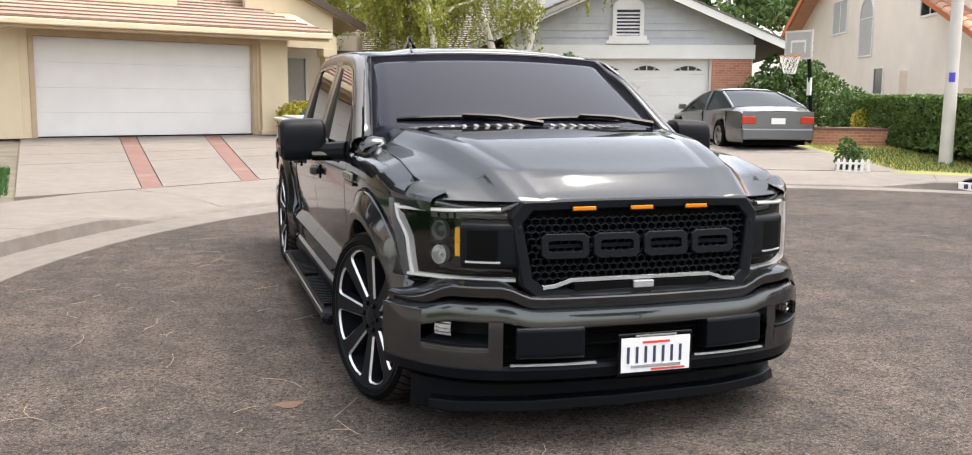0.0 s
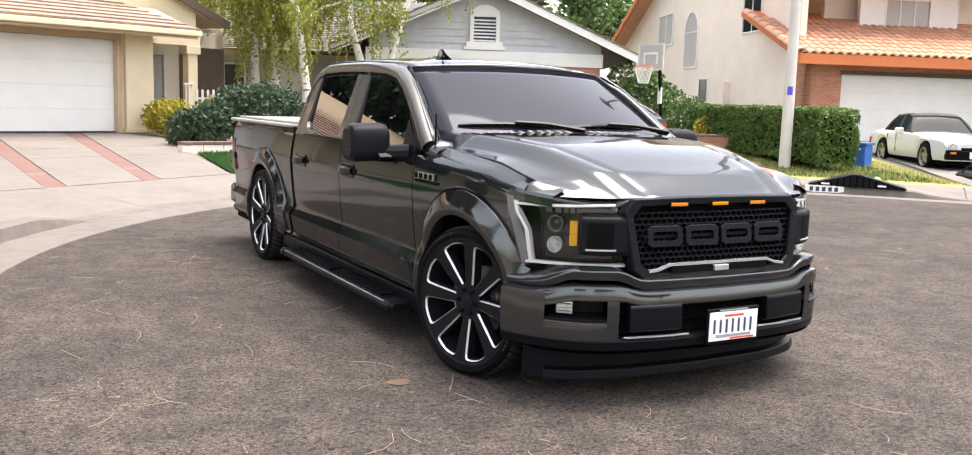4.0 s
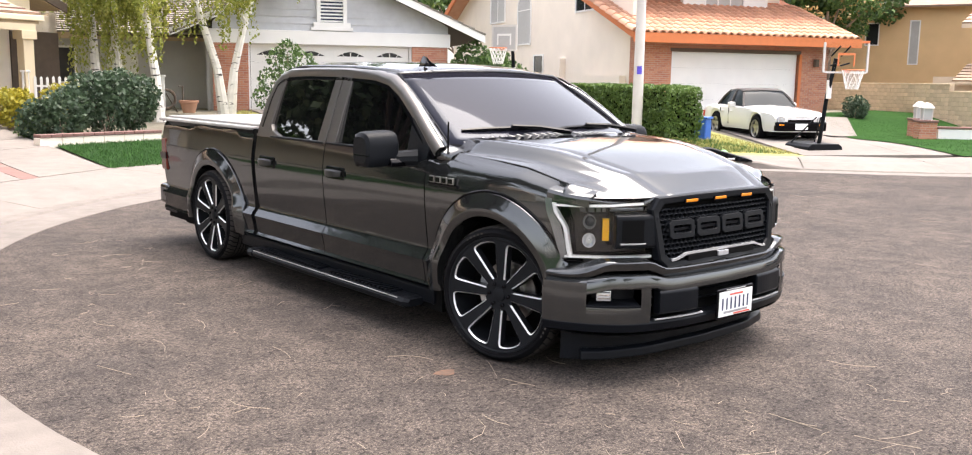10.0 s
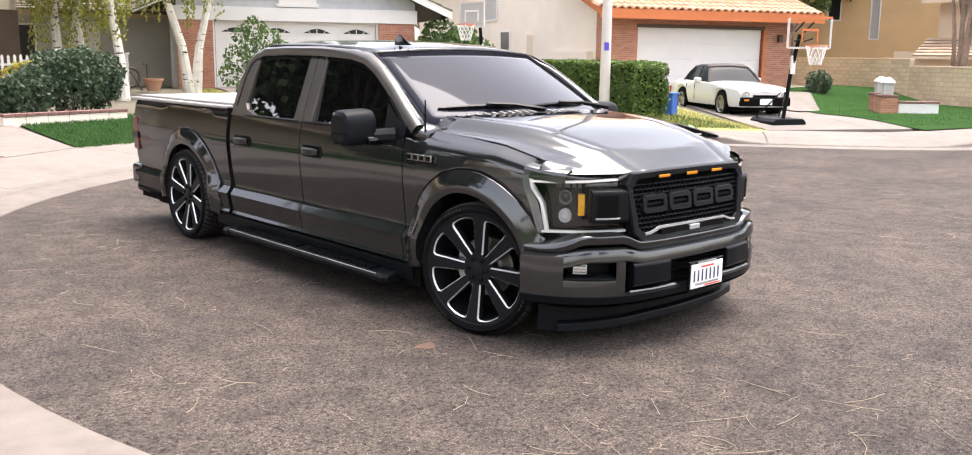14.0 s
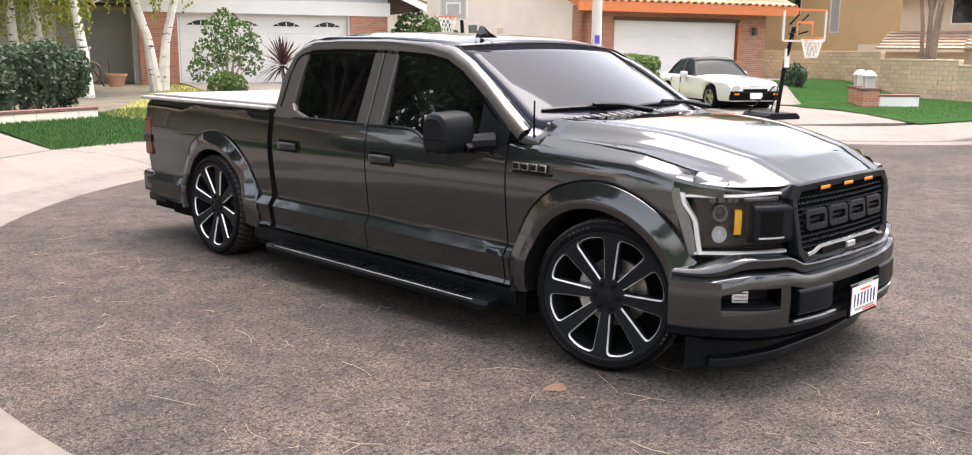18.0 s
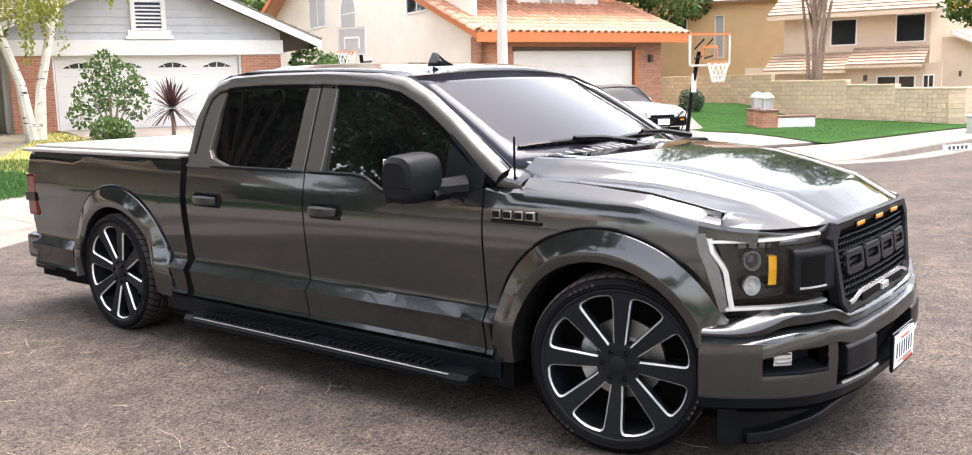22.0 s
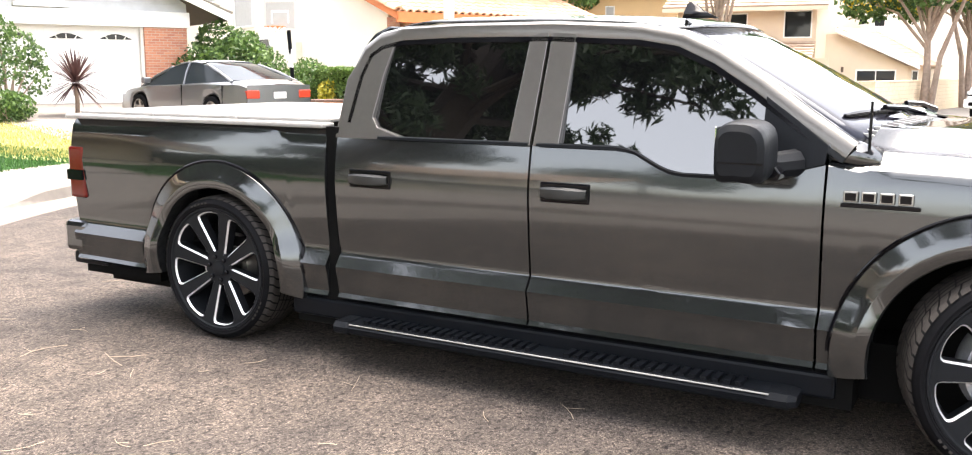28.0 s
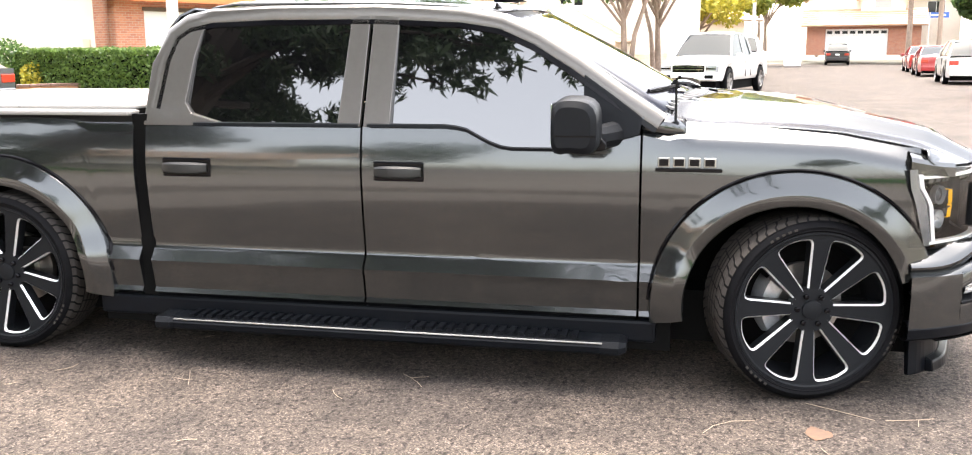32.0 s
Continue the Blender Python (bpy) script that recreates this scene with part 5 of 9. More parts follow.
# bonnet with raised centre
LPY = lambda x: float(np.interp(abs(x), (0, 0.3, 0.5, 0.6, 0.7, 0.8, 0.87, 0.93), (-0.855, -0.845, -0.815, -0.775, -0.72, -0.645, -0.57, -0.47)))
bm = bmesh.new()
rows = []
LIPS = (0, 0.012, 0.03, 0.07, 0.11, 0.145, 0.155, 0.165, 0.18, 0.195, 0.205, 0.215, 0.24, 0.28, 0.34, 0.42, 0.5, 0.6, 0.7, 0.8, 0.9, 1.0)
for f in LIPS:
    w_in = lerp(0.50, 0.74, f)
    ymid = lerp(-0.84, 0.37, f)
    w_edge = lerp(0.853, 0.925, clamp((-0.40 - lerp(-0.54, 0.37, f)) / 0.10))
    half = [0, 0.08, 0.16, 0.24, w_in - 0.17, w_in - 0.125, w_in - 0.105, w_in - 0.095, w_in - 0.06, w_in - 0.008, w_in + 0.006, w_in + 0.035, w_in + 0.068, w_in + 0.082, lerp(w_in + 0.082, w_edge, 0.4), w_edge - 0.03, w_edge - 0.008, w_edge]
    row = []
    for x in [-h for h in reversed(half[1:])] + half:
        yf = LPY(x)
        y = lerp(yf, 0.37, f)
        ax, u = abs(x), x / w_edge
        rise = lerp(0.085, 0.050, clamp((0.4 - y) / 1.2))
        side = clamp((ax - w_in) / 0.075)
        crown = rise * (1 - 0.8 * side - 0.2 * clamp((ax - w_in - 0.075) / max(0.02, w_edge - w_in - 0.075))) + 0.014 * (1 - u * u) - 0.006 * clamp(1 - abs(ax - w_in + 0.10) / 0.02)
        reach = lerp(lerp(0.20, 0.26, clamp((ax - 0.24) / 0.08)), 0.09, sstep(0.70, 0.86, ax))
        lip = -0.058 * clamp(1 - (y - yf) / reach) * lerp(1.0, 0.92, sstep(0.55, 0.9, ax))
        bow = 0.24 * u * u * sstep(0.0, 0.37, y)
        row.append((x, y + bow, hood_edge_z(y) + crown + lip - 0.012 * clamp(1 - f / 0.012)))
    rows.append(row)
grid(bm, rows)
part("bonnet", bm, M["paint"], T, smooth=True, solid=0.006)
for s in (-1, 1):
    bm = bmesh.new()
    grid(bm, [[(s * 0.78, y, z + 0.030), (s * (e - 0.05), y, z + 0.018), (s * (e - 0.012), y, z + 0.004), (s * e, y, z - 0.012), (s * e, y, z - 0.05)] for y, e, z in ((-0.36, 0.948, 1.018), (-0.42, 0.942, 1.008), (-0.48, 0.926, 0.998), (-0.54, 0.902, 0.990), (-0.60, 0.868, 0.984))])
    part("fender_tip", bm, M["paint"], T, smooth=True)
# cowl with slots, wipers and washer aerial
bm = bmesh.new()
grid(bm, [[(u * 0.80, 0.40 + 0.20 * u * u + dy, z + 0.0) for u in (k / 8 - 1 for k in range(17))] for dy, z in ((-0.05, 1.222), (0.05, 1.240), (0.15, 1.246))])
for v in bm.verts:
    v.co.z -= 0.07 * abs(v.co.x / 0.80) ** 3
part("cowl", bm, M["satin"], T, smooth=True, solid=0.01)
for k in range(26):
    u = -0.86 + 1.72 * k / 25
    if abs(u) < 0.06:
        continue
    bm = bmesh.new()
    box(bm, -0.010, 0.010, -0.035, 0.035, -0.006, 0.006, pose(u * 0.86, 0.45 + 0.2 * u * u, 1.246 - 0.07 * abs(u) ** 3, 8, 0, 20 * u))
    part("cowl_louvre", bm, M["cover"], T)
for x0, x1 in ((-0.70, -0.02), (-0.02, 0.62)):
    bm = bmesh.new()
    pts = []
    for k in range(9):
        x = lerp(x0, x1, k / 8)
        u = x / 0.86
        pts.append((x, 0.555 + 0.2 * u * u, 1.272 + 0.012 * math.sin(math.pi * k / 8)))
    tube(bm, pts, [0.008] + [0.013] * 7 + [0.006], 6)
    xm = lerp(x0, x1, 0.48)
    tube(bm, [(xm, 0.545 + 0.27 * xm * xm, 1.298), (lerp(x0, x1, 0.75), 0.50 + 0.2 * xm * xm, 1.290), (lerp(x0, x1, 1.0) + 0.06, 0.47, 1.256)], [0.012, 0.014, 0.018], 6)
    part("wiper", bm, M["gloss_black"], T, smooth=True)
bm = bmesh.new()
tube(bm, [(-0.90, 0.56, 1.12), (-0.90, 0.56, 1.15), (-0.90, 0.565, 1.16), (-0.90, 0.565, 1.335)], [0.014, 0.010, 0.006, 0.005], 8)
part("aerial", bm, M["gloss_black"], T, smooth=True)
# roof fin
bm = bmesh.new()
grid(bm, [[(-0.48 + w, 1.33 + y, 1.672 + z) for w, y, z in ((-0.022, -0.06, 0), (-0.014, 0.0, 0.03), (-0.004, 0.045, 0.068), (0.004, 0.045, 0.068), (0.014, 0.0, 0.03), (0.022, -0.06, 0))], [(-0.48 + w, 1.33 + y, 1.672 + z) for w, y, z in ((-0.022, 0.09, 0), (-0.014, 0.085, 0.03), (-0.004, 0.07, 0.07), (0.004, 0.07, 0.07), (0.014, 0.085, 0.03), (0.022, 0.09, 0))]])
part("roof_fin", bm, M["gloss_black"], T, smooth=True, solid=0.004)

# door mirrors: cap, housing, arm
for s in (-1, 1):
    mir = part("mirror_arm", (lambda b: (tube(b, [(s * 0.94, 0.82, 1.10), (s * 1.03, 0.88, 1.095), (s * 1.12, 0.94, 1.10)], [0.055, 0.05, 0.055], 10), b)[1])(bmesh.new()), M["plastic"], T, smooth=True)
    bm = bmesh.new()
    rows = []
    for v in range(15):
        t = v / 14
        x = lerp(1.045, 1.285, t)
        e = math.sqrt(max(0.0, 1 - (abs(2 * t - 1)) ** 6))
        row = []
        for k in range(28):
            a = 2 * math.pi * k / 28
            cy, cz = math.cos(a), math.sin(a)
            q = (abs(cy) ** 3.4 + abs(cz) ** (3.0 if cz > 0 else 6.0)) ** (-1 / 3.4)
            row.append((s * x, 0.965 + (0.062 + 0.05 * (1 if cy < 0 else 0.3)) * q * cy * (0.75 + 0.25 * e), 1.165 + 0.108 * q * cz * (0.72 + 0.28 * e) - 0.01 * t))
        rows.append(row)
    vs = grid(bm, rows, True)
    bm.faces.new(vs[0])
    bm.faces.new(vs[-1])
    housing = part("mirror_housing", bm, M["plastic"], T, smooth=True)
    bm = bmesh.new()
    vs = grid(bm, [[(s * x, y, z) for y, z in ((0.84, 1.05), (0.83, 1.075), (0.85, 1.10), (0.98, 1.10), (0.99, 1.07), (0.97, 1.045))] for x in (0.955, 1.05, 1.13)], True)
    bm.faces.new(vs[0])
    bm.faces.new(vs[-1])
    part("mirror_foot", bm, M["gloss_black"], housing, bevel=0.006)
    bm = bmesh.new()
    box(bm, s * 1.165 - 0.095, s * 1.165 + 0.095, 1.034, 1.040, 1.085, 1.245)
    part("mirror_glass", bm, M["chrome"], housing, bevel=0.003)
    boxes("mirror_seam", M["gloss_black"], housing, (s * 1.165 - 0.122, s * 1.165 + 0.122, 0.862, 1.02, 1.118, 1.124))

# handles in their cups
for s in (-1, 1):
    for y0, y1 in ((1.64, 1.87), (2.66, 2.90)):
        h = part("door_handle", (lambda b: (box(b, s * 0.978 - 0.008, s * 0.978 + 0.008, y0, y1, 0.885, 0.972), b)[1])(bmesh.new()), M["gloss_black"], T, bevel=0.007)
        bm = bmesh.new()
        rows = []
        for k in range(7):
            t = k / 6
            y = lerp(y0 + 0.008, y1 - 0.008, t)
            o = 0.020 + 0.026 * math.sin(math.pi * t) ** 0.5
            h_ = 0.75 + 0.25 * math.sin(math.pi * t) ** 0.4
            rows.append([(s * (0.983 + o * f), y, 0.928 + dz * h_) for f, dz in ((0.2, -0.022), (0.80, -0.026), (0.97, -0.020), (1, -0.002), (0.93, 0.018), (0.70, 0.027), (0.2, 0.026))])
        grid(bm, rows, True)
        part("grip", bm, M["handle"], h, smooth=True)

# tonneau cover and bed
boxes("bed_cover", M["cover"], T, (-0.90, 0.90, 3.07, 3.70, 1.185, 1.208), (-0.90, 0.90, 3.705, 4.33, 1.185, 1.208), (-0.90, 0.90, 4.335, 4.95, 1.185, 1.208), bevel=0.008, label="glossy folding bed cover")
for s in (-1, 1):
    boxes("bed_rail", M["cover"], T, (s * 0.93 - 0.05, s * 0.93 + 0.05, 3.06, 4.99, 1.162, 1.188), bevel=0.01)
boxes("bed_floor", M["darkvoid"], T, (-0.9, 0.9, 3.07, 4.95, 0.5, 0.55))
boxes("bed_front", M["darkvoid"], T, (-0.9, 0.9, 3.065, 3.10, 0.35, 1.19))
boxes("tailgate", M["paint"], T, (-0.80, 0.80, 4.93, 5.0, 0.55, 1.19), bevel=0.02)
for s in (-1, 1):
    lamp = boxes("tail_lamp", M["redlens"], T, (s * 0.885 - 0.078, s * 0.885 + 0.078, 4.87, 5.012, 0.69, 1.0), bevel=0.02, label="dark red tail lamp")
    boxes("lamp_band", M["gloss_black"], lamp, (s * 0.885 - 0.085, s * 0.885 + 0.085, 4.88, 5.015, 0.80, 0.86))
boxes("rear_bumper", M["paint"], T, (-0.96, 0.96, 4.90, 5.10, 0.36, 0.55), bevel=0.035)
boxes("bumper_step", M["plastic"], T, (-0.93, 0.93, 4.75, 5.06, 0.28, 0.36), bevel=0.02)

# fuel-side and wing badges, drawn as plain shapes
for s in (-1, 1):
    bg = boxes("wing_badge", M["gloss_black"], T, (s * 0.985 - 0.006, s * 0.985 + 0.006, 0.37, 0.64, 0.952, 0.968), bevel=0.003, label="black plate with raised bars")
    for k in range(4):
        y = 0.395 + 0.062 * k
        bm = bmesh.new()
        box(bm, s * 0.988 - 0.007, s * 0.988 + 0.007, y, y + 0.05, 0.972, 1.012)
        part("raised_bar", bm, M["steel"], bg, "silver-edged raised bar", bevel=0.004)
        bm = bmesh.new()
        box(bm, s * 0.992 - 0.0055, s * 0.992 + 0.0055, y + 0.006, y + 0.044, 0.978, 1.006)
        part("bar_inlay", bm, M["gloss_black"], bg)

# running boards with ribs
for s in (-1, 1):
    bm = bmesh.new()
    prof = [(0.93, 0.20), (0.95, 0.175), (1.06, 0.170), (1.085, 0.185), (1.09, 0.21), (1.07, 0.232), (0.95, 0.235)]
    grid(bm, [[(s * x, y, z) for x, z in prof + prof[:1]] for y in (0.84, 2.84)])
    rb = part("running_board", bm, M["satin"], T, "black ribbed running board")
    for y0, y1 in ((0.74, 0.85), (2.83, 2.93)):
        bm = bmesh.new()
        vs = grid(bm, [[(s * (1.0 + (x - 1.0) * k), y, 0.205 + (z - 0.205) * k) for x, z in prof] for y, k in ((y0, 0.75), (y0 + 0.03, 1.06), (y1 - 0.03, 1.06), (y1, 1.06 if y0 > 2 else 1.06))], True)
        bm.faces.new(vs[0])
        bm.faces.new(vs[-1])
        part("end_cap", bm, M["plastic"], rb)
    for k in range(40):
        y = 0.95 + 0.046 * k
        if 1.72 < y < 1.84:
            continue
        bm = bmesh.new()
        box(bm, s * 1.015 - 0.045, s * 1.015 + 0.045, y, y + 0.026, 0.230, 0.249)
        part("tread_rib", bm, M["satin"], rb)
    bm = bmesh.new()
    tube(bm, [(s * 1.083, 0.84, 0.226), (s * 1.083, 2.84, 0.226)], 0.004, 6)
    part("edge_bead", bm, M["cover"], rb, "pale worn edge bead", smooth=True)
    for y in (1.0, 1.85, 2.7):
        boxes("bracket", M["plastic"], rb, (s * 0.88 - 0.07, s * 0.88 + 0.07, y, y + 0.06, 0.19, 0.24))
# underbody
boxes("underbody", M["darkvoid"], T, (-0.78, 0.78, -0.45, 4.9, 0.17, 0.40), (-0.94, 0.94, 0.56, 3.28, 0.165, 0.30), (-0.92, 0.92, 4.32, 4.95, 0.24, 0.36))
for s in (-1, 1):
    bm = bmesh.new()
    grid(bm, [[(s * 0.925, 0.52, 1.095), (s * 0.90, 0.52, 1.130), (s * 0.84, 0.52, 1.150), (s * 0.76, 0.52, 1.165)], [(s * 0.935, 0.60, 1.105), (s * 0.915, 0.60, 1.150), (s * 0.87, 0.60, 1.178), (s * 0.78, 0.60, 1.190)], [(s * 0.94, 0.70, 1.12), (s * 0.935, 0.70, 1.175), (s * 0.88, 0.70, 1.215), (s * 0.80, 0.70, 1.22)]])
    part("cowl_corner", bm, M["paint"], T, smooth=True, solid=0.006)


# ---- wheels ----
def window_side(rim, w_in, w_out, cut):
    """Half the outline of a wheel's opening, from its inner middle to its outer middle."""
    a, b, top = Vector((w_in, 0.088)), Vector((w_out, rim - 0.036)), rim - 0.024
    d = (b - a).normalized()
    pts = [Vector((0, 0.083)), Vector((w_in * 0.55, 0.084))]
    for k in range(4):
        t = k / 3
        p, q = Vector((w_in * 0.6, 0.084)), a + d * 0.014
        pts.append((1 - t) ** 2 * p + 2 * t * (1 - t) * a + t * t * q)
    pts += [a + (b - a) * 0.35, a + (b - a) * 0.65]
    p, q = b - d * cut, Vector((w_out - cut * 0.95, rim - 0.036 + 0.0035))
    for k in range(5):
        t = k / 4
        pts.append((1 - t) ** 2 * p + 2 * t * (1 - t) * b + t * t * q)
    pts += [Vector((w_out * 0.35, top - 0.002)), Vector((0, top))]
    return pts


def wheel(name, at, parent, spokes=8, rim=0.328, tyre=0.388, width=0.29, fancy=True, rim_mat=None, hub_mat=None):
    """Tyre, rim and spokes; the face looks along -x."""
    w = new(name)
    w.matrix_basis = at
    w.parent = parent
    wd = width / 2
    n = 72 if fancy else 28
    sw = tyre - rim
    prof = [(-wd + 0.02, rim - 0.004), (-wd + 0.006, rim + 0.006), (-wd + 0.001, rim + 0.012), (-wd + 0.002, rim + 0.016), (-wd - 0.002, rim + 0.45 * sw), (-wd + 0.006, tyre - 0.020), (-wd + 0.018, tyre - 0.009), (-wd + 0.04, tyre - 0.002), (wd - 0.04, tyre - 0.002), (wd - 0.018, tyre - 0.009), (wd - 0.006, tyre - 0.020), (wd, rim + 0.4 * sw), (wd - 0.02, rim - 0.004)]
    bm = bmesh.new()
    grid(bm, [[(x, r * math.cos(a), r * math.sin(a)) for x, r in prof] for a in (2 * math.pi * k / n for k in range(n + 1))])
    bmesh.ops.remove_doubles(bm, verts=bm.verts, dist=1e-5)
    ty = part("tyre", bm, M["rubber"], w, smooth=True)
    if fancy:
        bm = bmesh.new()
        for k in range(54):
            a = 2 * math.pi * k / 54
            for sgn, x0, x1 in ((1, -wd + 0.012, -0.052), (-1, 0.052, wd - 0.012)):
                pts = []
                seq = ((x0, 0.0, -0.007), (x0 + 0.022, 0.012, 0.001), ((x0 + x1) / 2, 0.05, 0.003), (x1, 0.085, 0.003)) if sgn > 0 else ((x0, 0.0, 0.003), ((x0 + x1) / 2, 0.04, 0.003), (x1 - 0.022, 0.07, 0.001), (x1, 0.08, -0.007))
                for x, da, dr in seq:
                    pts.append([(x, (tyre + dr) * math.cos(a + sgn * da + e), (tyre + dr) * math.sin(a + sgn * da + e)) for e in (0, 0.092)])
                grid(bm, pts)
        for x0, x1 in ((-0.044, -0.018), (-0.010, 0.010), (0.018, 0.044)):
            for k in range(36):
                a = 2 * math.pi * k / 36
                grid(bm, [[(x, (tyre + 0.003) * math.cos(a + e + 0.6 * x), (tyre + 0.003) * math.sin(a + e + 0.6 * x)) for x in (x0, x1)] for e in (0, 0.08, 0.157)])
        part("tread", bm, M["tread"], ty)
        # raised blocks of moulded writing on the sidewall, as plain bars
        for c in (0.9, 3.3, 5.2):
            for k in range(5):
                a = c + 0.075 * k
                bm = bmesh.new()
                grid(bm, [[(-wd - 0.0035, r * math.cos(a + e), r * math.sin(a + e)) for r in (rim + 0.024, rim + 0.034)] for e in (0, 0.04)])
                part("sidewall_bar", bm, M["tread"], ty)
    rp = [(-wd + 0.03, rim), (-wd + 0.012, rim + 0.006), (-wd + 0.004, rim + 0.004), (-wd + 0.004, rim - 0.004), (-wd + 0.011, rim - 0.010), (-wd + 0.012, rim - 0.018), (-wd + 0.06, rim - 0.026), (wd - 0.05, rim - 0.045), (wd, rim - 0.01)]
    bm = bmesh.new()
    grid(bm, [[(x, r * math.cos(a), r * math.sin(a)) for x, r in rp] for a in (2 * math.pi * k / n for k in range(n + 1))])
    part("rim", bm, rim_mat or M["wheelface"], w, smooth=True)
    gap = math.pi / spokes
    fit_out = (rim - 0.036) * math.tan(gap) - (0.042 if fancy else 0.035) / math.cos(gap)
    side = window_side(rim, 0.0075, fit_out, 0.026)
    ins = []
    for i, p in enumerate(side):
        d = side[min(i + 1, len(side) - 1)] - side[max(i - 1, 0)]
        ins.append(p + Vector((d.y, -d.x)).normalized() * 0.0062)
    ins[0].x = ins[-1].x = 0.0
    face = lambda r: -wd + lerp(0.036, 0.012, clamp((r - 0.08) / 0.22))
    polar = lambda p: (gap - math.atan2(p.x, p.y), p.length)
    for k in range(spokes):
        a0 = 2 * math.pi * k / spokes
        spot = lambda x, an, r: (x, r * math.sin(an + a0), r * math.cos(an + a0))
        bm = bmesh.new()
        rows = []
        for p, q in zip(side, ins):
            (an, r), (am, rm) = polar(p), polar(q)
            row = [spot(face(r) + 0.06, -an, r), spot(face(r) + 0.0085, -an, r)]
            row += [spot(face(rm), am * t, rm) for t in (-1, -0.6, -0.2, 0.2, 0.6, 1)]
            row += [spot(face(r) + 0.0085, an, r), spot(face(r) + 0.06, an, r)]
            rows.append(row)
        r = rim - 0.012
        rows.append([spot(-wd + 0.0115, t * gap, r) for t in (-1, -1, -1, -0.6, -0.2, 0.2, 0.6, 1, 1, 1)])
        grid(bm, rows)
        sp = part("spoke", bm, hub_mat or M["wheelface"], w)
        if fancy:
            bm = bmesh.new()
            for sg in (-1, 1):
                line = []
                for p, q in zip(side, ins):
                    (an, r), (am, rm) = polar(p), polar(q)
                    line.append([spot(face(r) + 0.0085, sg * (an + 0.002), r), spot(face(rm) - 0.0008, sg * am, rm)])
                grid(bm, line)
            part("milled_edge", bm, M["milled"], sp)
    bm = bmesh.new()
    hp = [(0.028, 0.0), (0.028, 0.036), (0.030, 0.040), (0.036, 0.042), (0.036, 0.094), (0.07, 0.096)]
    grid(bm, [[(-wd + x - 0.0012, r * math.cos(a), r * math.sin(a)) for x, r in hp] for a in (2 * math.pi * k / 32 for k in range(33))])
    part("hub", bm, hub_mat or M["wheelface"], w, smooth=True)
    if fancy:
        for k in range(6):
            a = 2 * math.pi * k / 6
            bm = bmesh.new()
            tube(bm, [(-wd + 0.04, 0.064 * math.cos(a), 0.064 * math.sin(a)), (-wd + 0.022, 0.064 * math.cos(a), 0.064 * math.sin(a)), (-wd + 0.019, 0.064 * math.cos(a), 0.064 * math.sin(a))], (0.0115, 0.0115, 0.007), 6)
            part("lug_nut", bm, M["gloss_black"], w)
        bm = bmesh.new()
        grid(bm, [[(0.0 + x, r * math.cos(a), r * math.sin(a)) for x, r in ((-0.03, 0.06), (-0.03, 0.095), (0, 0.1), (0, 0.175), (0.03, 0.175))] for a in (2 * math.pi * k / 40 for k in range(41))])
        part("brake_disc", bm, M["steel"], w, smooth=True)
        bm = bmesh.new()
        grid(bm, [[(x, r * math.cos(a), r * math.sin(a)) for x, r in ((0.0, 0.115), (-0.035, 0.12), (-0.035, 0.185), (0.0, 0.20), (0.06, 0.20))] for a in (radians(-40 + 6 * k) for k in range(13))])
        part("brake_caliper", bm, M["lens"], w, smooth=True)
    bm = bmesh.new()
    grid(bm, [[(0.06, r * math.cos(a), r * math.sin(a)) for r in (0.0, rim - 0.04)] for a in (2 * math.pi * k / 24 for k in range(25))])
    part("inner_face", bm, M["darkvoid"], w)
    return w


STEER = 16
for s in (-1, 1):
    flip = 0 if s < 0 else 180
    wheel("wheel", pose(s * 0.865, 0.02, 0.388, 0, 0, flip + STEER) @ pose(0, 0, 0, 4), T)
    wheel("wheel", pose(s * 0.875, RAX, 0.388, 0, 0, flip) @ pose(0, 0, 0, 14), T)


# ---- the truck's nose ----
def plan_curve(pairs):
    """Smooth plan line from the middle (u = 0) to the corner (u = 1)."""
    u, x, y = (np.array(c, float) for c in zip(*pairs))
    f = np.linspace(0, 1, 201)
    xs, ys = np.interp(f, u, x), np.interp(f, u, y)
    k = np.ones(21) / 21
    xs = np.convolve(np.pad(xs, 10, mode="reflect", reflect_type="odd"), k, "valid")
    pad = np.concatenate([ys[10:0:-1], ys, 2 * ys[-1] - ys[-2:-12:-1]])
    ys = np.convolve(pad, k, "valid")

    def at(v, off=0.0):
        a = abs(v)
        x0, y0 = float(np.interp(a, f, xs)), float(np.interp(a, f, ys))
        x1, y1 = float(np.interp(min(1, a + 0.01), f, xs)), float(np.interp(min(1, a + 0.01), f, ys))
        xm, ym = float(np.interp(max(0, a - 0.01), f, xs)), float(np.interp(max(0, a - 0.01), f, ys))
        d = Vector((x1 - xm, y1 - ym)).normalized()
        n = Vector((d.y, -d.x))
        s = -1 if v < 0 else 1
        return s * (x0 + n.x * off), y0 + n.y * off
    at.u_of = lambda x: float(np.interp(abs(x), xs, f)) * (-1 if x < 0 else 1)
    return at


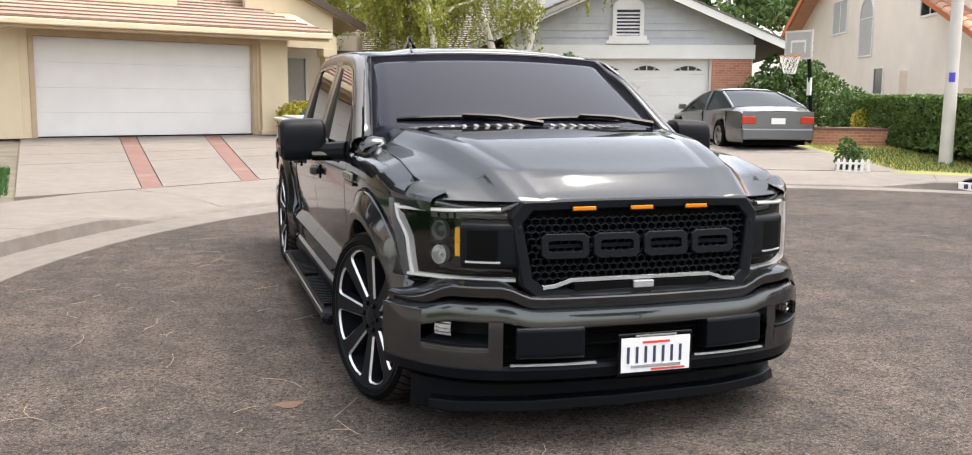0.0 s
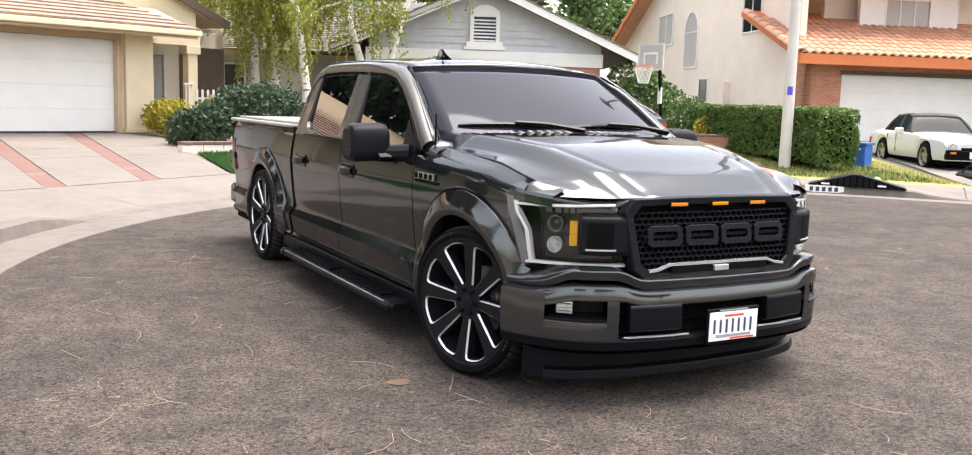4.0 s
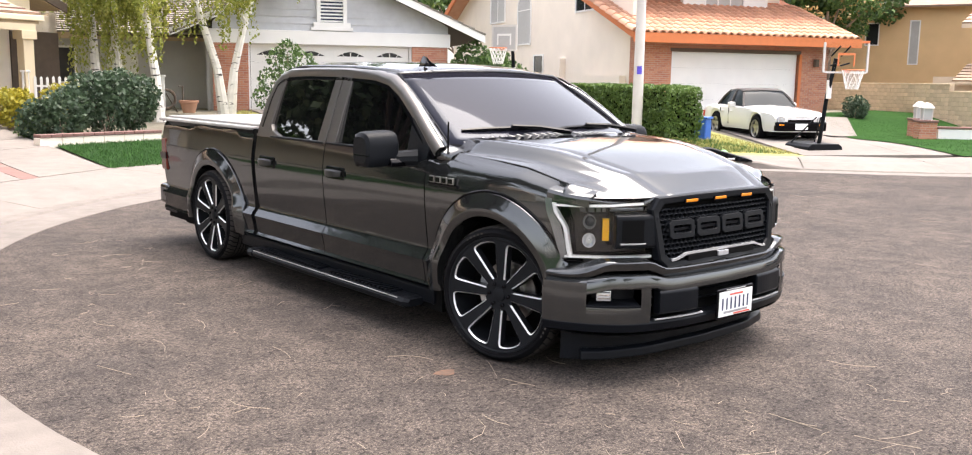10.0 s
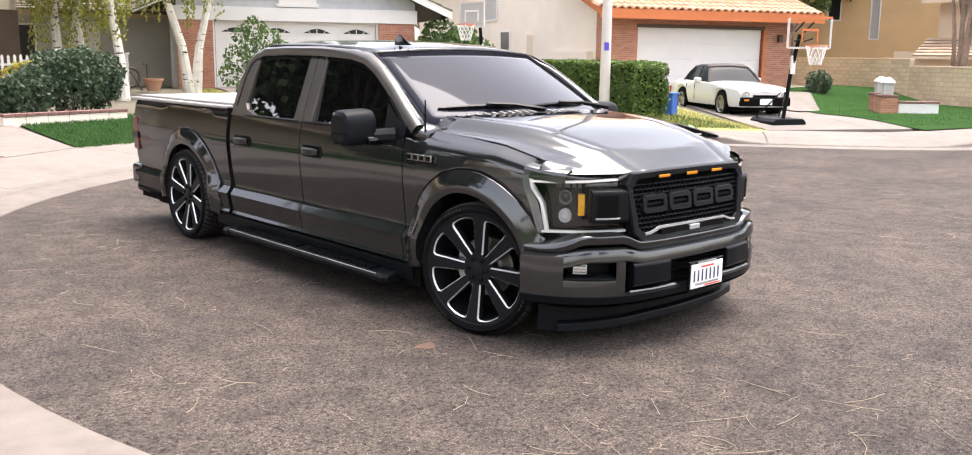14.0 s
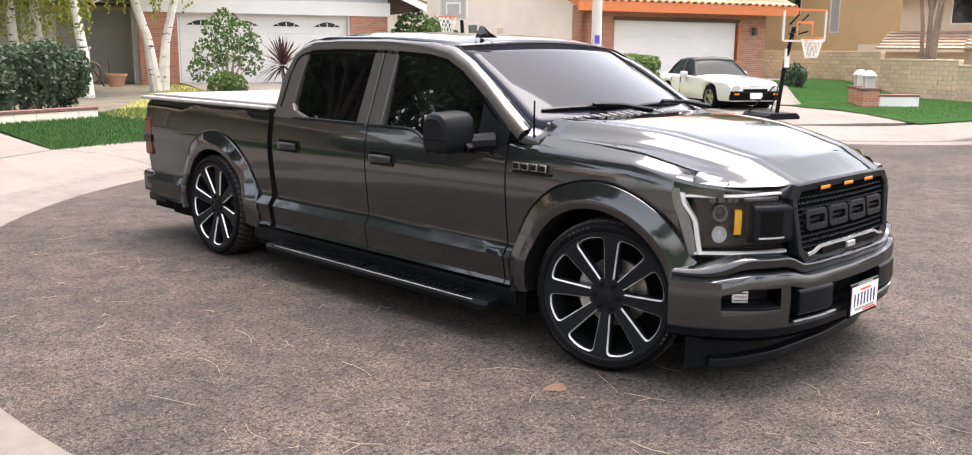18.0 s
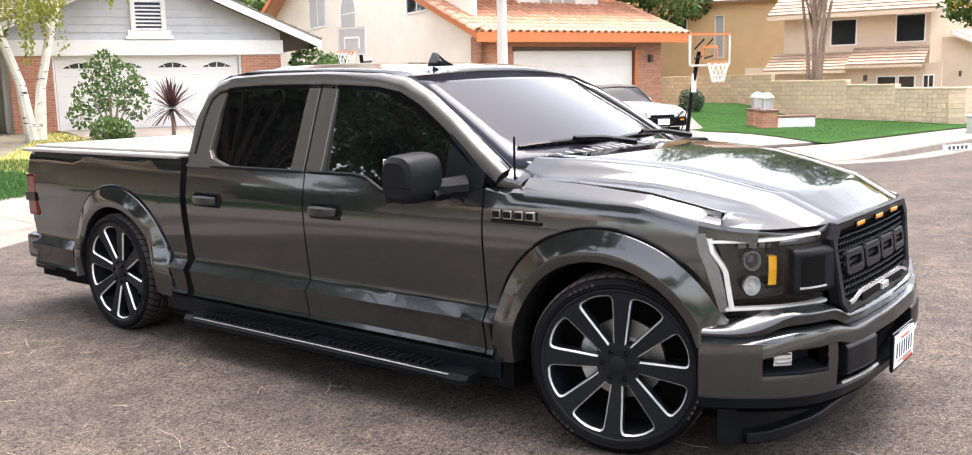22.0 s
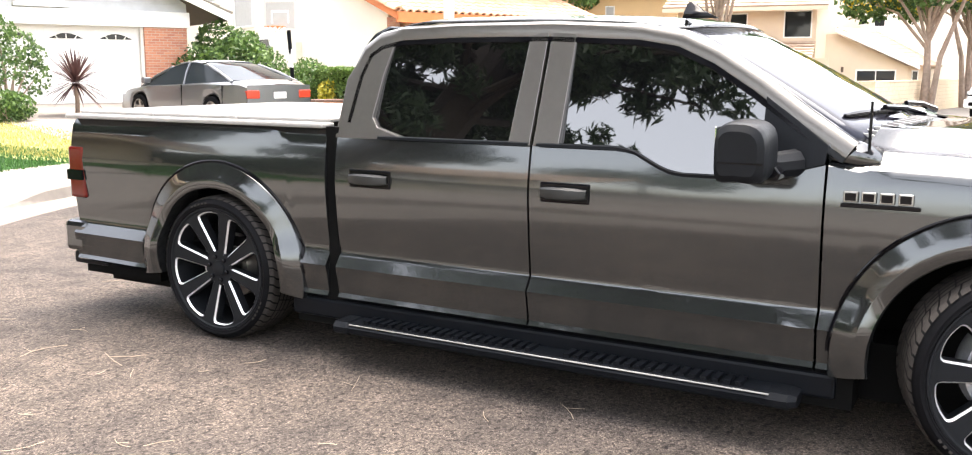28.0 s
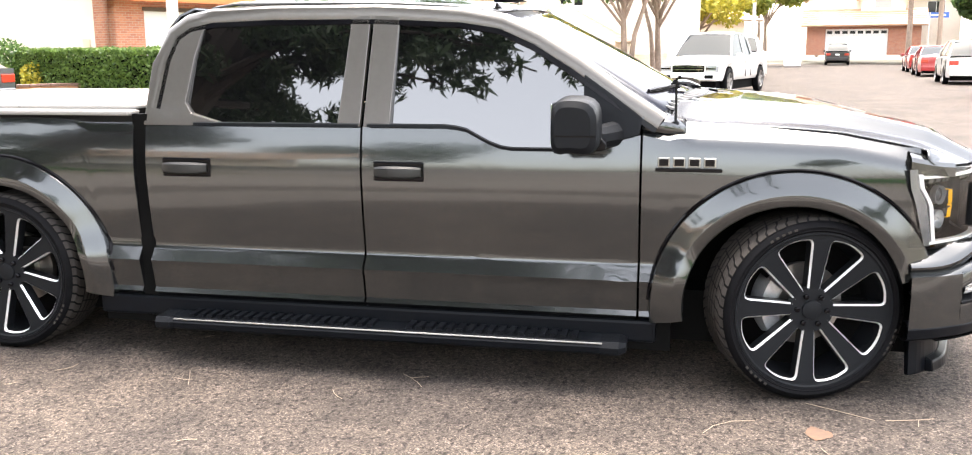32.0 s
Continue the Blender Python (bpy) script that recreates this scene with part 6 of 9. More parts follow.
BP = plan_curve([(0, 0, -0.935), (0.35, 0.36, -0.92), (0.55, 0.57, -0.885), (0.70, 0.76, -0.80), (0.82, 0.90, -0.66), (0.92, 0.955, -0.52), (1, 0.965, -0.39)])
LP = plan_curve([(0, 0, -0.86), (0.45, 0.45, -0.835), (0.60, 0.60, -0.79), (0.75, 0.80, -0.67), (0.88, 0.925, -0.50), (1, 0.965, -0.33)])


def nose_band(name, profile, u0, u1, material, parent=None, n=60, dz=lambda x: 0.0, curve=None, smooth=True, label="", bevel=0.0, closed=False):
    curve = curve or BP
    bm = bmesh.new()
    rows = []
    for i in range(n + 1):
        u = lerp(u0, u1, i / n)
        row = []
        for off, z in profile:
            x, y = curve(u, off)
            row.append((x, y, z + dz(x)))
        rows.append(row)
    vs = grid(bm, rows, closed)
    if closed:
        bm.faces.new(vs[0])
        bm.faces.new(vs[-1])
    return part(name, bm, material, parent or T, label, smooth=smooth, bevel=bevel)


def dip(x):
    a = abs(x)
    return -0.045 * (1 - sstep(0.46, 0.60, a)) - 0.07 * sstep(0.80, 0.97, a)


nose_band("upper_valance", [(-0.10, 0.672), (-0.015, 0.664), (0.006, 0.656), (0.010, 0.650), (-0.002, 0.612), (-0.03, 0.606), (-0.08, 0.604)], -1, 1, M["paint"], dz=dip)
ub = part("bumper", (lambda b: b)(bmesh.new()), M["paint"], T)
prof = [(-0.05, 0.594), (0.010, 0.590), (0.024, 0.584), (0.030, 0.572), (0.032, 0.522), (0.028, 0.517), (-0.05, 0.513)]
nose_band("bumper_top", prof, -1, 1, M["paint"], dz=lambda x: 0.6 * dip(x))
nose_band("bumper_bottom", [(-0.05, 0.345), (0.022, 0.34), (0.030, 0.325), (0.020, 0.285), (-0.03, 0.262), (-0.10, 0.26)], -1, 1, M["satin"])
for s in (-1, 1):
    ua, ub_, uc, ud = BP.u_of(0.585), BP.u_of(0.64), BP.u_of(0.90), 1.0
    side = [(0.030, 0.555), (0.032, 0.46), (0.030, 0.32)]
    cdz = lambda x: 0.0
    nose_band("bumper_cheek", [(0.030, 0.545), (0.034, 0.45), (0.028, 0.33)], s * uc, s * ud, M["paint"], n=14, dz=lambda x: 0.0)
    nose_band("bumper_cheek", [(-0.05, 0.545), (0.028, 0.545), (0.034, 0.45), (0.028, 0.33), (-0.05, 0.33)], s * ua, s * ub_, M["paint"], n=6)
    nose_band("bumper_cheek", [(0.028, 0.425), (0.034, 0.40), (0.028, 0.33)], s * ub_, s * uc, M["paint"], n=14)
    # fog-lamp pocket with its surround and lamp
    nose_band("fog_pocket", [(0.030, 0.553), (-0.10, 0.535), (-0.10, 0.445), (0.030, 0.425)], s * ub_, s * uc, M["plastic"], n=10, smooth=False)
    nose_band("pocket_rim", [(0.028, 0.43), (0.037, 0.427), (0.037, 0.418), (0.028, 0.415)], s * ub_, s * uc, M["satin"], n=10)
    fog = nose_band("fog_lamp", [(-0.03, 0.508), (0.0, 0.503), (0.006, 0.475), (0.0, 0.450), (-0.03, 0.445)], s * BP.u_of(0.805), s * BP.u_of(0.868), M["lens"], n=8, label="clear fog lamp")
    for k in range(3):
        z = 0.460 + 0.016 * k
        nose_band("fog_rib", [(0.004, z), (0.010, z + 0.004), (0.004, z + 0.008)], s * BP.u_of(0.81), s * BP.u_of(0.863), M["chrome"], parent=fog, n=6)
    # blank pads either side of the plate
    nose_band("bumper_pad", [(-0.03, 0.505), (0.030, 0.50), (0.042, 0.488), (0.044, 0.385), (0.034, 0.372), (-0.03, 0.368)], s * BP.u_of(0.27), s * BP.u_of(0.54), M["satin"], n=10, closed=True, bevel=0.006, smooth=False)
    nose_band("trim_line", [(0.028, 0.352), (0.038, 0.350), (0.038, 0.344), (0.028, 0.342)], s * BP.u_of(0.22), s * BP.u_of(0.56), M["lens"], n=10)
bpy.data.objects.remove(ub)
nose_band("lower_intake", [(-0.06, 0.54), (-0.07, 0.44), (-0.06, 0.33)], -BP.u_of(0.60), BP.u_of(0.60), M["darkvoid"], n=20)
for k in range(3):
    z = 0.40 + 0.045 * k
    nose_band("intake_bar", [(-0.05, z), (-0.03, z + 0.006), (-0.05, z + 0.012)], -BP.u_of(0.58), BP.u_of(0.58), M["plastic"], n=20)
DP = plan_curve([(0, 0, -0.73), (0.45, 0.45, -0.70), (0.75, 0.74, -0.60), (0.9, 0.86, -0.50), (1, 0.885, -0.43)])
nose_band("air_dam", [(-0.05, 0.30), (0.0, 0.30), (0.012, 0.10), (-0.02, 0.095)], -1, 1, M["satin"], closed=True, smooth=False, bevel=0.004, curve=DP)
nose_band("dam_lip", [(0.008, 0.165), (0.052, 0.150), (0.060, 0.105), (0.010, 0.10)], -0.86, 0.86, M["satin"], closed=True, smooth=False, bevel=0.006, curve=DP)
nose_band("bumper_floor", [(0.0, 0.262), (-0.5, 0.27)], -0.9, 0.9, M["darkvoid"], smooth=False)

# number plate: plain bars stand for the characters
pl = boxes("number_plate", M["gloss_black"], T, (-0.145, 0.185, -1.0, -0.985, 0.29, 0.465), bevel=0.006, label="white plate with dark bars in a black frame")
boxes("plate_face", M["plate_white"], pl, (-0.132, 0.172, -1.004, -1.0, 0.308, 0.448))
for k in range(7):
    x = -0.112 + 0.0385 * k
    boxes("character_bar", M["plate_blue"], pl, (x + 0.004, x + 0.015, -1.0065, -1.004, 0.345, 0.412))
boxes("small_bar", M["plate_red"], pl, (-0.04, 0.08, -1.0065, -1.004, 0.424, 0.433))
boxes("small_bar", M["plate_red"], pl, (0.0, 0.15, -1.0065, -1.004, 0.312, 0.320))
boxes("small_bar", M["lens"], pl, (-0.09, 0.13, -1.0065, -1.004, 0.325, 0.337))
boxes("small_bar", M["lens"], pl, (-0.07, 0.11, -1.003, -1.0, 0.452, 0.459))

# grille
GO = [(-0.555, 0.925), (-0.505, 0.985), (-0.2, 0.992), (0.2, 0.992), (0.505, 0.985), (0.555, 0.925), (0.515, 0.655), (0.455, 0.605), (0.15, 0.598), (-0.15, 0.598), (-0.455, 0.605), (-0.515, 0.655)]


def gy(x, z, off=0.0):
    return lerp(-0.90, -0.845, clamp((z - 0.6) / 0.4)) + 0.10 * x * x - off


bm = bmesh.new()
rows = []
for x, z in GO + GO[:1]:
    cx, cz = x * 0.0, 0.795
    row = []
    for kx, kz, off in ((1.0, 1.0, -0.04), (1.0, 1.0, 0.012), (0.985, 0.975, 0.022), (0.915, 0.83, 0.018), (0.905, 0.80, 0.008), (0.90, 0.79, -0.04)):
        px, pz = x * kx, cz + (z - cz) * kz
        row.append((px, gy(px, pz, off), pz))
    rows.append(row)
grid(bm, rows)
gr = part("grille_surround", bm, M["satin"], T, "black trapezoid grille surround")
bm = bmesh.new()
grid(bm, [[(x, gy(x, z, -0.05), z) for x in (-0.5, -0.25, 0, 0.25, 0.5)] for z in (0.62, 0.8, 0.97)])
part("grille_backing", bm, M["darkvoid"], gr)
# honeycomb cells
bm = bmesh.new()
hx = []
for k in range(6):
    a = math.pi / 3 * k + math.pi / 6
    hx.append((math.cos(a), math.sin(a)))
ro, ri = 0.0198, 0.0160
rows = [[(x * ro, 0.012, z * ro * 0.86), (x * ro, -0.008, z * ro * 0.86), (x * ri, -0.010, z * ri * 0.80), (x * ri, 0.012, z * ri * 0.80)] for x, z in hx + hx[:1]]
grid(bm, rows)
cell = bpy.data.meshes.new("hex_cell")
bm.to_mesh(cell)
bm.free()
cell.materials.append(M["satin"])
for r in range(11):
    z = 0.642 + 0.0264 * r
    for c in range(-14, 15):
        x = c * 0.0345 + (0.01725 if r % 2 else 0)
        if abs(x) > lerp(0.455, 0.495, clamp((z - 0.62) / 0.3)):
            continue
        ob = new("hex_cell", cell)
        ob.parent = gr
        ob.location = (x, gy(x, z, -0.012), z)
# raised emblem: four plain blocks in a row
for k in range(4):
    c = -0.33 + 0.22 * k
    bm = bmesh.new()
    o = [(-0.1, 0.035), (-0.08, 0.05), (0.08, 0.05), (0.1, 0.035), (0.1, -0.035), (0.08, -0.05), (-0.08, -0.05), (-0.1, -0.035)]
    rows = []
    for x, z in o + o[:1]:
        row = []
        for kx, kz, off in ((1, 1, -0.005), (1, 1, 0.016), (0.97, 0.94, 0.020), (0.72, 0.46, 0.020), (0.70, 0.42, 0.014), (0.70, 0.42, 0.004)):
            px, pz = c + x * kx, 0.808 + z * kz
            row.append((px, gy(px, pz, off), pz))
        rows.append(row)
    grid(bm, rows)
    part("emblem_block", bm, M["plastic"], gr)
    bm = bmesh.new()
    box(bm, c - 0.12, c + 0.12, gy(c, 0.8, 0.004), gy(c, 0.8, -0.01), 0.80, 0.815)
    part("emblem_bar", bm, M["satin"], gr)
for x in (-0.25, 0, 0.25):
    bm = bmesh.new()
    box(bm, x - 0.05, x + 0.05, -0.006, 0.02, -0.008, 0.008, pose(0, gy(x, 0.957, 0.022), 0.957))
    lamp = part("marker_lamp", bm, M["marker"], gr, "amber marker lamp", bevel=0.003)
    bm = bmesh.new()
    box(bm, x - 0.056, x + 0.056, gy(x, 0.957, 0.0225), gy(x, 0.957, 0.0), 0.944, 0.970)
    part("lamp_frame", bm, M["gloss_black"], lamp)
# bright lip at the grille's foot, with the sensor
bm = bmesh.new()
lip = [(-0.43, 0.645), (-0.38, 0.650), (-0.31, 0.672), (0.31, 0.672), (0.38, 0.650), (0.43, 0.645)]
grid(bm, [[(x, gy(x, z, o), z + d) for o, d in ((0.012, 0.010), (0.026, 0.008), (0.026, -0.004), (0.012, -0.008))] for x, z in lip])
part("grille_lip", bm, M["lens"], gr)
bm = bmesh.new()
box(bm, -0.30, 0.30, gy(0, 0.65, 0.016), gy(0, 0.65, -0.01), 0.632, 0.662)
part("lip_slot", bm, M["darkvoid"], gr)
bm = bmesh.new()
box(bm, -0.045, 0.045, gy(0, 0.65, 0.028), gy(0, 0.65, 0.0), 0.634, 0.664)
part("sensor", bm, M["lens"], gr, bevel=0.004)

# headlamps
for s in (-1, 1):
    def lamp_band(name, profile, x0, x1, material, parent, dz=lambda x: 0.0, n=16, **kw):
        return nose_band(name, profile, s * LP.u_of(x0), s * LP.u_of(x1), material, parent, n=n, curve=LP, dz=dz, **kw)
    hl = nose_band("headlamp", [(-0.004, 0.985), (-0.03, 0.975), (-0.12, 0.95), (-0.125, 0.80), (-0.12, 0.675), (-0.03, 0.652), (-0.004, 0.645)], s * LP.u_of(0.50), s * 0.965, M["lamp_black"], T, n=24, curve=LP, label="headlamp with white light guide and amber reflector behind a clear cover")
    cover = nose_band("clear_cover", [(0.006, 0.975), (0.009, 0.93), (0.010, 0.80), (0.008, 0.70), (0.004, 0.655)], s * LP.u_of(0.52), s * 0.972, M["lampcover"], hl, n=24, curve=LP)
    cover.visible_shadow = False
    top = lambda x: -0.012 * sstep(0.55, 0.9, abs(x))
    lamp_band("light_guide", [(-0.03, 0.960), (0.0, 0.958), (0.003, 0.952), (0.0, 0.947), (-0.03, 0.945)], 0.58, 0.945, M["lightguide"], hl, dz=top)
    lamp_band("light_guide", [(-0.03, 0.678), (0.0, 0.676), (0.003, 0.670), (0.0, 0.664), (-0.03, 0.662)], 0.52, 0.925, M["lightguide"], hl)
    # the upright leg of the guide steps inwards on its way down
    bm = bmesh.new()
    rows = []
    for z, u in ((0.955, 0.945), (0.90, 0.935), (0.845, 0.905), (0.82, 0.895), (0.74, 0.885), (0.668, 0.875)):
        row = []
        for du, off in ((0.007, -0.03), (0.007, 0.0), (0.0, 0.004), (-0.008, 0.0), (-0.008, -0.03)):
            x, y = LP(s * (u + du), off)
            row.append((x, y, z))
        rows.append(row)
    grid(bm, rows)
    part("light_guide", bm, M["lightguide"], hl)
    # outer corner lens over the wing
    bm = bmesh.new()
    rows = []
    for z, u0, u1 in ((0.975, 0.955, 0.985), (0.90, 0.945, 0.975), (0.84, 0.915, 0.955), (0.74, 0.895, 0.93), (0.66, 0.885, 0.91)):
        rows.append([(*LP(s * lerp(u0, u1, k / 3), -0.004), z) for k in range(4)])
    grid(bm, rows)
    part("corner_lens", bm, M["clearcorner"], hl, smooth=True)
    lamp_band("amber_reflector", [(-0.11, 0.868), (-0.078, 0.866), (-0.074, 0.81), (-0.080, 0.805), (-0.074, 0.80), (-0.078, 0.750), (-0.11, 0.748)], 0.754, 0.796, M["amber"], hl, n=5, label="amber side reflector")
    # two round bowls, one over the other, behind the reflector
    for zc, glassy in ((0.852, True), (0.752, False)):
        cx, cy = LP(s * LP.u_of(0.858), -0.085)
        tx, ty = LP(s * LP.u_of(0.858), 0.0)
        ax = Vector((tx - cx, ty - cy, 0)).normalized()
        rt = Vector((-ax.y, ax.x, 0))
        bm = bmesh.new()
        ring = ((0.0, -0.012), (0.020, -0.010), (0.030, 0.004), (0.036, 0.020), (0.040, 0.020), (0.041, -0.015))
        grid(bm, [[Vector((cx, cy, zc)) + ax * d + (rt * math.cos(a) + Vector((0, 0, 1)) * math.sin(a)) * r for r, d in ring] for a in (2 * math.pi * k / 20 for k in range(21))])
        part("reflector_bowl", bm, M["clearcorner" if glassy else "lens"], hl, smooth=True)
        bm = bmesh.new()
        grid(bm, [[Vector((cx, cy, zc)) + ax * d + (rt * math.cos(a) + Vector((0, 0, 1)) * math.sin(a)) * r for r, d in (((0.0, 0.022), (0.016, 0.018), (0.027, 0.008), (0.029, 0.0)) if glassy else ((0.0, 0.016), (0.007, 0.013), (0.009, 0.0)))] for a in (2 * math.pi * k / 16 for k in range(17))])
        part("projector_lens" if glassy else "bulb", bm, M["carlens" if glassy else "lens"], hl, smooth=True)
    for k in range(4):
        x0 = 0.775 + 0.033 * k
        lamp_band("reflector_fin", [(-0.10, 0.945), (-0.085, 0.942), (-0.095, 0.902), (-0.11, 0.900)], x0, x0 + 0.024, M["clearcorner"], hl, n=3)
    lamp_band("lamp_shelf", [(-0.12, 0.806), (-0.06, 0.802), (-0.06, 0.796), (-0.12, 0.792)], 0.80, 0.905, M["gloss_black"], hl, n=5)
    # black block that joins the lamp to the grille
    blk = lamp_band("lamp_bridge", [(-0.05, 0.908), (0.030, 0.900), (0.042, 0.886), (0.042, 0.734), (0.030, 0.720), (-0.05, 0.712)], 0.50, 0.738, M["plastic"], hl, closed=True, smooth=False, bevel=0.008)
    lamp_band("bridge_recess", [(0.0445, 0.872), (0.044, 0.80), (0.0445, 0.752)], 0.585, 0.705, M["darkvoid"], hl, n=4)
    lamp_band("recess_lip", [(0.042, 0.752), (0.049, 0.749), (0.049, 0.744), (0.042, 0.741)], 0.575, 0.712, M["lens"], hl, n=4)
    lamp_band("inner_lens", [(-0.05, 0.940), (-0.045, 0.925), (-0.05, 0.912)], 0.56, 0.76, M["clearcorner"], hl, n=8)


# the nose is drawn in towards its corners and a little shorter than laid out above
def taper_nose(co):
    k = clamp((-0.35 - co.y) / 0.55)
    a = abs(co.x)
    a -= 0.05 * sstep(0.6, 0.95, a) * clamp((-0.36 - co.y) / 0.25)
    return Vector((math.copysign(a, co.x), co.y + 0.105 * k, co.z))


done = set()
for ob in T.children_recursive:
    plain = ob.name.split(".")[0]
    if ob.type != "MESH" or plain in ("fender", "wheel_arch_flare", "flare_seal", "wheel_well", "underbody") or (ob.parent and ob.parent.type == "EMPTY" and ob.parent is not T) or (ob.parent and ob.parent.parent and ob.parent.parent.type == "EMPTY" and ob.parent.parent is not T):
        continue
    if plain == "hex_cell":
        ob.location = taper_nose(Vector(ob.location))
    elif ob.data.name not in done:
        done.add(ob.data.name)
        for v in ob.data.vertices:
            if v.co.y < -0.35:
                v.co = taper_nose(v.co)


# ---- driveways and lawns ----
def driveway(name, quad, us, vs, label, strips=()):
    dw = thing(name, label, "driveway", kind="structure")
    a, b, c, d = [Vector(q) for q in quad]
    f = lambda u, v: lerp(lerp(a, b, v), lerp(d, c, v), u)
    for u0, u1 in zip(us, us[1:]):
        red = (u0, u1) in strips
        for v0, v1 in (zip(vs, vs[1:]) if not red else [(vs[0], vs[-1])]):
            e = 0.0015
            bm = bmesh.new()
            rows = []
            for i in range(7):
                row = []
                for j in range(9):
                    p = f(lerp(u0 + e, u1 - e, i / 6), lerp(v0 + e, v1 - e, j / 8))
                    row.append((p.x, p.y, max(gz(p.x, p.y), 0.128) + (0.018 if red else 0.024)))
                rows.append(row)
            # turned-down edges show the joints
            rows = [[(p[0], p[1], p[2] - 0.05) for p in rows[0]]] + rows + [[(p[0], p[1], p[2] - 0.05) for p in rows[-1]]]
            rows = [[(r[0][0], r[0][1], r[0][2] - 0.05)] + r + [(r[-1][0], r[-1][1], r[-1][2] - 0.05)] for r in rows]
            grid(bm, rows)
            part("brick_strip" if red else "slab", bm, M["redconcrete"] if red else M["concrete"], dw)
    return dw


driveway("driveway", [(-3.75, 8.05), (-4.95, 16.35), (0.45, 18.35), (0.45, 10.9)], [0, 0.33, 0.392, 0.648, 0.71, 1], [0, 0.42, 0.60, 0.80, 1.02], "pale concrete driveway with two red brick strips", strips=((0.33, 0.392), (0.648, 0.71)))
driveway("driveway", [on_circle(86, 2.4), (8.2, 22.1), (12.9, 20.2), on_circle(53, 2.4)], [0, 0.5, 1], [0, 0.3, 0.6, 1], "pale concrete driveway of the grey house")
driveway("driveway", [on_circle(31, 2.4), (19.7, 15.8), (24.7, 13.9), (17.6, 4.3)], [0, 0.5, 1], [0, 0.35, 0.7, 1], "pale concrete driveway with a parked convertible")
patch("lawn", [(-3.85, 7.6), (-4.3, 11.2), (-7.5, 10.6), (-6.2, 6.2)], M["lawn"], "bright green clipped lawn", "lawn")
blades("grass", [(-3.85, 8.2), (-4.3, 11.2), (-7.4, 10.4), (-6.2, 6.6)], M["grass"], 6000, "bright green grass blades", 0.05)
patch("lawn", [(0.5, 10.2), (0.6, 14.2), (4.2, 16.0), (5.0, 11.2)], M["lawn"], "bright green clipped lawn by the planter", "lawn")
blades("grass", [(0.5, 10.9), (0.6, 14.2), (4.2, 16.0), (5.0, 11.9)], M["grass"], 14000, "bright green grass blades", 0.05)
patch("lawn", [(4.2, 11.5), (3.0, 15.0), (7.8, 21.5), (6.2, 12.0)], M["drylawn"], "thin yellowing lawn by the grey house", "lawn", lift=0.016)
blades("grass", [(4.4, 12.0), (3.0, 15.0), (7.8, 21.5), (6.2, 12.4)], M["grassdry"], 9000, "dry grass blades", 0.05)
patch("lawn", [on_circle(54, 2.0), (13.0, 19.5), (18.9, 16.0), on_circle(30, 2.0)], M["drylawn"], "patchy dry lawn in front of the hedge", "lawn", lift=0.014)
blades("grass", [on_circle(54, 2.6), (12.2, 15.5), (16.5, 13.0), on_circle(31, 2.6)], M["grassdry"], 16000, "patchy dry grass blades", 0.05)
blades("grass", [on_circle(54, 2.6), (12.0, 13.5), (14.5, 11.0), on_circle(33, 2.6)], M["grass"], 7000, "green grass tufts in the dry lawn", 0.06)
patch("lawn", [(15.9, 4.7), (23.2, 13.4), (31.5, 15.0), (24.8, 3.2)], M["lawn"], "bright green lawn before the block wall", "lawn", n=16, lift=0.045)
blades("grass", [(16.4, 5.2), (23.0, 12.5), (28.5, 10.5), (24.6, 3.8)], M["grass"], 14000, "bright green grass blades", 0.06)
patch("path", [(19.0, 9.6), (21.6, 13.0), (24.5, 12.2), (21.0, 9.9)], M["concrete"], "pale concrete garden path", "path", lift=0.06)


# unseen pale ground, added where the doors mirror it, to brighten them
patch("path", [(-5.95, -0.6), (-5.95, 5.6), (-20.8, 5.6), (-20.8, -0.6)], M["concrete"], "unseen pale concrete added to brighten the door reflections", "driveway", lift=0.02)
patch("lawn", [(-6.3, -7.0), (-6.3, -0.6), (-17, -0.6), (-17, -7.0)], M["lawn"], "green front lawn behind the pavement", "lawn")


# ---- plants ----
def leaf_mesh(name, spots, size, material, parent=None, hang=0.0, stretch=1.6):
    """Many small leaves, one at each spot."""
    n = len(spots)
    P = np.array(spots)
    rng = np.random.default_rng(len(spots))
    a = rng.normal(size=(n, 3))
    a[:, 2] -= hang
    a /= np.linalg.norm(a, axis=1)[:, None]
    b = np.cross(a, rng.normal(size=(n, 3)))
    b /= np.linalg.norm(b, axis=1)[:, None]
    s = size * rng.uniform(0.6, 1.3, (n, 1))
    q = np.stack([P - a * s * stretch / 2, P + b * s / 2, P + a * s * stretch / 2, P - b * s / 2], 1).reshape(-1, 3)
    me = bpy.data.meshes.new(name)
    me.from_pydata(q.tolist(), [], np.arange(4 * n).reshape(-1, 4).tolist())
    return link(name, me, material, parent)


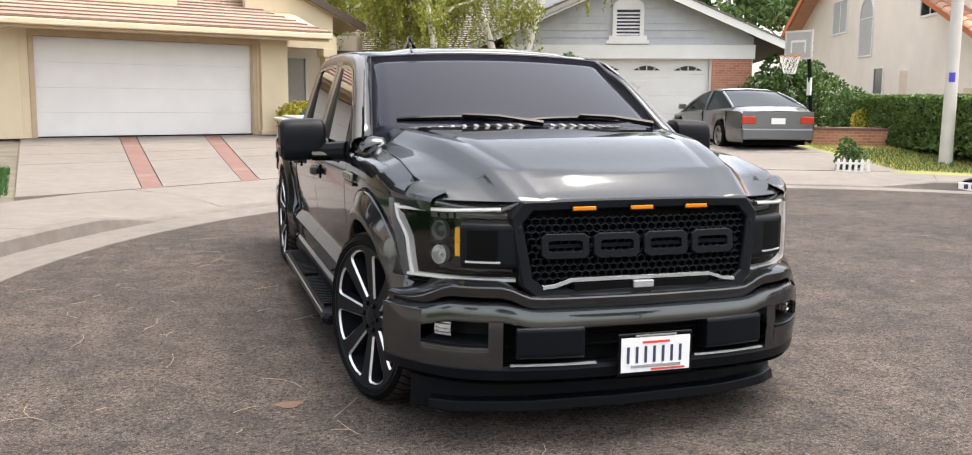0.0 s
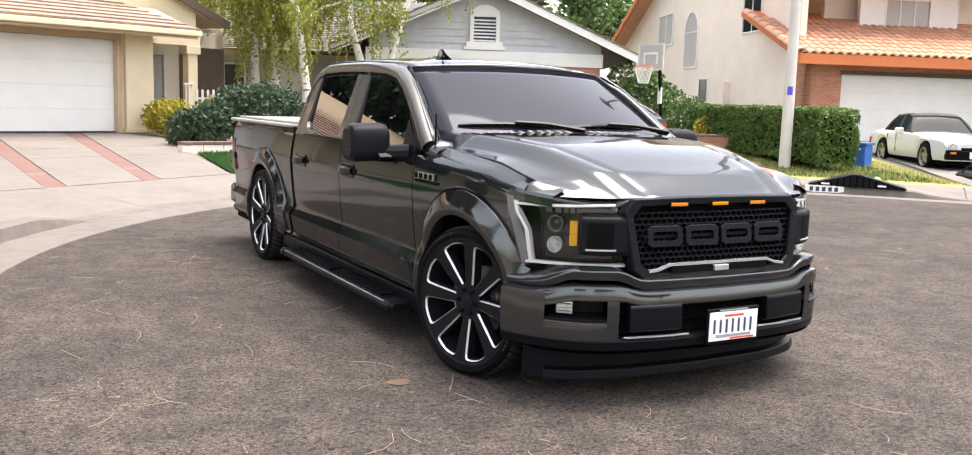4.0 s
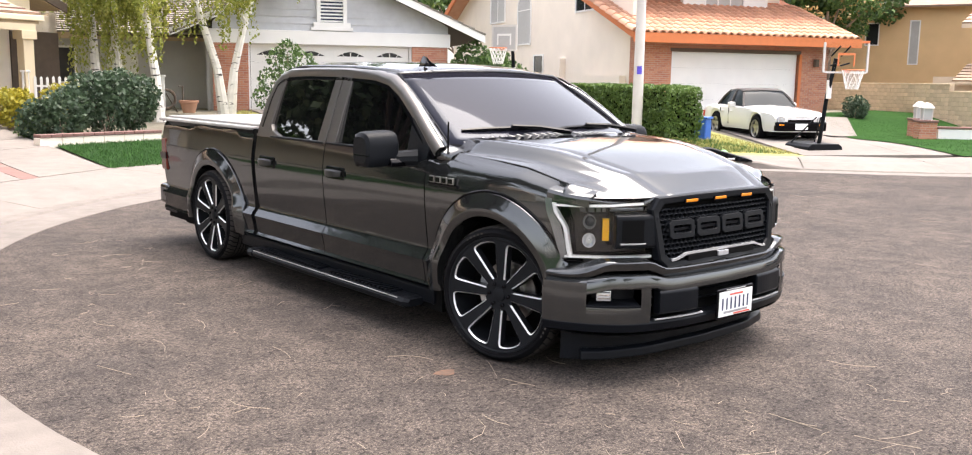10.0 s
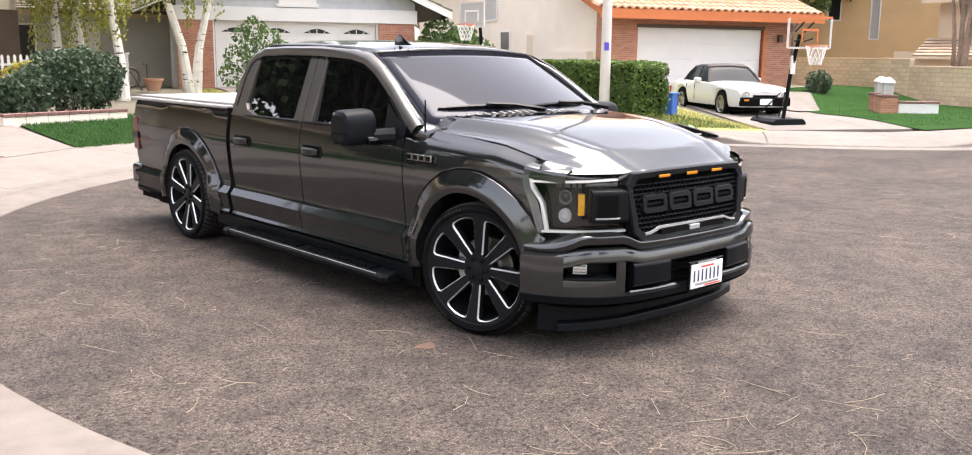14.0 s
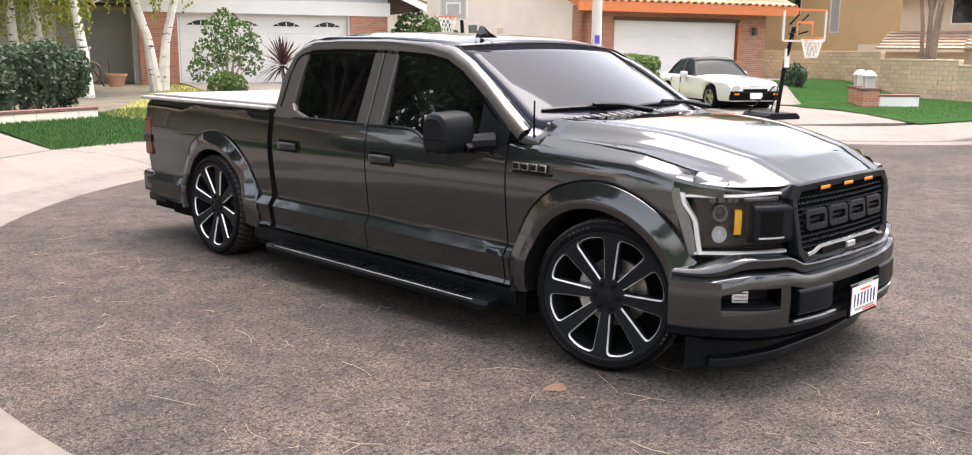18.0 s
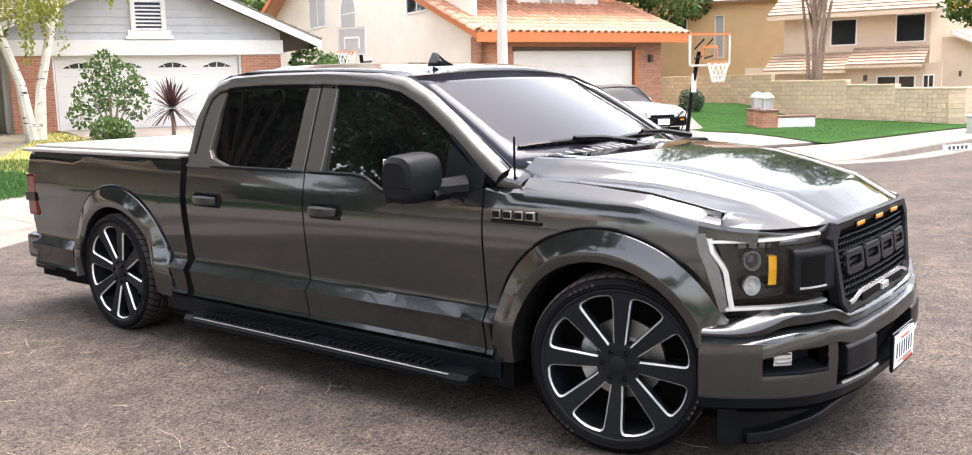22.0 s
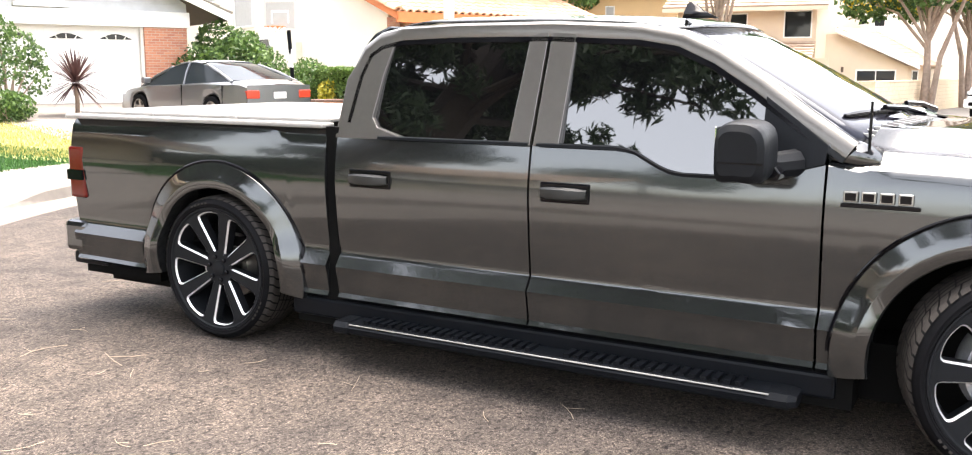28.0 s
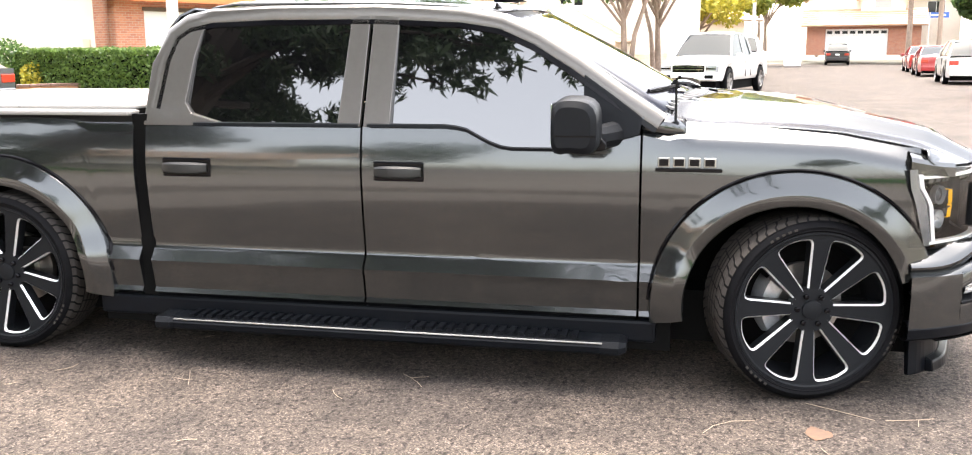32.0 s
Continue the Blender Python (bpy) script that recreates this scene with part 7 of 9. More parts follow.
def cloud(clumps, count, shell=0.55, flat=1.0):
    """Spots in and on uneven clumps (x, y, z, r)."""
    out = []
    w = np.array([c[3] ** 2 for c in clumps])
    for i, k in enumerate((count * w / w.sum()).astype(int)):
        x, y, z, r = clumps[i]
        for _ in range(k):
            v = Vector((random.gauss(0, 1), random.gauss(0, 1), random.gauss(0, 1))).normalized()
            q = r * (shell + (1 - shell) * random.random() ** 0.5) * (1 + 0.22 * noise.noise((v * 2.3 + Vector((x, y, z)))))
            out.append((x + v.x * q, y + v.y * q, z + v.z * q * flat))
    return out


def bush(name, label, at, clumps, count, size, material, category="bush", stems=5, core=True, group=""):
    """Stems and leaves; clumps are given from the bush's foot."""
    t = thing(name, label, category, pose(*at), group)
    bm = bmesh.new()
    for k in range(stems):
        c = clumps[k % len(clumps)]
        tube(bm, [(0.06 * math.cos(k * 2.1), 0.06 * math.sin(k * 2.1), -0.05), (c[0] * 0.5, c[1] * 0.5, c[2] * 0.55), (c[0], c[1], c[2])], [0.03, 0.02, 0.008], 5)
    part("stem_cluster", bm, M["bark"], t)
    leaf_mesh("foliage", cloud(clumps, count), size, material, t)
    return t


def g_at(x, y, dz=0.0):
    return (x, y, gz(x, y) + dz)


def hedge(at, deg, length, depth, height, count, label):
    t = thing("hedge", label, "hedge", pose(*at, 0, 0, deg))
    bm = bmesh.new()
    # a near-black block paints in the shade between the leaves
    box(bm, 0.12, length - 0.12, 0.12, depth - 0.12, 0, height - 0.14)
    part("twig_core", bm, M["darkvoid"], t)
    spots = []
    for _ in range(count):
        x, y, z = random.uniform(0, length), random.uniform(0, depth), random.uniform(0.02, height)
        face = random.random()
        if face < 0.42:
            y = 0 + abs(random.gauss(0, 0.06))
        elif face < 0.55:
            y = depth - abs(random.gauss(0, 0.06))
        elif face < 0.85:
            z = height - abs(random.gauss(0, 0.05))
        elif face < 0.93:
            x = abs(random.gauss(0, 0.06))
        else:
            x = length - abs(random.gauss(0, 0.06))
        w = 0.07 * noise.noise((x * 1.7, y * 1.7, z * 1.7)) + 0.03 * noise.noise((x * 6, y * 6, z * 6))
        r = 0.12
        spots.append((x + w, y + w * (1 if y > depth / 2 else -1), z + w - r * (max(0, 1 - min(x, length - x) / 0.2) ** 2)))
    leaf_mesh("foliage", spots, 0.05, M["leaf_hedge"], t)
    return t


hedge((14.0, 15.6, gz(14.0, 15.6) - 0.08), -107, 6.3, 0.95, 1.12, 26000, "clipped green box hedge by the lamp post")
# planter with its brick cap
pw = thing("planter_wall", "low block planter with red brick capping", "planter", pose(0.30, 14.05, gz(0.3, 14.05) - 0.08, 0, 0, 16))
for k in range(6):
    bm = bmesh.new()
    box(bm, 0.43 * k, 0.43 * k + 0.42, 0, 0.2, 0, 0.24)
    part("block", bm, M["cream2"], pw, bevel=0.008)
for k in range(12):
    bm = bmesh.new()
    box(bm, 0.215 * k + 0.003, 0.215 * k + 0.208, -0.02, 0.22, 0.245, 0.30)
    part("brick", bm, M["redconcrete"], pw, bevel=0.006)
bush("shrub", "dense dark green shrub behind the planter", g_at(1.0, 15.3), [(0, 0, 0.4, 0.5), (0.3, 0.3, 0.55, 0.45), (-0.35, 0.1, 0.36, 0.4)], 3400, 0.06, M["leaf_dark"])
bush("shrub", "dense dark green shrub behind the planter", g_at(2.1, 15.9), [(0, 0, 0.6, 0.6), (0.35, 0.2, 0.85, 0.5), (-0.3, 0.1, 0.8, 0.5)], 4200, 0.06, M["leaf_dark"])
bush("shrub", "dense dark green shrub behind the planter", g_at(2.75, 16.3), [(0, 0, 0.55, 0.5), (0.2, 0.1, 0.8, 0.42), (-0.3, 0.2, 0.9, 0.42)], 4200, 0.06, M["leaf_dark"])
bush("shrub", "yellow-green shrub at the porch", g_at(0.62, 17.4), [(0, 0, 0.45, 0.4), (0.25, 0.1, 0.5, 0.35), (-0.2, 0.1, 0.45, 0.32)], 2600, 0.055, M["leaf_yellow"])
bush("shrub", "yellow-green shrub by the fence", g_at(1.9, 18.4), [(0, 0, 0.5, 0.4), (0.3, 0, 0.55, 0.4)], 1600, 0.055, M["leaf_yellow"])
bush("shrub", "low green ground cover at the driveway edge", g_at(0.65, 15.6), [(0, 0, 0.12, 0.3), (0.05, 0.6, 0.12, 0.3)], 1400, 0.045, M["leaf_green"], stems=3)
bush("shrub", "loose orange-flowered shrub before the garage", g_at(7.5, 18.2), [(0, 0, 1.1, 0.42), (0.4, 0.1, 1.45, 0.4), (-0.45, 0.0, 1.0, 0.4), (0.05, 0.2, 1.75, 0.35), (0.65, 0, 0.8, 0.35), (-0.75, 0, 0.6, 0.3), (-0.35, 0.1, 1.6, 0.25), (0.75, 0.1, 1.3, 0.25)], 2000, 0.06, M["leaf_green"], stems=14)
bush("shrub", "low clipped shrub beside the bed", g_at(6.9, 17.4), [(0, 0, 0.3, 0.35), (0.3, 0, 0.3, 0.3)], 1800, 0.05, M["leaf_green"])
bush("shrub", "big dark shrub beside the garage", g_at(14.5, 18.6), [(0, 0, 0.9, 0.9), (-0.8, 0.4, 0.8, 0.75), (1.0, 0.2, 0.8, 0.8), (-0.2, 0.5, 1.6, 0.6), (0.6, 0.3, 1.5, 0.5)], 7500, 0.075, M["leaf_green"], stems=8)
bush("shrub", "rounded green shrub by the low wall", g_at(14.2, 15.9), [(0, 0, 0.6, 0.65), (0.4, 0.1, 0.5, 0.5)], 3600, 0.06, M["leaf_green"])
bush("shrub", "small yellow-green shrub by the low wall", g_at(13.9, 14.9), [(0, 0, 0.45, 0.35), (0.3, 0, 0.45, 0.3)], 1500, 0.055, M["leaf_yellow"])
bush("shrub", "dark shrub against the block wall", g_at(25.0, 12.2), [(0, 0, 0.35, 0.42), (0.4, 0.1, 0.3, 0.3)], 1500, 0.06, M["leaf_dark"])
bush("shrub", "small flowering plant behind a picket edging", g_at(9.75, 10.3), [(0, 0, 0.2, 0.22), (0.2, 0, 0.25, 0.2), (0, 0, 0.45, 0.16)], 700, 0.05, M["leaf_green"])

# spiky red cordyline
cd = thing("cordyline", "spiky dark red cordyline before the garage door", "plant", pose(*g_at(8.75, 17.7)))
bm = bmesh.new()
tube(bm, [(0, 0, -0.05), (0.02, 0, 0.36), (0, 0.02, 0.72)], [0.05, 0.045, 0.05], 7)
part("stem", bm, M["bark"], cd)
bm = bmesh.new()
for k in range(130):
    a, el = k * 2.399, lerp(-0.6, 1.5, (k / 129) ** 0.8)
    d = Vector((math.cos(a) * math.cos(el), math.sin(a) * math.cos(el), math.sin(el)))
    sd_ = d.cross(Vector((0, 0, 1))).normalized() * 0.022
    L = random.uniform(0.68, 0.96)
    b0 = Vector((0, 0, 0.72))
    pts = [b0 + d * L * t + Vector((0, 0, -0.16 * t * t)) for t in (0.05, 0.5, 0.8, 1.0)]
    grid(bm, [[p - sd_ * w, p + sd_ * w] for p, w in zip(pts, (0.7, 1.0, 0.7, 0.05))])
part("leaf_rosette", bm, M["leaf_red"], cd)


def tree(name, label, at, trunk, limbs, clumps, count, size, leaf, bark, r0=0.16, droop=0, drop_len=1.2, flat=0.8, seed=1, extra=None):
    """Tapered trunk and limbs with a crown of many leaves; droop hangs strands of leaves from the clumps."""
    random.seed(seed)
    t = thing(name, label, "tree", pose(*at))
    for pts, r in [(trunk, r0)] + limbs:
        n = len(pts)
        bm = bmesh.new()
        tube(bm, pts, [r * lerp(1.0, 0.35, k / (n - 1)) * (1.25 if k == 0 and pts is trunk else 1) for k in range(n)], 9)
        part("trunk" if pts is trunk else "limb", bm, M[bark], t, smooth=True)
    spots = cloud(clumps, count, 0.3, flat)
    for x, y, z, r in clumps:
        for _ in range(droop):
            px, py = x + random.gauss(0, r * 0.6), y + random.gauss(0, r * 0.6)
            L = drop_len * random.uniform(0.4, 1.3)
            ph = random.random() * 6
            k = 0.0
            while k < L:
                spots.append((px + 0.06 * math.sin(k * 3 + ph) + random.gauss(0, 0.03), py + 0.06 * math.cos(k * 3 + ph) + random.gauss(0, 0.03), z - k))
                k += 0.045
    leaf_mesh("crown", spots, size, M[leaf], t, hang=1.0 if droop else 0.0)
    if extra:
        leaf_mesh("blossom", cloud([(c[0], c[1], c[2] + 0.3, c[3] * 0.9) for c in clumps], extra[0], 0.8, flat), size * 0.9, M[extra[1]], t)
    random.seed(7)
    return t


def birch(at, lean, h, seed, spread=1.3, dense=7, drop=1.3):
    """A white-trunked weeping birch."""
    rnd = random.Random(seed)
    tr = [(0, 0, -0.1), (lean * 0.08, 0, h * 0.2), (lean * 0.3, 0.05, h * 0.45), (lean * 0.6, 0.1, h * 0.7), (lean, 0.1, h)]
    limbs, clumps = [], []
    for k in range(9):
        a = rnd.random() * 6.28
        z0 = h * rnd.uniform(0.40, 0.80)
        L = spread * rnd.uniform(0.6, 1.2)
        b = Vector((lean * (z0 / h) ** 1.3, 0.05, z0))
        e = b + Vector((math.cos(a) * L, math.sin(a) * L, L * 0.55))
        limbs.append(([b, lerp(b, e, 0.5) + Vector((0, 0, 0.15)), e], 0.045))
        clumps.append((e.x, e.y, e.z, 0.5))
        clumps.append((lerp(b, e, 0.6).x, lerp(b, e, 0.6).y, e.z, 0.45))
    return tree("birch", "weeping birch with white bark and yellow-green leaves", at, tr, limbs, clumps, 3000, 0.06, "leaf_birch", "birch", 0.13, droop=dense, drop_len=drop, seed=seed)


birch(g_at(6.28, 19.5), -2.2, 6.4, 3, 1.2)
birch(g_at(6.42, 19.5), 1.9, 6.0, 5, 1.3, 5, 1.0)
birch(g_at(4.29, 18.83), -0.7, 5.5, 8, 1.3)
birch(g_at(3.6, 21.2), -0.2, 6.2, 11, 1.9, 15, 2.2)
birch(g_at(4.1, 21.0), -0.3, 6.5, 13, 1.7, 10, 1.8)
birch(g_at(2.6, 23.5), 0.2, 6.5, 17, 2.3, 22, 2.6)
birch(g_at(1.9, 25.5), -0.2, 7.0, 19, 2.3, 18, 2.6)


def broad(name, label, at, h, r, seed, leaf="leaf_green", count=6000, size=0.13, trunks=1, r0=0.16, extra=None, flat=0.75):
    rnd = random.Random(seed)
    limbs, clumps = [], []
    base = h * 0.42
    tr = [(0, 0, -0.2), (0.05, 0, base * 0.5), (0.1 * r * 0.3, 0.05, base), (0, 0, h * 0.75)]
    for k in range(trunks - 1):
        a = rnd.random() * 6.28
        limbs.append(([(0.15 * math.cos(a), 0.15 * math.sin(a), -0.2), (0.4 * math.cos(a), 0.4 * math.sin(a), base * 0.7), (0.5 * r * math.cos(a), 0.5 * r * math.sin(a), h * 0.7)], r0 * 0.8))
    for k in range(11):
        a = k * 2.399 + rnd.random()
        q = r * math.sqrt((k + 0.5) / 11)
        e = (q * math.cos(a), q * math.sin(a), h * rnd.uniform(0.62, 0.95) - 0.12 * q)
        limbs.append(([(0.05, 0, base * rnd.uniform(0.75, 1.1)), (e[0] * 0.5, e[1] * 0.5, lerp(base, e[2], 0.6)), e], r0 * 0.4))
        clumps.append((*e, r * rnd.uniform(0.28, 0.45)))
    return tree(name, label, at, tr, limbs, clumps, count, size, leaf, "darkbark" if leaf == "leaf_dark" else "bark", r0, flat=flat, seed=seed, extra=extra)


broad("tree", "green street tree behind the block wall", g_at(31.9, 10.5), 8.5, 2.2, 21, trunks=4, r0=0.13, count=4000)
broad("tree", "tall dark green tree behind the orange roof", (36.0, 22.6, 0.6), 8.2, 4.6, 22, "leaf_green", 14000, 0.17, extra=(1300, "leaf_orange"))
broad("tree", "tall green tree beyond the block wall", (41.5, 23.0, 0.6), 8.0, 3.6, 23, "leaf_green", 9000, 0.17)
broad("tree", "golden-flowered street tree by the parked pickup", g_at(31.2, 3.0), 6.5, 2.6, 24, "leaf_green", 8000, 0.13, 2, 0.16, (2800, "leaf_gold"))
broad("tree", "golden-flowered street tree by the parked pickup", g_at(35.5, 1.9), 6.8, 2.8, 25, "leaf_green", 8000, 0.13, 2, 0.16, (2800, "leaf_gold"))
broad("tree", "yellow-green round tree by the street", g_at(47.5, 0.2), 5.2, 2.6, 26, "leaf_yellow", 7000, 0.15)
broad("tree", "tree with autumn tints by the orange roof", (34.2, 18.9, 0.6), 5.6, 2.0, 27, "leaf_green", 4500, 0.12, extra=(1200, "leaf_orange"))
broad("tree", "large green tree behind the grey house", (20.0, 36.0, 0.6), 8.5, 3.6, 28, "leaf_green", 9000, 0.17)
broad("tree", "pale green tree behind the grey house", (14.0, 38.0, 0.6), 7.5, 3.0, 29, "leaf_birch", 7000, 0.16)
for k, (x, y, h, r) in enumerate(((72.0, -5.0, 7, 3.2), (95, -6, 12, 5), (98, -12, 13, 6), (97, -20, 12, 5), (96, -28, 11, 5), (94, 4, 12, 6), (88, 12, 11, 6), (76, -21.5, 6, 2.2))):
    broad("tree", "hazy green tree beyond the street", (x, y, 0.6), h, r, 40 + k, "leaf_green" if k % 2 else "leaf_birch", 5000, 0.28)
for k, (x, y, h, r) in enumerate(((-6, 34, 6.5, 4), (1, 36, 7, 4.5), (7, 40, 7, 4.5), (-14, 30, 6.5, 4), (30, 40, 7, 5), (52, 26, 9, 5))):
    broad("tree", "tall tree behind the houses", (x, y, 0.6), h, r, 60 + k, "leaf_birch" if k < 3 else "leaf_green", 8000, 0.2)

# tall crowns above the view, added to block low sky mirrored in the bonnet
for k, (x, y, h, r) in enumerate(((56, 21, 14, 6), (58, 13.5, 15, 6.5), (60, 6, 13, 5.5))):
    broad("tree", "tall green tree added beyond the tan house to darken the bonnet", (x, y, 0.6), h, r, 70 + k, "leaf_green", 9000, 0.26)

# tall pine across the walk, seen mirrored in the truck's glass
random.seed(3)
pine = thing("pine", "large leaning pine across the walk", "tree", pose(-9.6, 10.8, 0.3))
bm = bmesh.new()
SPINE = [(0, 0, -0.2), (0.0, -0.8, 2.0), (0.0, -2.0, 4.5), (0.0, -3.6, 7.5), (0.0, -5.3, 11.0), (-0.3, -6.0, 14.0)]
tube(bm, SPINE, [0.50, 0.44, 0.40, 0.36, 0.28, 0.08], 10)
tips = []
for k in range(44):
    a = k * 2.399
    z = lerp(4.5, 13.5, k / 43)
    L = lerp(5.0, 2.6, k / 43)
    b0 = Vector((0, float(np.interp(z, [p[2] for p in SPINE], [p[1] for p in SPINE])), z))
    dv = Vector((math.cos(a) * L, math.sin(a) * L, random.uniform(0.0, 1.0)))
    if dv.y < -0.5 and z < 10.5:
        dv.z += 1.4
        dv.y *= 0.75
    e = b0 + dv
    m_ = lerp(b0, e, 0.5) + Vector((0, 0, 0.3))
    tube(bm, [b0, m_, e], [0.10, 0.055, 0.015], 6)
    for q in range(12):
        t = random.uniform(0.2, 1.1)
        c = lerp(b0, e, t) + Vector((random.gauss(0, 0.5), random.gauss(0, 0.5), random.gauss(0.1, 0.2)))
        tips.append((c.x, c.y, c.z, random.uniform(0.25, 0.5)))
for k in range(9):
    b0 = Vector((0, -2.6 - 0.25 * k, 5.6 + 0.35 * k))
    e = Vector((random.uniform(-1.5, 1.5), -6.0 - 0.45 * k, 5.7 + 0.22 * k + random.uniform(-0.1, 0.4)))
    tube(bm, [b0, lerp(b0, e, 0.5) + Vector((0, 0, 0.25)), e], [0.08, 0.05, 0.015], 6)
    for q in range(13):
        c = lerp(b0, e, random.uniform(0.25, 1.15)) + Vector((random.gauss(0, 0.5), random.gauss(0, 0.3), random.gauss(0.1, 0.15)))
        tips.append((c.x, c.y, c.z, random.uniform(0.2, 0.36)))
for k in range(16):
    b0 = Vector((0, -0.9 - 0.16 * k, 2.6 + 0.32 * k))
    e = Vector((random.uniform(-6.0, -1.0), random.uniform(-1.5, 3.5), 2.6 + 0.42 * k + random.uniform(-0.3, 0.5)))
    tube(bm, [b0, lerp(b0, e, 0.5) + Vector((0, 0, 0.3)), e], [0.09, 0.05, 0.015], 6)
    for q in range(16):
        c = lerp(b0, e, random.uniform(0.2, 1.15)) + Vector((random.gauss(0, 0.5), random.gauss(0, 0.6), random.gauss(0.1, 0.3)))
        tips.append((c.x, c.y, c.z, random.uniform(0.3, 0.5)))
part("trunk", bm, M["darkbark"], pine)
leaf_mesh("crown", cloud(tips, 105000, 0.15, 0.7), 0.058, M["leaf_dark"], pine, stretch=5.0)
broad("tree", "dense dark tree beside the cream house", (-11.5, 17.5, 0.5), 11, 4.6, 77, "leaf_dark", 14000, 0.2)
for k, (x, y, h, r) in enumerate(((-8.5, 27, 10.5, 5.0), (-13.5, 23.5, 10, 5.0))):
    broad("tree", "dark leafy tree beside the cream house", (x, y, 0.5), h, r, 90 + k, "leaf_dark", 15000, 0.21)
for k, (x, y, h, r) in enumerate(((-34, -9, 8, 4), (-36, 14, 9, 4.5), (-20, -22, 9, 4.5), (-6, -26, 8, 4), (10, -24, 7, 3.5))):
    broad("tree", "leafy tree across the street", (x, y, 0.4), h, r, 80 + k, "leaf_dark", 5000, 0.22)

# unseen dark shrubs past the cream house's drive, added to darken the truck's side by reflection
for k in range(7):
    bush("shrub", "unseen dark shrub added to darken the truck's side reflection", g_at(-8.2 - 0.75 * k, 9.6 + 1.35 * k), [(0, 0, 0.8, 0.75), (0.3, 0.4, 1.3, 0.6), (-0.3, -0.2, 1.5, 0.5)], 1300, 0.11, M["leaf_dark"], stems=4)


# ---- parked cars ----
def car_paint(name, c, metal=0.5):
    return mat(name, c, 0.3, metal=metal, var=0.03, scale=300, coat=1.0)


PAINTS = {"silver": car_paint("car_grey", (0.17, 0.175, 0.185), 0.7), "white": car_paint("car_white", (0.66, 0.65, 0.63), 0.0), "red": car_paint("car_red", (0.35, 0.03, 0.03), 0.3), "black": car_paint("car_black", (0.02, 0.018, 0.02), 0.2)}
M["soft_top"] = mat("soft_top", (0.065, 0.057, 0.053), 0.8, var=0.1, scale=30)
M["carglass"] = mat("car_glass", (0.018, 0.023, 0.027), 0.05, var=0.0, spec=0.08)


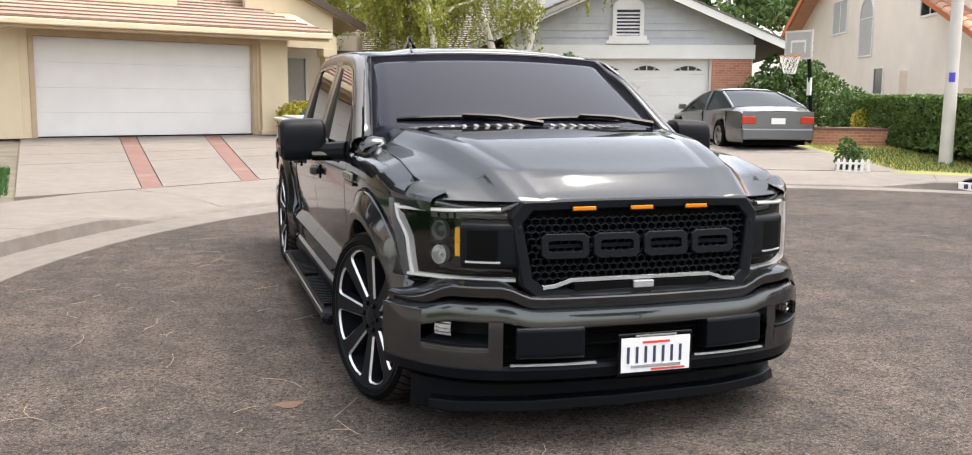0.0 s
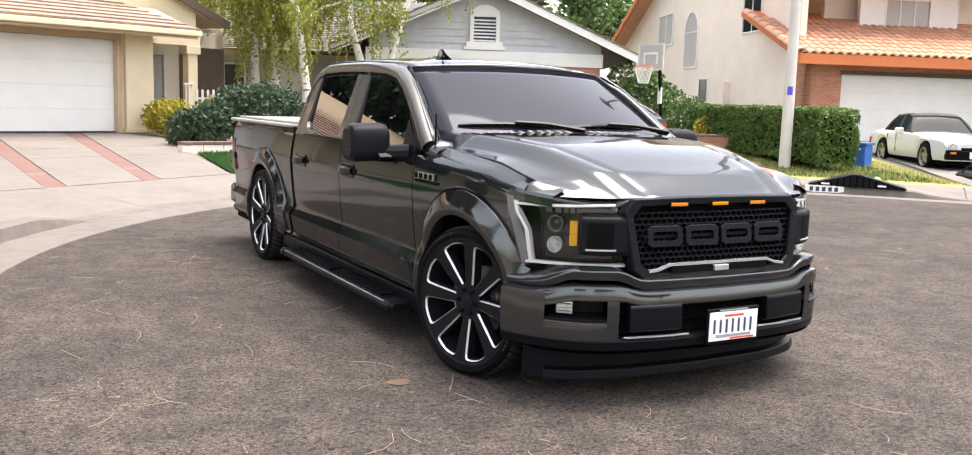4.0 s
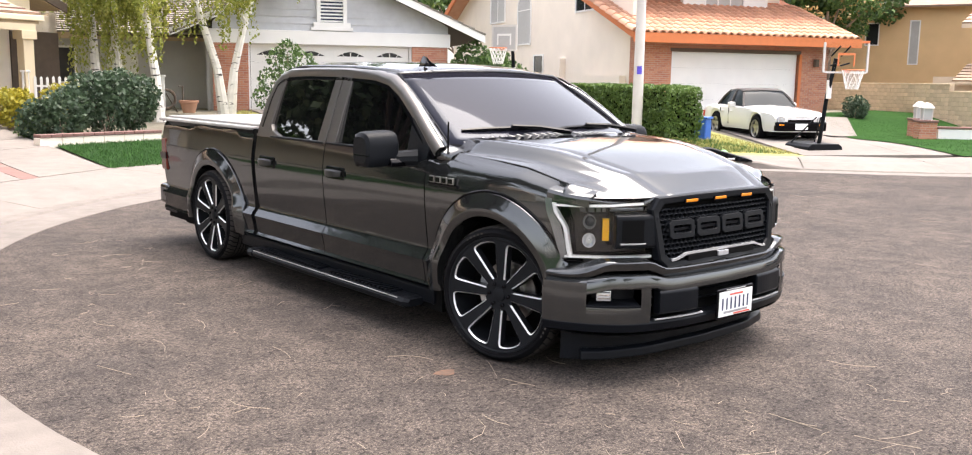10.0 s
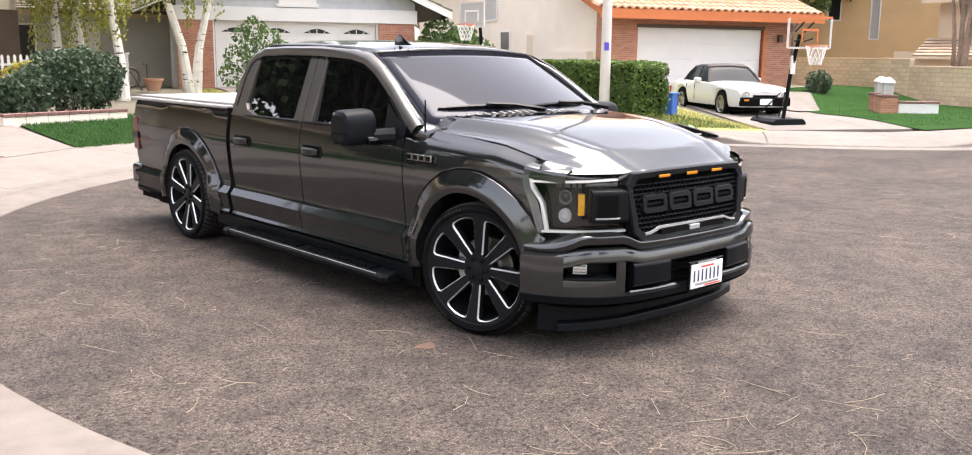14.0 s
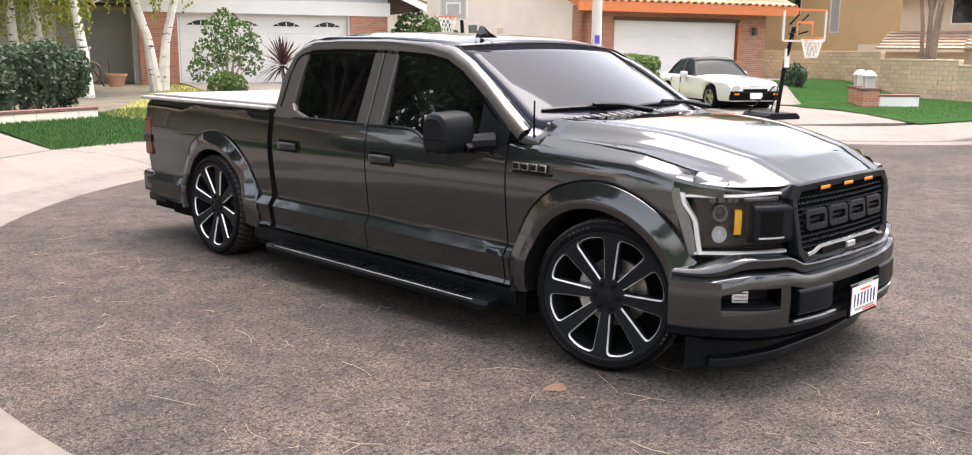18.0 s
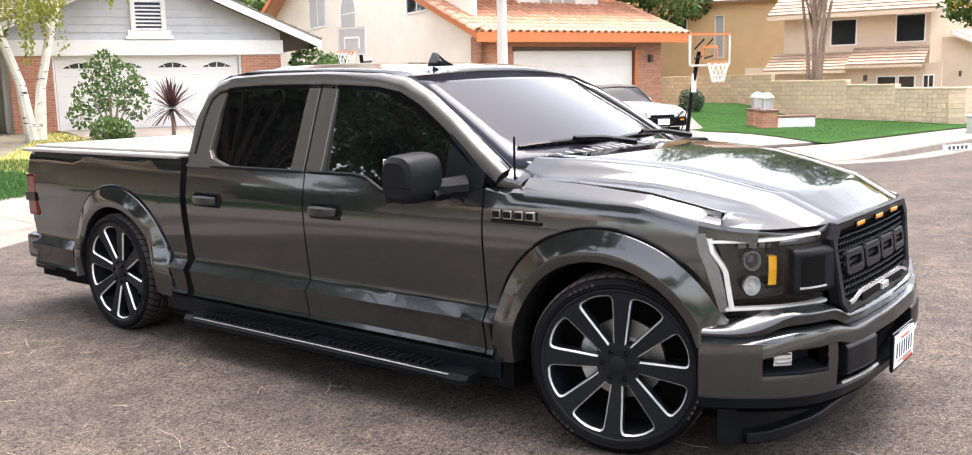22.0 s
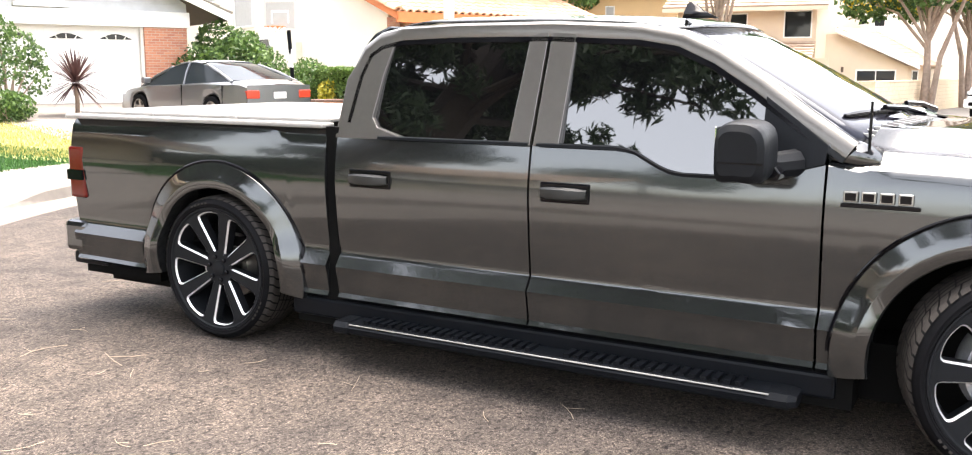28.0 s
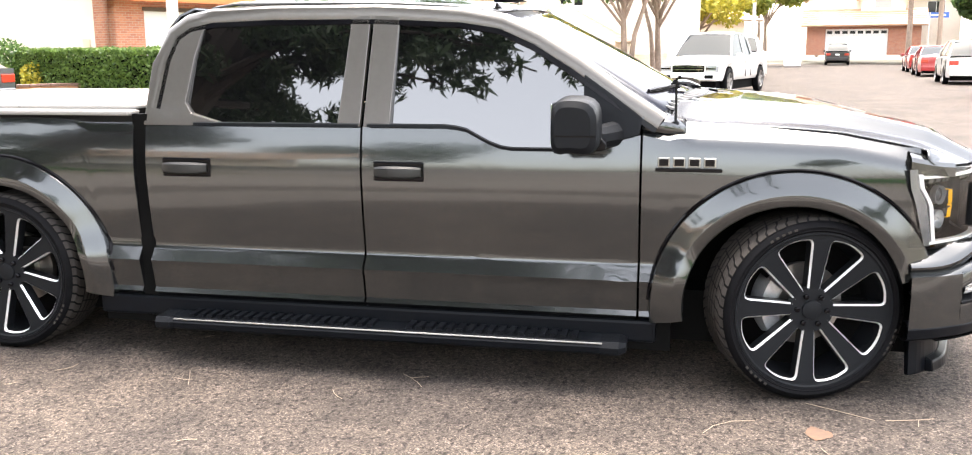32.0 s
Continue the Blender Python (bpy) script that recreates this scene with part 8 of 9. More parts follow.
def car(name, label, at, L, W, deck, roof, axles, r, paint, category="car", top=None, belt=0.9, bottom=0.22, bed=None, tail="tailred", nose="lens", rims=None, grille=None, round_lamps=False, big=False):
    """A parked car: y runs from the nose (0) to the tail (L); deck and roof are height profiles."""
    c = thing(name, label, category, at)
    w = W / 2
    dz = curve1(deck)
    P_ = PAINTS[paint]
    ys = sorted({0, L, *[L * k / 28 for k in range(29)], *[a + s * rr for a in axles for s in (-1, 1) for rr in (r * 1.12, r * 0.75)]})

    def arch(y):
        z = bottom
        for a in axles:
            d = abs(y - a)
            if d < r * 1.12:
                z = max(z, r + math.sqrt((r * 1.12) ** 2 - d * d))
        return z
    for s in (-1, 1):
        bm = bmesh.new()
        rows = []
        for y in ys:
            e = 1 - 0.16 * (1 - sstep(0, L * 0.13, y)) - 0.10 * sstep(L * 0.9, L, y)
            zt = dz(y)
            zb = min(arch(y), zt - 0.12)
            sh = min(belt, zt - 0.04)
            rows.append([(s * w * e * kx, y, z) for kx, z in ((0.93, zb), (0.98, min(zb + 0.10, sh)), (1.0, lerp(zb, sh, 0.55)), (0.975, sh), (0.90, zt - 0.01), (0.5, zt + 0.02), (0, zt + 0.03))])
        grid(bm, rows)
        grid(bm, [[(s * x, 0.0, z) for x in (0, w * 0.5, w * 0.82)] for z in (bottom, dz(0) * 0.6, dz(0) + 0.015)])
        grid(bm, [[(s * x, L, z) for x in (0, w * 0.5, w * 0.88)] for z in (bottom + 0.1, dz(L) * 0.7, dz(L) + 0.015)])
        part("body_side", bm, P_, c, smooth=True)
    rz = curve1(roof)
    y0, y1 = roof[0][0], roof[-1][0]
    yt0, yt1 = roof[1][0], roof[-2][0]
    zr = max(z for _, z in roof)
    n = 16
    rows = []
    for k in range(n + 1):
        y = lerp(y0, y1, k / n)
        zb, zt = dz(y) - 0.02, rz(y)
        f = clamp((zt - zb) / max(0.05, zr - belt))
        wt = lerp(0.90, 0.70, f)
        rows.append([(-w * 0.91, y, zb), (-w * wt, y, zt - 0.03 * f), (-w * wt * 0.8, y, zt + 0.01 * f), (0, y, zt + 0.03 * f), (w * wt * 0.8, y, zt + 0.01 * f), (w * wt, y, zt - 0.03 * f), (w * 0.91, y, zb)])
    bm = bmesh.new()
    grid(bm, rows)
    part("glasshouse", bm, M["carglass"], c, smooth=True)
    bm = bmesh.new()
    keep = [r_ for r_, k in zip(rows, range(n + 1)) if yt0 - 0.02 <= lerp(y0, y1, k / n) <= yt1 + 0.02]
    grid(bm, [[(p[0] * 1.01, p[1], p[2] + 0.012) for p in r_[1:6]] for r_ in keep])
    part("roof", bm, top or P_, c, smooth=True, solid=0.012)
    for s in (-1, 1):
        for ya, yb in ((y0, yt0), (y1, yt1), (lerp(yt0, yt1, 0.52), lerp(yt0, yt1, 0.52))):
            za, zb = dz(ya), rz(yb)
            bm = bmesh.new()
            tube(bm, [(s * w * 0.915, ya, za - 0.02), (s * w * 0.82, lerp(ya, yb, 0.5), lerp(za, zb, 0.52)), (s * w * 0.71, yb, zb - 0.02)], 0.03, 6)
            part("pillar", bm, top or P_, c, smooth=True)
    # wheels
    for a in axles:
        for s in (-1, 1):
            wheel("wheel", pose(s * (w - 0.10), a, r, 0, 0, 0 if s < 0 else 180), c, spokes=5, rim=r * 0.66, tyre=r, width=0.2, fancy=False, rim_mat=rims or M["steel"], hub_mat=rims or M["steel"])
            bm = bmesh.new()
            grid(bm, [[(s * (w - x), a + r * 1.12 * math.cos(t), r + r * 1.12 * math.sin(t)) for x in (0.03, 0.35)] for t in (math.pi * k / 10 for k in range(11))])
            part("wheel_well", bm, M["darkvoid"], c)
    boxes("underbody", M["darkvoid"], c, (-w * 0.8, w * 0.8, 0.2, L - 0.2, 0.16, bottom + 0.12))
    # lamps, bumpers, plates
    for s in (-1, 1):
        if round_lamps:
            bm = bmesh.new()
            hx_, hz_ = s * w * 0.66, dz(0) - 0.05
            grid(bm, [[(hx_ + r_ * math.cos(a), y_, hz_ + r_ * math.sin(a)) for y_, r_ in ((0.16, 0.105), (-0.01, 0.10), (-0.022, 0.09), (-0.018, 0.075), (-0.03, 0.0))] for a in (2 * math.pi * k / 18 for k in range(19))])
            part("headlamp", bm, M[nose], c, "round clear headlamp", smooth=True)
            boxes("turn_lamp", M["marker"], c, (s * w * 0.66 - 0.06, s * w * 0.66 + 0.06, -0.06, 0.0, bottom + 0.15, bottom + 0.19))
        elif big:
            hl_ = boxes("headlamp", M[nose], c, (s * w * 0.70 - 0.17, s * w * 0.70 + 0.17, -0.02, 0.25, dz(0) - 0.20, dz(0) + 0.03), bevel=0.03)
            boxes("lamp_bezel", M["gloss_black"], hl_, (s * w * 0.70 - 0.15, s * w * 0.70 + 0.15, -0.03, 0.0, dz(0) - 0.11, dz(0) - 0.07))
            boxes("fog_lamp", M["gloss_black"], c, (s * w * 0.66 - 0.14, s * w * 0.66 + 0.14, -0.075, 0.0, bottom + 0.07, bottom + 0.19), bevel=0.02)
        else:
            boxes("headlamp", M[nose], c, (s * w * 0.64 - 0.15, s * w * 0.64 + 0.15, -0.012, 0.12, dz(0) - 0.16, dz(0) - 0.03), bevel=0.02)
        boxes("tail_lamp", M[tail], c, (s * w * 0.72 - 0.16, s * w * 0.72 + 0.16, L - 0.12, L + 0.015, dz(L) - 0.26, dz(L) - 0.09), bevel=0.02)
        boxes("door_mirror", P_, c, (s * (w + 0.06) - 0.09, s * (w + 0.06) + 0.09, y0 + 0.35, y0 + 0.48, belt, belt + 0.14), bevel=0.03)
        for ya, yb in ((y0 + 0.15, lerp(yt0, yt1, 0.52)), (lerp(yt0, yt1, 0.52), y1 - 0.25)):
            boxes("door_seam", M["darkvoid"], c, (s * w * 0.985 - 0.012, s * w * 0.985 + 0.004 * s + 0.012, yb - 0.006, yb + 0.006, bottom + 0.1, belt - 0.02))
            boxes("door_handle", P_, c, (s * w * 0.99 - 0.018, s * w * 0.99 + 0.018, yb - 0.22, yb - 0.06, belt - 0.12, belt - 0.09), bevel=0.006)
    boxes("front_bumper", grille or P_, c, (-w * 0.84, w * 0.84, -0.05, 0.08, bottom + 0.02, bottom + 0.24), bevel=0.03)
    boxes("rear_bumper", P_, c, (-w * 0.88, w * 0.88, L - 0.08, L + 0.05, bottom + 0.06, bottom + 0.30), bevel=0.03)
    if big:
        gr_ = boxes("grille", M["gloss_black"], c, (-w * 0.50, w * 0.50, -0.035, 0.05, dz(0) - 0.34, dz(0) + 0.02), bevel=0.03)
        for k in range(4):
            boxes("grille_bar", M["chrome"], gr_, (-w * 0.47, w * 0.47, -0.05, -0.03, dz(0) - 0.30 + 0.085 * k, dz(0) - 0.28 + 0.085 * k))
        boxes("bumper_bar", M["white"], c, (-w * 0.93, w * 0.93, -0.07, 0.12, bottom + 0.02, bottom + 0.26), bevel=0.04)
    else:
        boxes("grille", M["gloss_black"], c, (-w * 0.42, w * 0.42, -0.014, 0.05, dz(0) - 0.20, dz(0) - 0.05), bevel=0.01)
    boxes("number_plate", M["plate_white"], c, (-0.16, 0.16, L + 0.015, L + 0.022, dz(L) - 0.26, dz(L) - 0.13))
    boxes("number_plate", M["plate_white"], c, (-0.16, 0.16, -0.062, -0.052, bottom + 0.06, bottom + 0.2))
    if bed:
        b0, b1 = bed
        boxes("bed_opening", M["darkvoid"], c, (-w * 0.78, w * 0.78, b0, b1, dz(b1) + 0.02, dz(b1) + 0.036))
    return c


def nose_to(x, y, heading, z=None):
    """Places a car whose nose is at x, y and points along heading (degrees)."""
    return pose(x, y, gz(x, y) if z is None else z, 0, 0, heading + 90)


SLP = math.degrees(math.atan(0.05))
sedan_at = nose_to(11.35, 18.35, 80, 0.26)
car("sedan", "grey four-door saloon parked on a driveway", sedan_at, 4.85, 1.85, [(0, 0.62), (0.3, 0.76), (1.15, 0.86), (2.4, 0.90), (3.9, 0.96), (4.5, 0.98), (4.85, 0.88)], [(1.0, 0.87), (2.0, 1.28), (2.35, 1.36), (2.8, 1.38), (3.3, 1.33), (4.4, 0.99)], (0.95, 3.73), 0.33, "silver")
conv_at = nose_to(15.70, 8.45, -119, 0.22)
car("convertible", "old white convertible with a grey soft top", conv_at, 3.97, 1.56, [(0, 0.60), (0.12, 0.70), (0.5, 0.76), (1.3, 0.82), (2.2, 0.84), (3.3, 0.87), (3.97, 0.74)], [(1.56, 0.82), (1.90, 1.17), (2.08, 1.24), (2.62, 1.23), (3.02, 0.86)], (0.78, 3.06), 0.31, "white", top=M["soft_top"], belt=0.78, bottom=0.26, grille=M["gloss_black"], round_lamps=True)
st = lambda u, n: (u * UX + n * NX, u * UY + n * NY)
SD = math.degrees(SA)
pk = [(0, 0.92), (0.2, 1.08), (1.35, 1.20), (3.5, 1.22), (3.6, 1.30), (5.8, 1.30)]
pr = [(1.3, 1.2), (2.0, 1.85), (2.5, 1.92), (3.35, 1.88), (3.55, 1.24)]
car("pickup_truck", "white crew-cab pickup parked nose to the camera", nose_to(*st(24.3, 3.8), SD + 169, 0), 5.8, 2.0, pk, pr, (1.0, 4.6), 0.42, "white", "truck", belt=1.14, bottom=0.46, bed=(3.75, 5.7), big=True)
car("hatchback", "grey small car parked behind a pickup", nose_to(*st(31.5, 3.7), SD + 180, 0), 4.2, 1.75, [(0, 0.65), (0.9, 0.9), (3.4, 0.97), (4.2, 0.9)], [(0.95, 0.9), (1.7, 1.38), (2.3, 1.42), (3.3, 1.38), (4.0, 0.96)], (0.8, 3.4), 0.32, "silver")
car("pickup_truck", "white pickup further along the kerb", nose_to(*st(37.5, 3.6), SD + 180, 0), 5.6, 1.95, pk, pr, (1.0, 4.4), 0.38, "white", "truck", belt=1.14, bottom=0.42, bed=(3.75, 5.5))
car("pickup_truck", "white pickup parked tail to the camera", nose_to(*st(27.6, -5.4), SD, 0), 5.8, 2.0, pk, pr, (1.0, 4.75), 0.41, "white", "truck", belt=1.14, bottom=0.48, bed=(3.75, 5.7))
suv = [(0, 0.75), (0.2, 0.9), (1.05, 1.05), (4.1, 1.08), (4.6, 1.0)]
sr = [(1.0, 1.05), (1.75, 1.6), (2.3, 1.66), (3.9, 1.6), (4.5, 1.08)]
car("crossover", "white crossover parked tail to the camera", nose_to(*st(39.2, -5.3), SD, 0), 4.6, 1.85, suv, sr, (0.9, 3.6), 0.35, "white", belt=1.0, bottom=0.28)
sal = [(0, 0.62), (0.3, 0.76), (1.15, 0.93), (3.9, 1.0), (4.5, 1.02), (4.8, 0.92)]
slr = [(1.1, 0.94), (2.05, 1.40), (2.7, 1.45), (3.3, 1.40), (4.2, 1.02)]
car("sedan", "red saloon parked tail to the camera", nose_to(*st(49.8, -5.2), SD, 0), 4.8, 1.83, sal, slr, (0.95, 3.7), 0.33, "red")
car("sedan", "red saloon further along the kerb", nose_to(*st(58.0, -5.3), SD, 0), 4.8, 1.83, sal, slr, (0.95, 3.7), 0.33, "red")
car("crossover", "black sport utility car on the far driveway", nose_to(78.2, -11.2, SD, gz(76, -11)), 4.6, 1.85, suv, sr, (0.9, 3.6), 0.35, "black", belt=1.0, bottom=0.28)

# ---- street furniture ----
lp = thing("street_lamp", "pale concrete street lamp post with a small sticker", "lamp post", pose(12.1, 10.4, 0.15))
bm = bmesh.new()
tube(bm, [(0, 0, -0.1), (0, 0, 4.0), (0, 0, 8.5)], [0.125, 0.10, 0.07], 14)
part("post", bm, M["galv"], lp, smooth=True)
bm = bmesh.new()
tube(bm, [(0, 0, 8.4), (-0.8, -0.8, 8.9), (-1.6, -1.6, 9.0)], 0.05, 8)
part("arm", bm, M["galv"], lp, smooth=True)
boxes("lamp_head", M["galv"], lp, (-2.0, -1.5, -2.0, -1.5, 8.9, 9.05), bevel=0.04)
M["violet"] = mat("violet_paint", (0.10, 0.07, 0.55), 0.5, var=0.2, scale=20)
bm = bmesh.new()
grid(bm, [[(0.117 * math.cos(a), 0.117 * math.sin(a), z) for a in (radians(200 + 8 * k) for k in range(8))] for z in (1.62, 1.80)])
part("sticker", bm, M["violet"], lp, "small violet sticker")


def hoop(label, at, deg, rim_z, w, h, clear, base, lean=0.25, side=0.0):
    """A basketball goal: base, pole, board with frame, ring and net."""
    t = thing("basketball_hoop", label, "basketball hoop", pose(*at, 0, 0, deg))
    if base:
        bm = bmesh.new()
        for y0, y1, x in ((-0.28, 0.30, 0.42), (0.36, 0.78, 0.34)):
            prism(bm, [(-x, 0.0), (x, 0.0), (x, 0.10), (x - 0.08, 0.17), (-x + 0.08, 0.17), (-x, 0.10)], y0, y1)
        part("base", bm, M["plastic"], t, bevel=0.02)
        bm = bmesh.new()
        tube(bm, [(0.3, 0.6, 0.15), (0.05, 0.05, 0.75)], 0.014, 6)
        tube(bm, [(-0.3, 0.6, 0.15), (-0.05, 0.05, 0.75)], 0.014, 6)
        part("brace", bm, M["plastic"], t)
    bm = bmesh.new()
    tube(bm, [(0, 0, 0.05), (side * 0.5, -lean * 0.4, 1.2), (side, -lean, rim_z + 0.25)], 0.045, 10)
    part("pole", bm, M["plastic"], t, smooth=True)
    boxes("pole_label", M["white"], t, (side * 0.55 - 0.05, side * 0.55 + 0.05, -lean * 0.5 - 0.052, -lean * 0.5 + 0.0, 1.15, 1.55))
    bm = bmesh.new()
    for x in (side - 0.12, side + 0.12):
        tube(bm, [(x, -lean, rim_z + 0.1), (x, -0.55, rim_z + 0.15)], 0.018, 6)
        tube(bm, [(x, -lean, rim_z + 0.3), (x, -0.55, rim_z + 0.5)], 0.018, 6)
    part("lift_arm", bm, M["plastic"], t)
    board = boxes("backboard", clear, t, (side - w / 2, side + w / 2, -0.60, -0.585, rim_z - 0.05, rim_z + h), label="clear backboard")
    fr = M["orange"] if base else M["galv"]
    edge = M["galv"]
    z0, z1 = rim_z - 0.05, rim_z + h
    boxes("board_frame", fr, board, (side - w / 2 - 0.02, side + w / 2 + 0.02, -0.61, -0.575, z1 - 0.03, z1 + 0.02))
    boxes("board_frame", edge, board, (side - w / 2 - 0.02, side - w / 2 + 0.02, -0.61, -0.575, z0, z1 - 0.03), (side + w / 2 - 0.02, side + w / 2 + 0.02, -0.61, -0.575, z0, z1 - 0.03), (side - w / 2 + 0.02, side + w / 2 - 0.02, -0.61, -0.575, z0 - 0.02, z0 + 0.02))
    q = 0.21
    boxes("target_square", M["orange"] if base else M["white"], board, (side - q, side + q, -0.612, -0.602, rim_z + 0.31, rim_z + 0.36), (side - q, side - q + 0.035, -0.612, -0.602, rim_z + 0.08, rim_z + 0.31), (side + q - 0.035, side + q, -0.612, -0.602, rim_z + 0.08, rim_z + 0.31))
    bm = bmesh.new()
    tube(bm, [(side + 0.225 * math.cos(a), -0.86 + 0.225 * math.sin(a), rim_z) for a in (2 * math.pi * k / 24 for k in range(25))], 0.011, 6, False)
    box(bm, side - 0.07, side + 0.07, -0.65, -0.60, rim_z - 0.06, rim_z + 0.02)
    part("ring", bm, M["orange"], t)
    bm = bmesh.new()
    for k in range(12):
        for sg in (-1, 1):
            pts = []
            for j in range(5):
                rr = lerp(0.22, 0.12, j / 4)
                a = 2 * math.pi * (k + sg * j * 0.5) / 12
                pts.append((side + rr * math.cos(a), -0.86 + rr * math.sin(a), rim_z - 0.10 * j))
            tube(bm, pts, 0.007, 4, False)
    part("net", bm, M["white"], t)
    return t


M["acrylic"] = mat("acrylic", (0.97, 0.97, 0.96), 0.03, var=0.0, trans=1.0, ior=1.1)
hoop("portable basketball goal with a red-framed clear board", (14.6, 7.3, gz(14.5, 7.3) - 0.02), -25, 1.76, 1.06, 0.60, M["acrylic"], True, side=0.12)
hoop("basketball goal with a grey board beside the low wall", (12.05, 14.5, gz(12.05, 14.5)), -75, 2.02, 0.72, 0.56, M["blind"], False)

# low brick wall and gate beside the garage
bw = thing("garden_wall", "low red brick garden wall", "wall", pose(11.9, 14.6, gz(12, 14.6), 0, 0, -35))
boxes("wall", M["brick"], bw, (0, 1.9, 0, 0.25, -0.1, 0.36))
for k in range(9):
    boxes("brick", M["redconcrete"], bw, (0.212 * k, 0.212 * k + 0.205, -0.02, 0.27, 0.365, 0.42), bevel=0.006)
boxes("gate_pier", M["white"], C, (-1.9, -1.6, 9.5, 9.8, 0, 0.9))


def pickets(at, deg, n, pitch, h, label, w=0.06, posts=True):
    t = thing("picket_fence", label, "fence", pose(*at, 0, 0, deg))
    L = n * pitch
    boxes("rail", M["white"], t, (0, L, 0.02, 0.05, h * 0.25, h * 0.25 + w * 0.8))
    boxes("rail", M["white"], t, (0, L, 0.02, 0.05, h * 0.68, h * 0.68 + w * 0.8))
    bm = bmesh.new()
    prism(bm, [(0, 0), (w, 0), (w, h - w * 0.7), (w / 2, h), (0, h - w * 0.7)], 0, 0.02)
    me = bpy.data.meshes.new("picket")
    bm.to_mesh(me)
    bm.free()
    me.materials.append(M["white"])
    for k in range(n):
        ob = new("picket", me)
        ob.parent = t
        ob.location = (k * pitch + (pitch - w) / 2, -0.004, 0.01 * math.sin(k * 1.7))
    if posts:
        for x in (0, L):
            boxes("post", M["white"], t, (x - 0.08, x + 0.08, -0.06, 0.10, 0, h + 0.08), (x - 0.11, x + 0.11, -0.09, 0.13, h + 0.08, h + 0.13), bevel=0.01)
    return t


pickets((1.55, 19.75, 0.72), -17, 12, 0.13, 0.80, "white picket fence behind the shrubs")
pickets((4.35, 20.95, 0.66), -17, 6, 0.13, 0.80, "white picket fence behind the birches")
pickets((9.32, 10.05, gz(9.4, 10.0) + 0.0), -38, 6, 0.10, 0.34, "small white picket edging in the lawn", w=0.05, posts=False)
pickets((15.2, 17.6, 0.5), -60, 8, 0.12, 0.85, "white picket gate beside the hedge", posts=False)

# black wedge at the kerb, ball, utility box, lantern piers
rp = thing("kerb_ramp", "black ridged kerb ramp with small white marks", "ramp", pose(9.95, 7.75, 0.13, 0, 0, -49))
bm = bmesh.new()
prism(bm, [(0, 0), (1.62, 0), (1.62, 0.02), (0.86, 0.22), (0.74, 0.22), (0, 0.02)], 0, 0.5)
part("wedge", bm, M["plastic"], rp)
for k in range(15):
    x = 0.06 + 0.105 * k
    boxes("rib", M["gloss_black"], rp, (x, x + 0.03, -0.015, 0.0, 0.0, 0.02 + 0.19 * (1 - abs(x - 0.8) / 0.8)))
for x in (0.22, 1.15):
    boxes("mark", M["lightguide"], rp, (x, x + 0.14, -0.02, -0.015, 0.03, 0.06))
bm = bmesh.new()
bmesh.ops.create_uvsphere(bm, u_segments=20, v_segments=14, radius=0.11)
ball = part("ball", bm, mat("green_rubber", (0.22, 0.55, 0.22), 0.5, var=0.1), smooth=True)
ball.location = (11.5, 7.55, gz(11.5, 7.55) + 0.12)
tagged(ball, "light green play ball on the dry lawn", "ball")
bx_ = thing("recycling_bin", "blue plastic bin behind the hedge", "bin", pose(14.0, 9.9, gz(14, 9.9), 0, 0, 20))
M["blue"] = mat("blue_plastic", (0.03, 0.12, 0.45), 0.5, var=0.1)
boxes("tub", M["blue"], bx_, (0, 0.45, 0, 0.45, 0, 0.5), bevel=0.03)
boxes("rim", M["blue"], bx_, (-0.03, 0.48, -0.03, 0.48, 0.5, 0.55), bevel=0.01)
ub2 = thing("utility_box", "grey-green steel utility box at the kerb", "utility box", pose(20.75, 2.95, gz(20.7, 2.7) - 0.02, 0, 0, -80))
M["boxgreen"] = mat("box_green", (0.36, 0.42, 0.36), 0.55, var=0.08)
boxes("pad", M["concrete"], ub2, (-0.1, 1.2, -0.1, 0.8, 0, 0.06))
boxes("cabinet", M["boxgreen"], ub2, (0, 1.1, 0, 0.7, 0.06, 0.50), bevel=0.02)
boxes("lid", M["boxgreen"], ub2, (-0.02, 1.12, -0.02, 0.72, 0.51, 0.55), bevel=0.01)
boxes("notice", M["plate_white"], ub2, (0.8, 1.0, -0.008, -0.002, 0.25, 0.42))
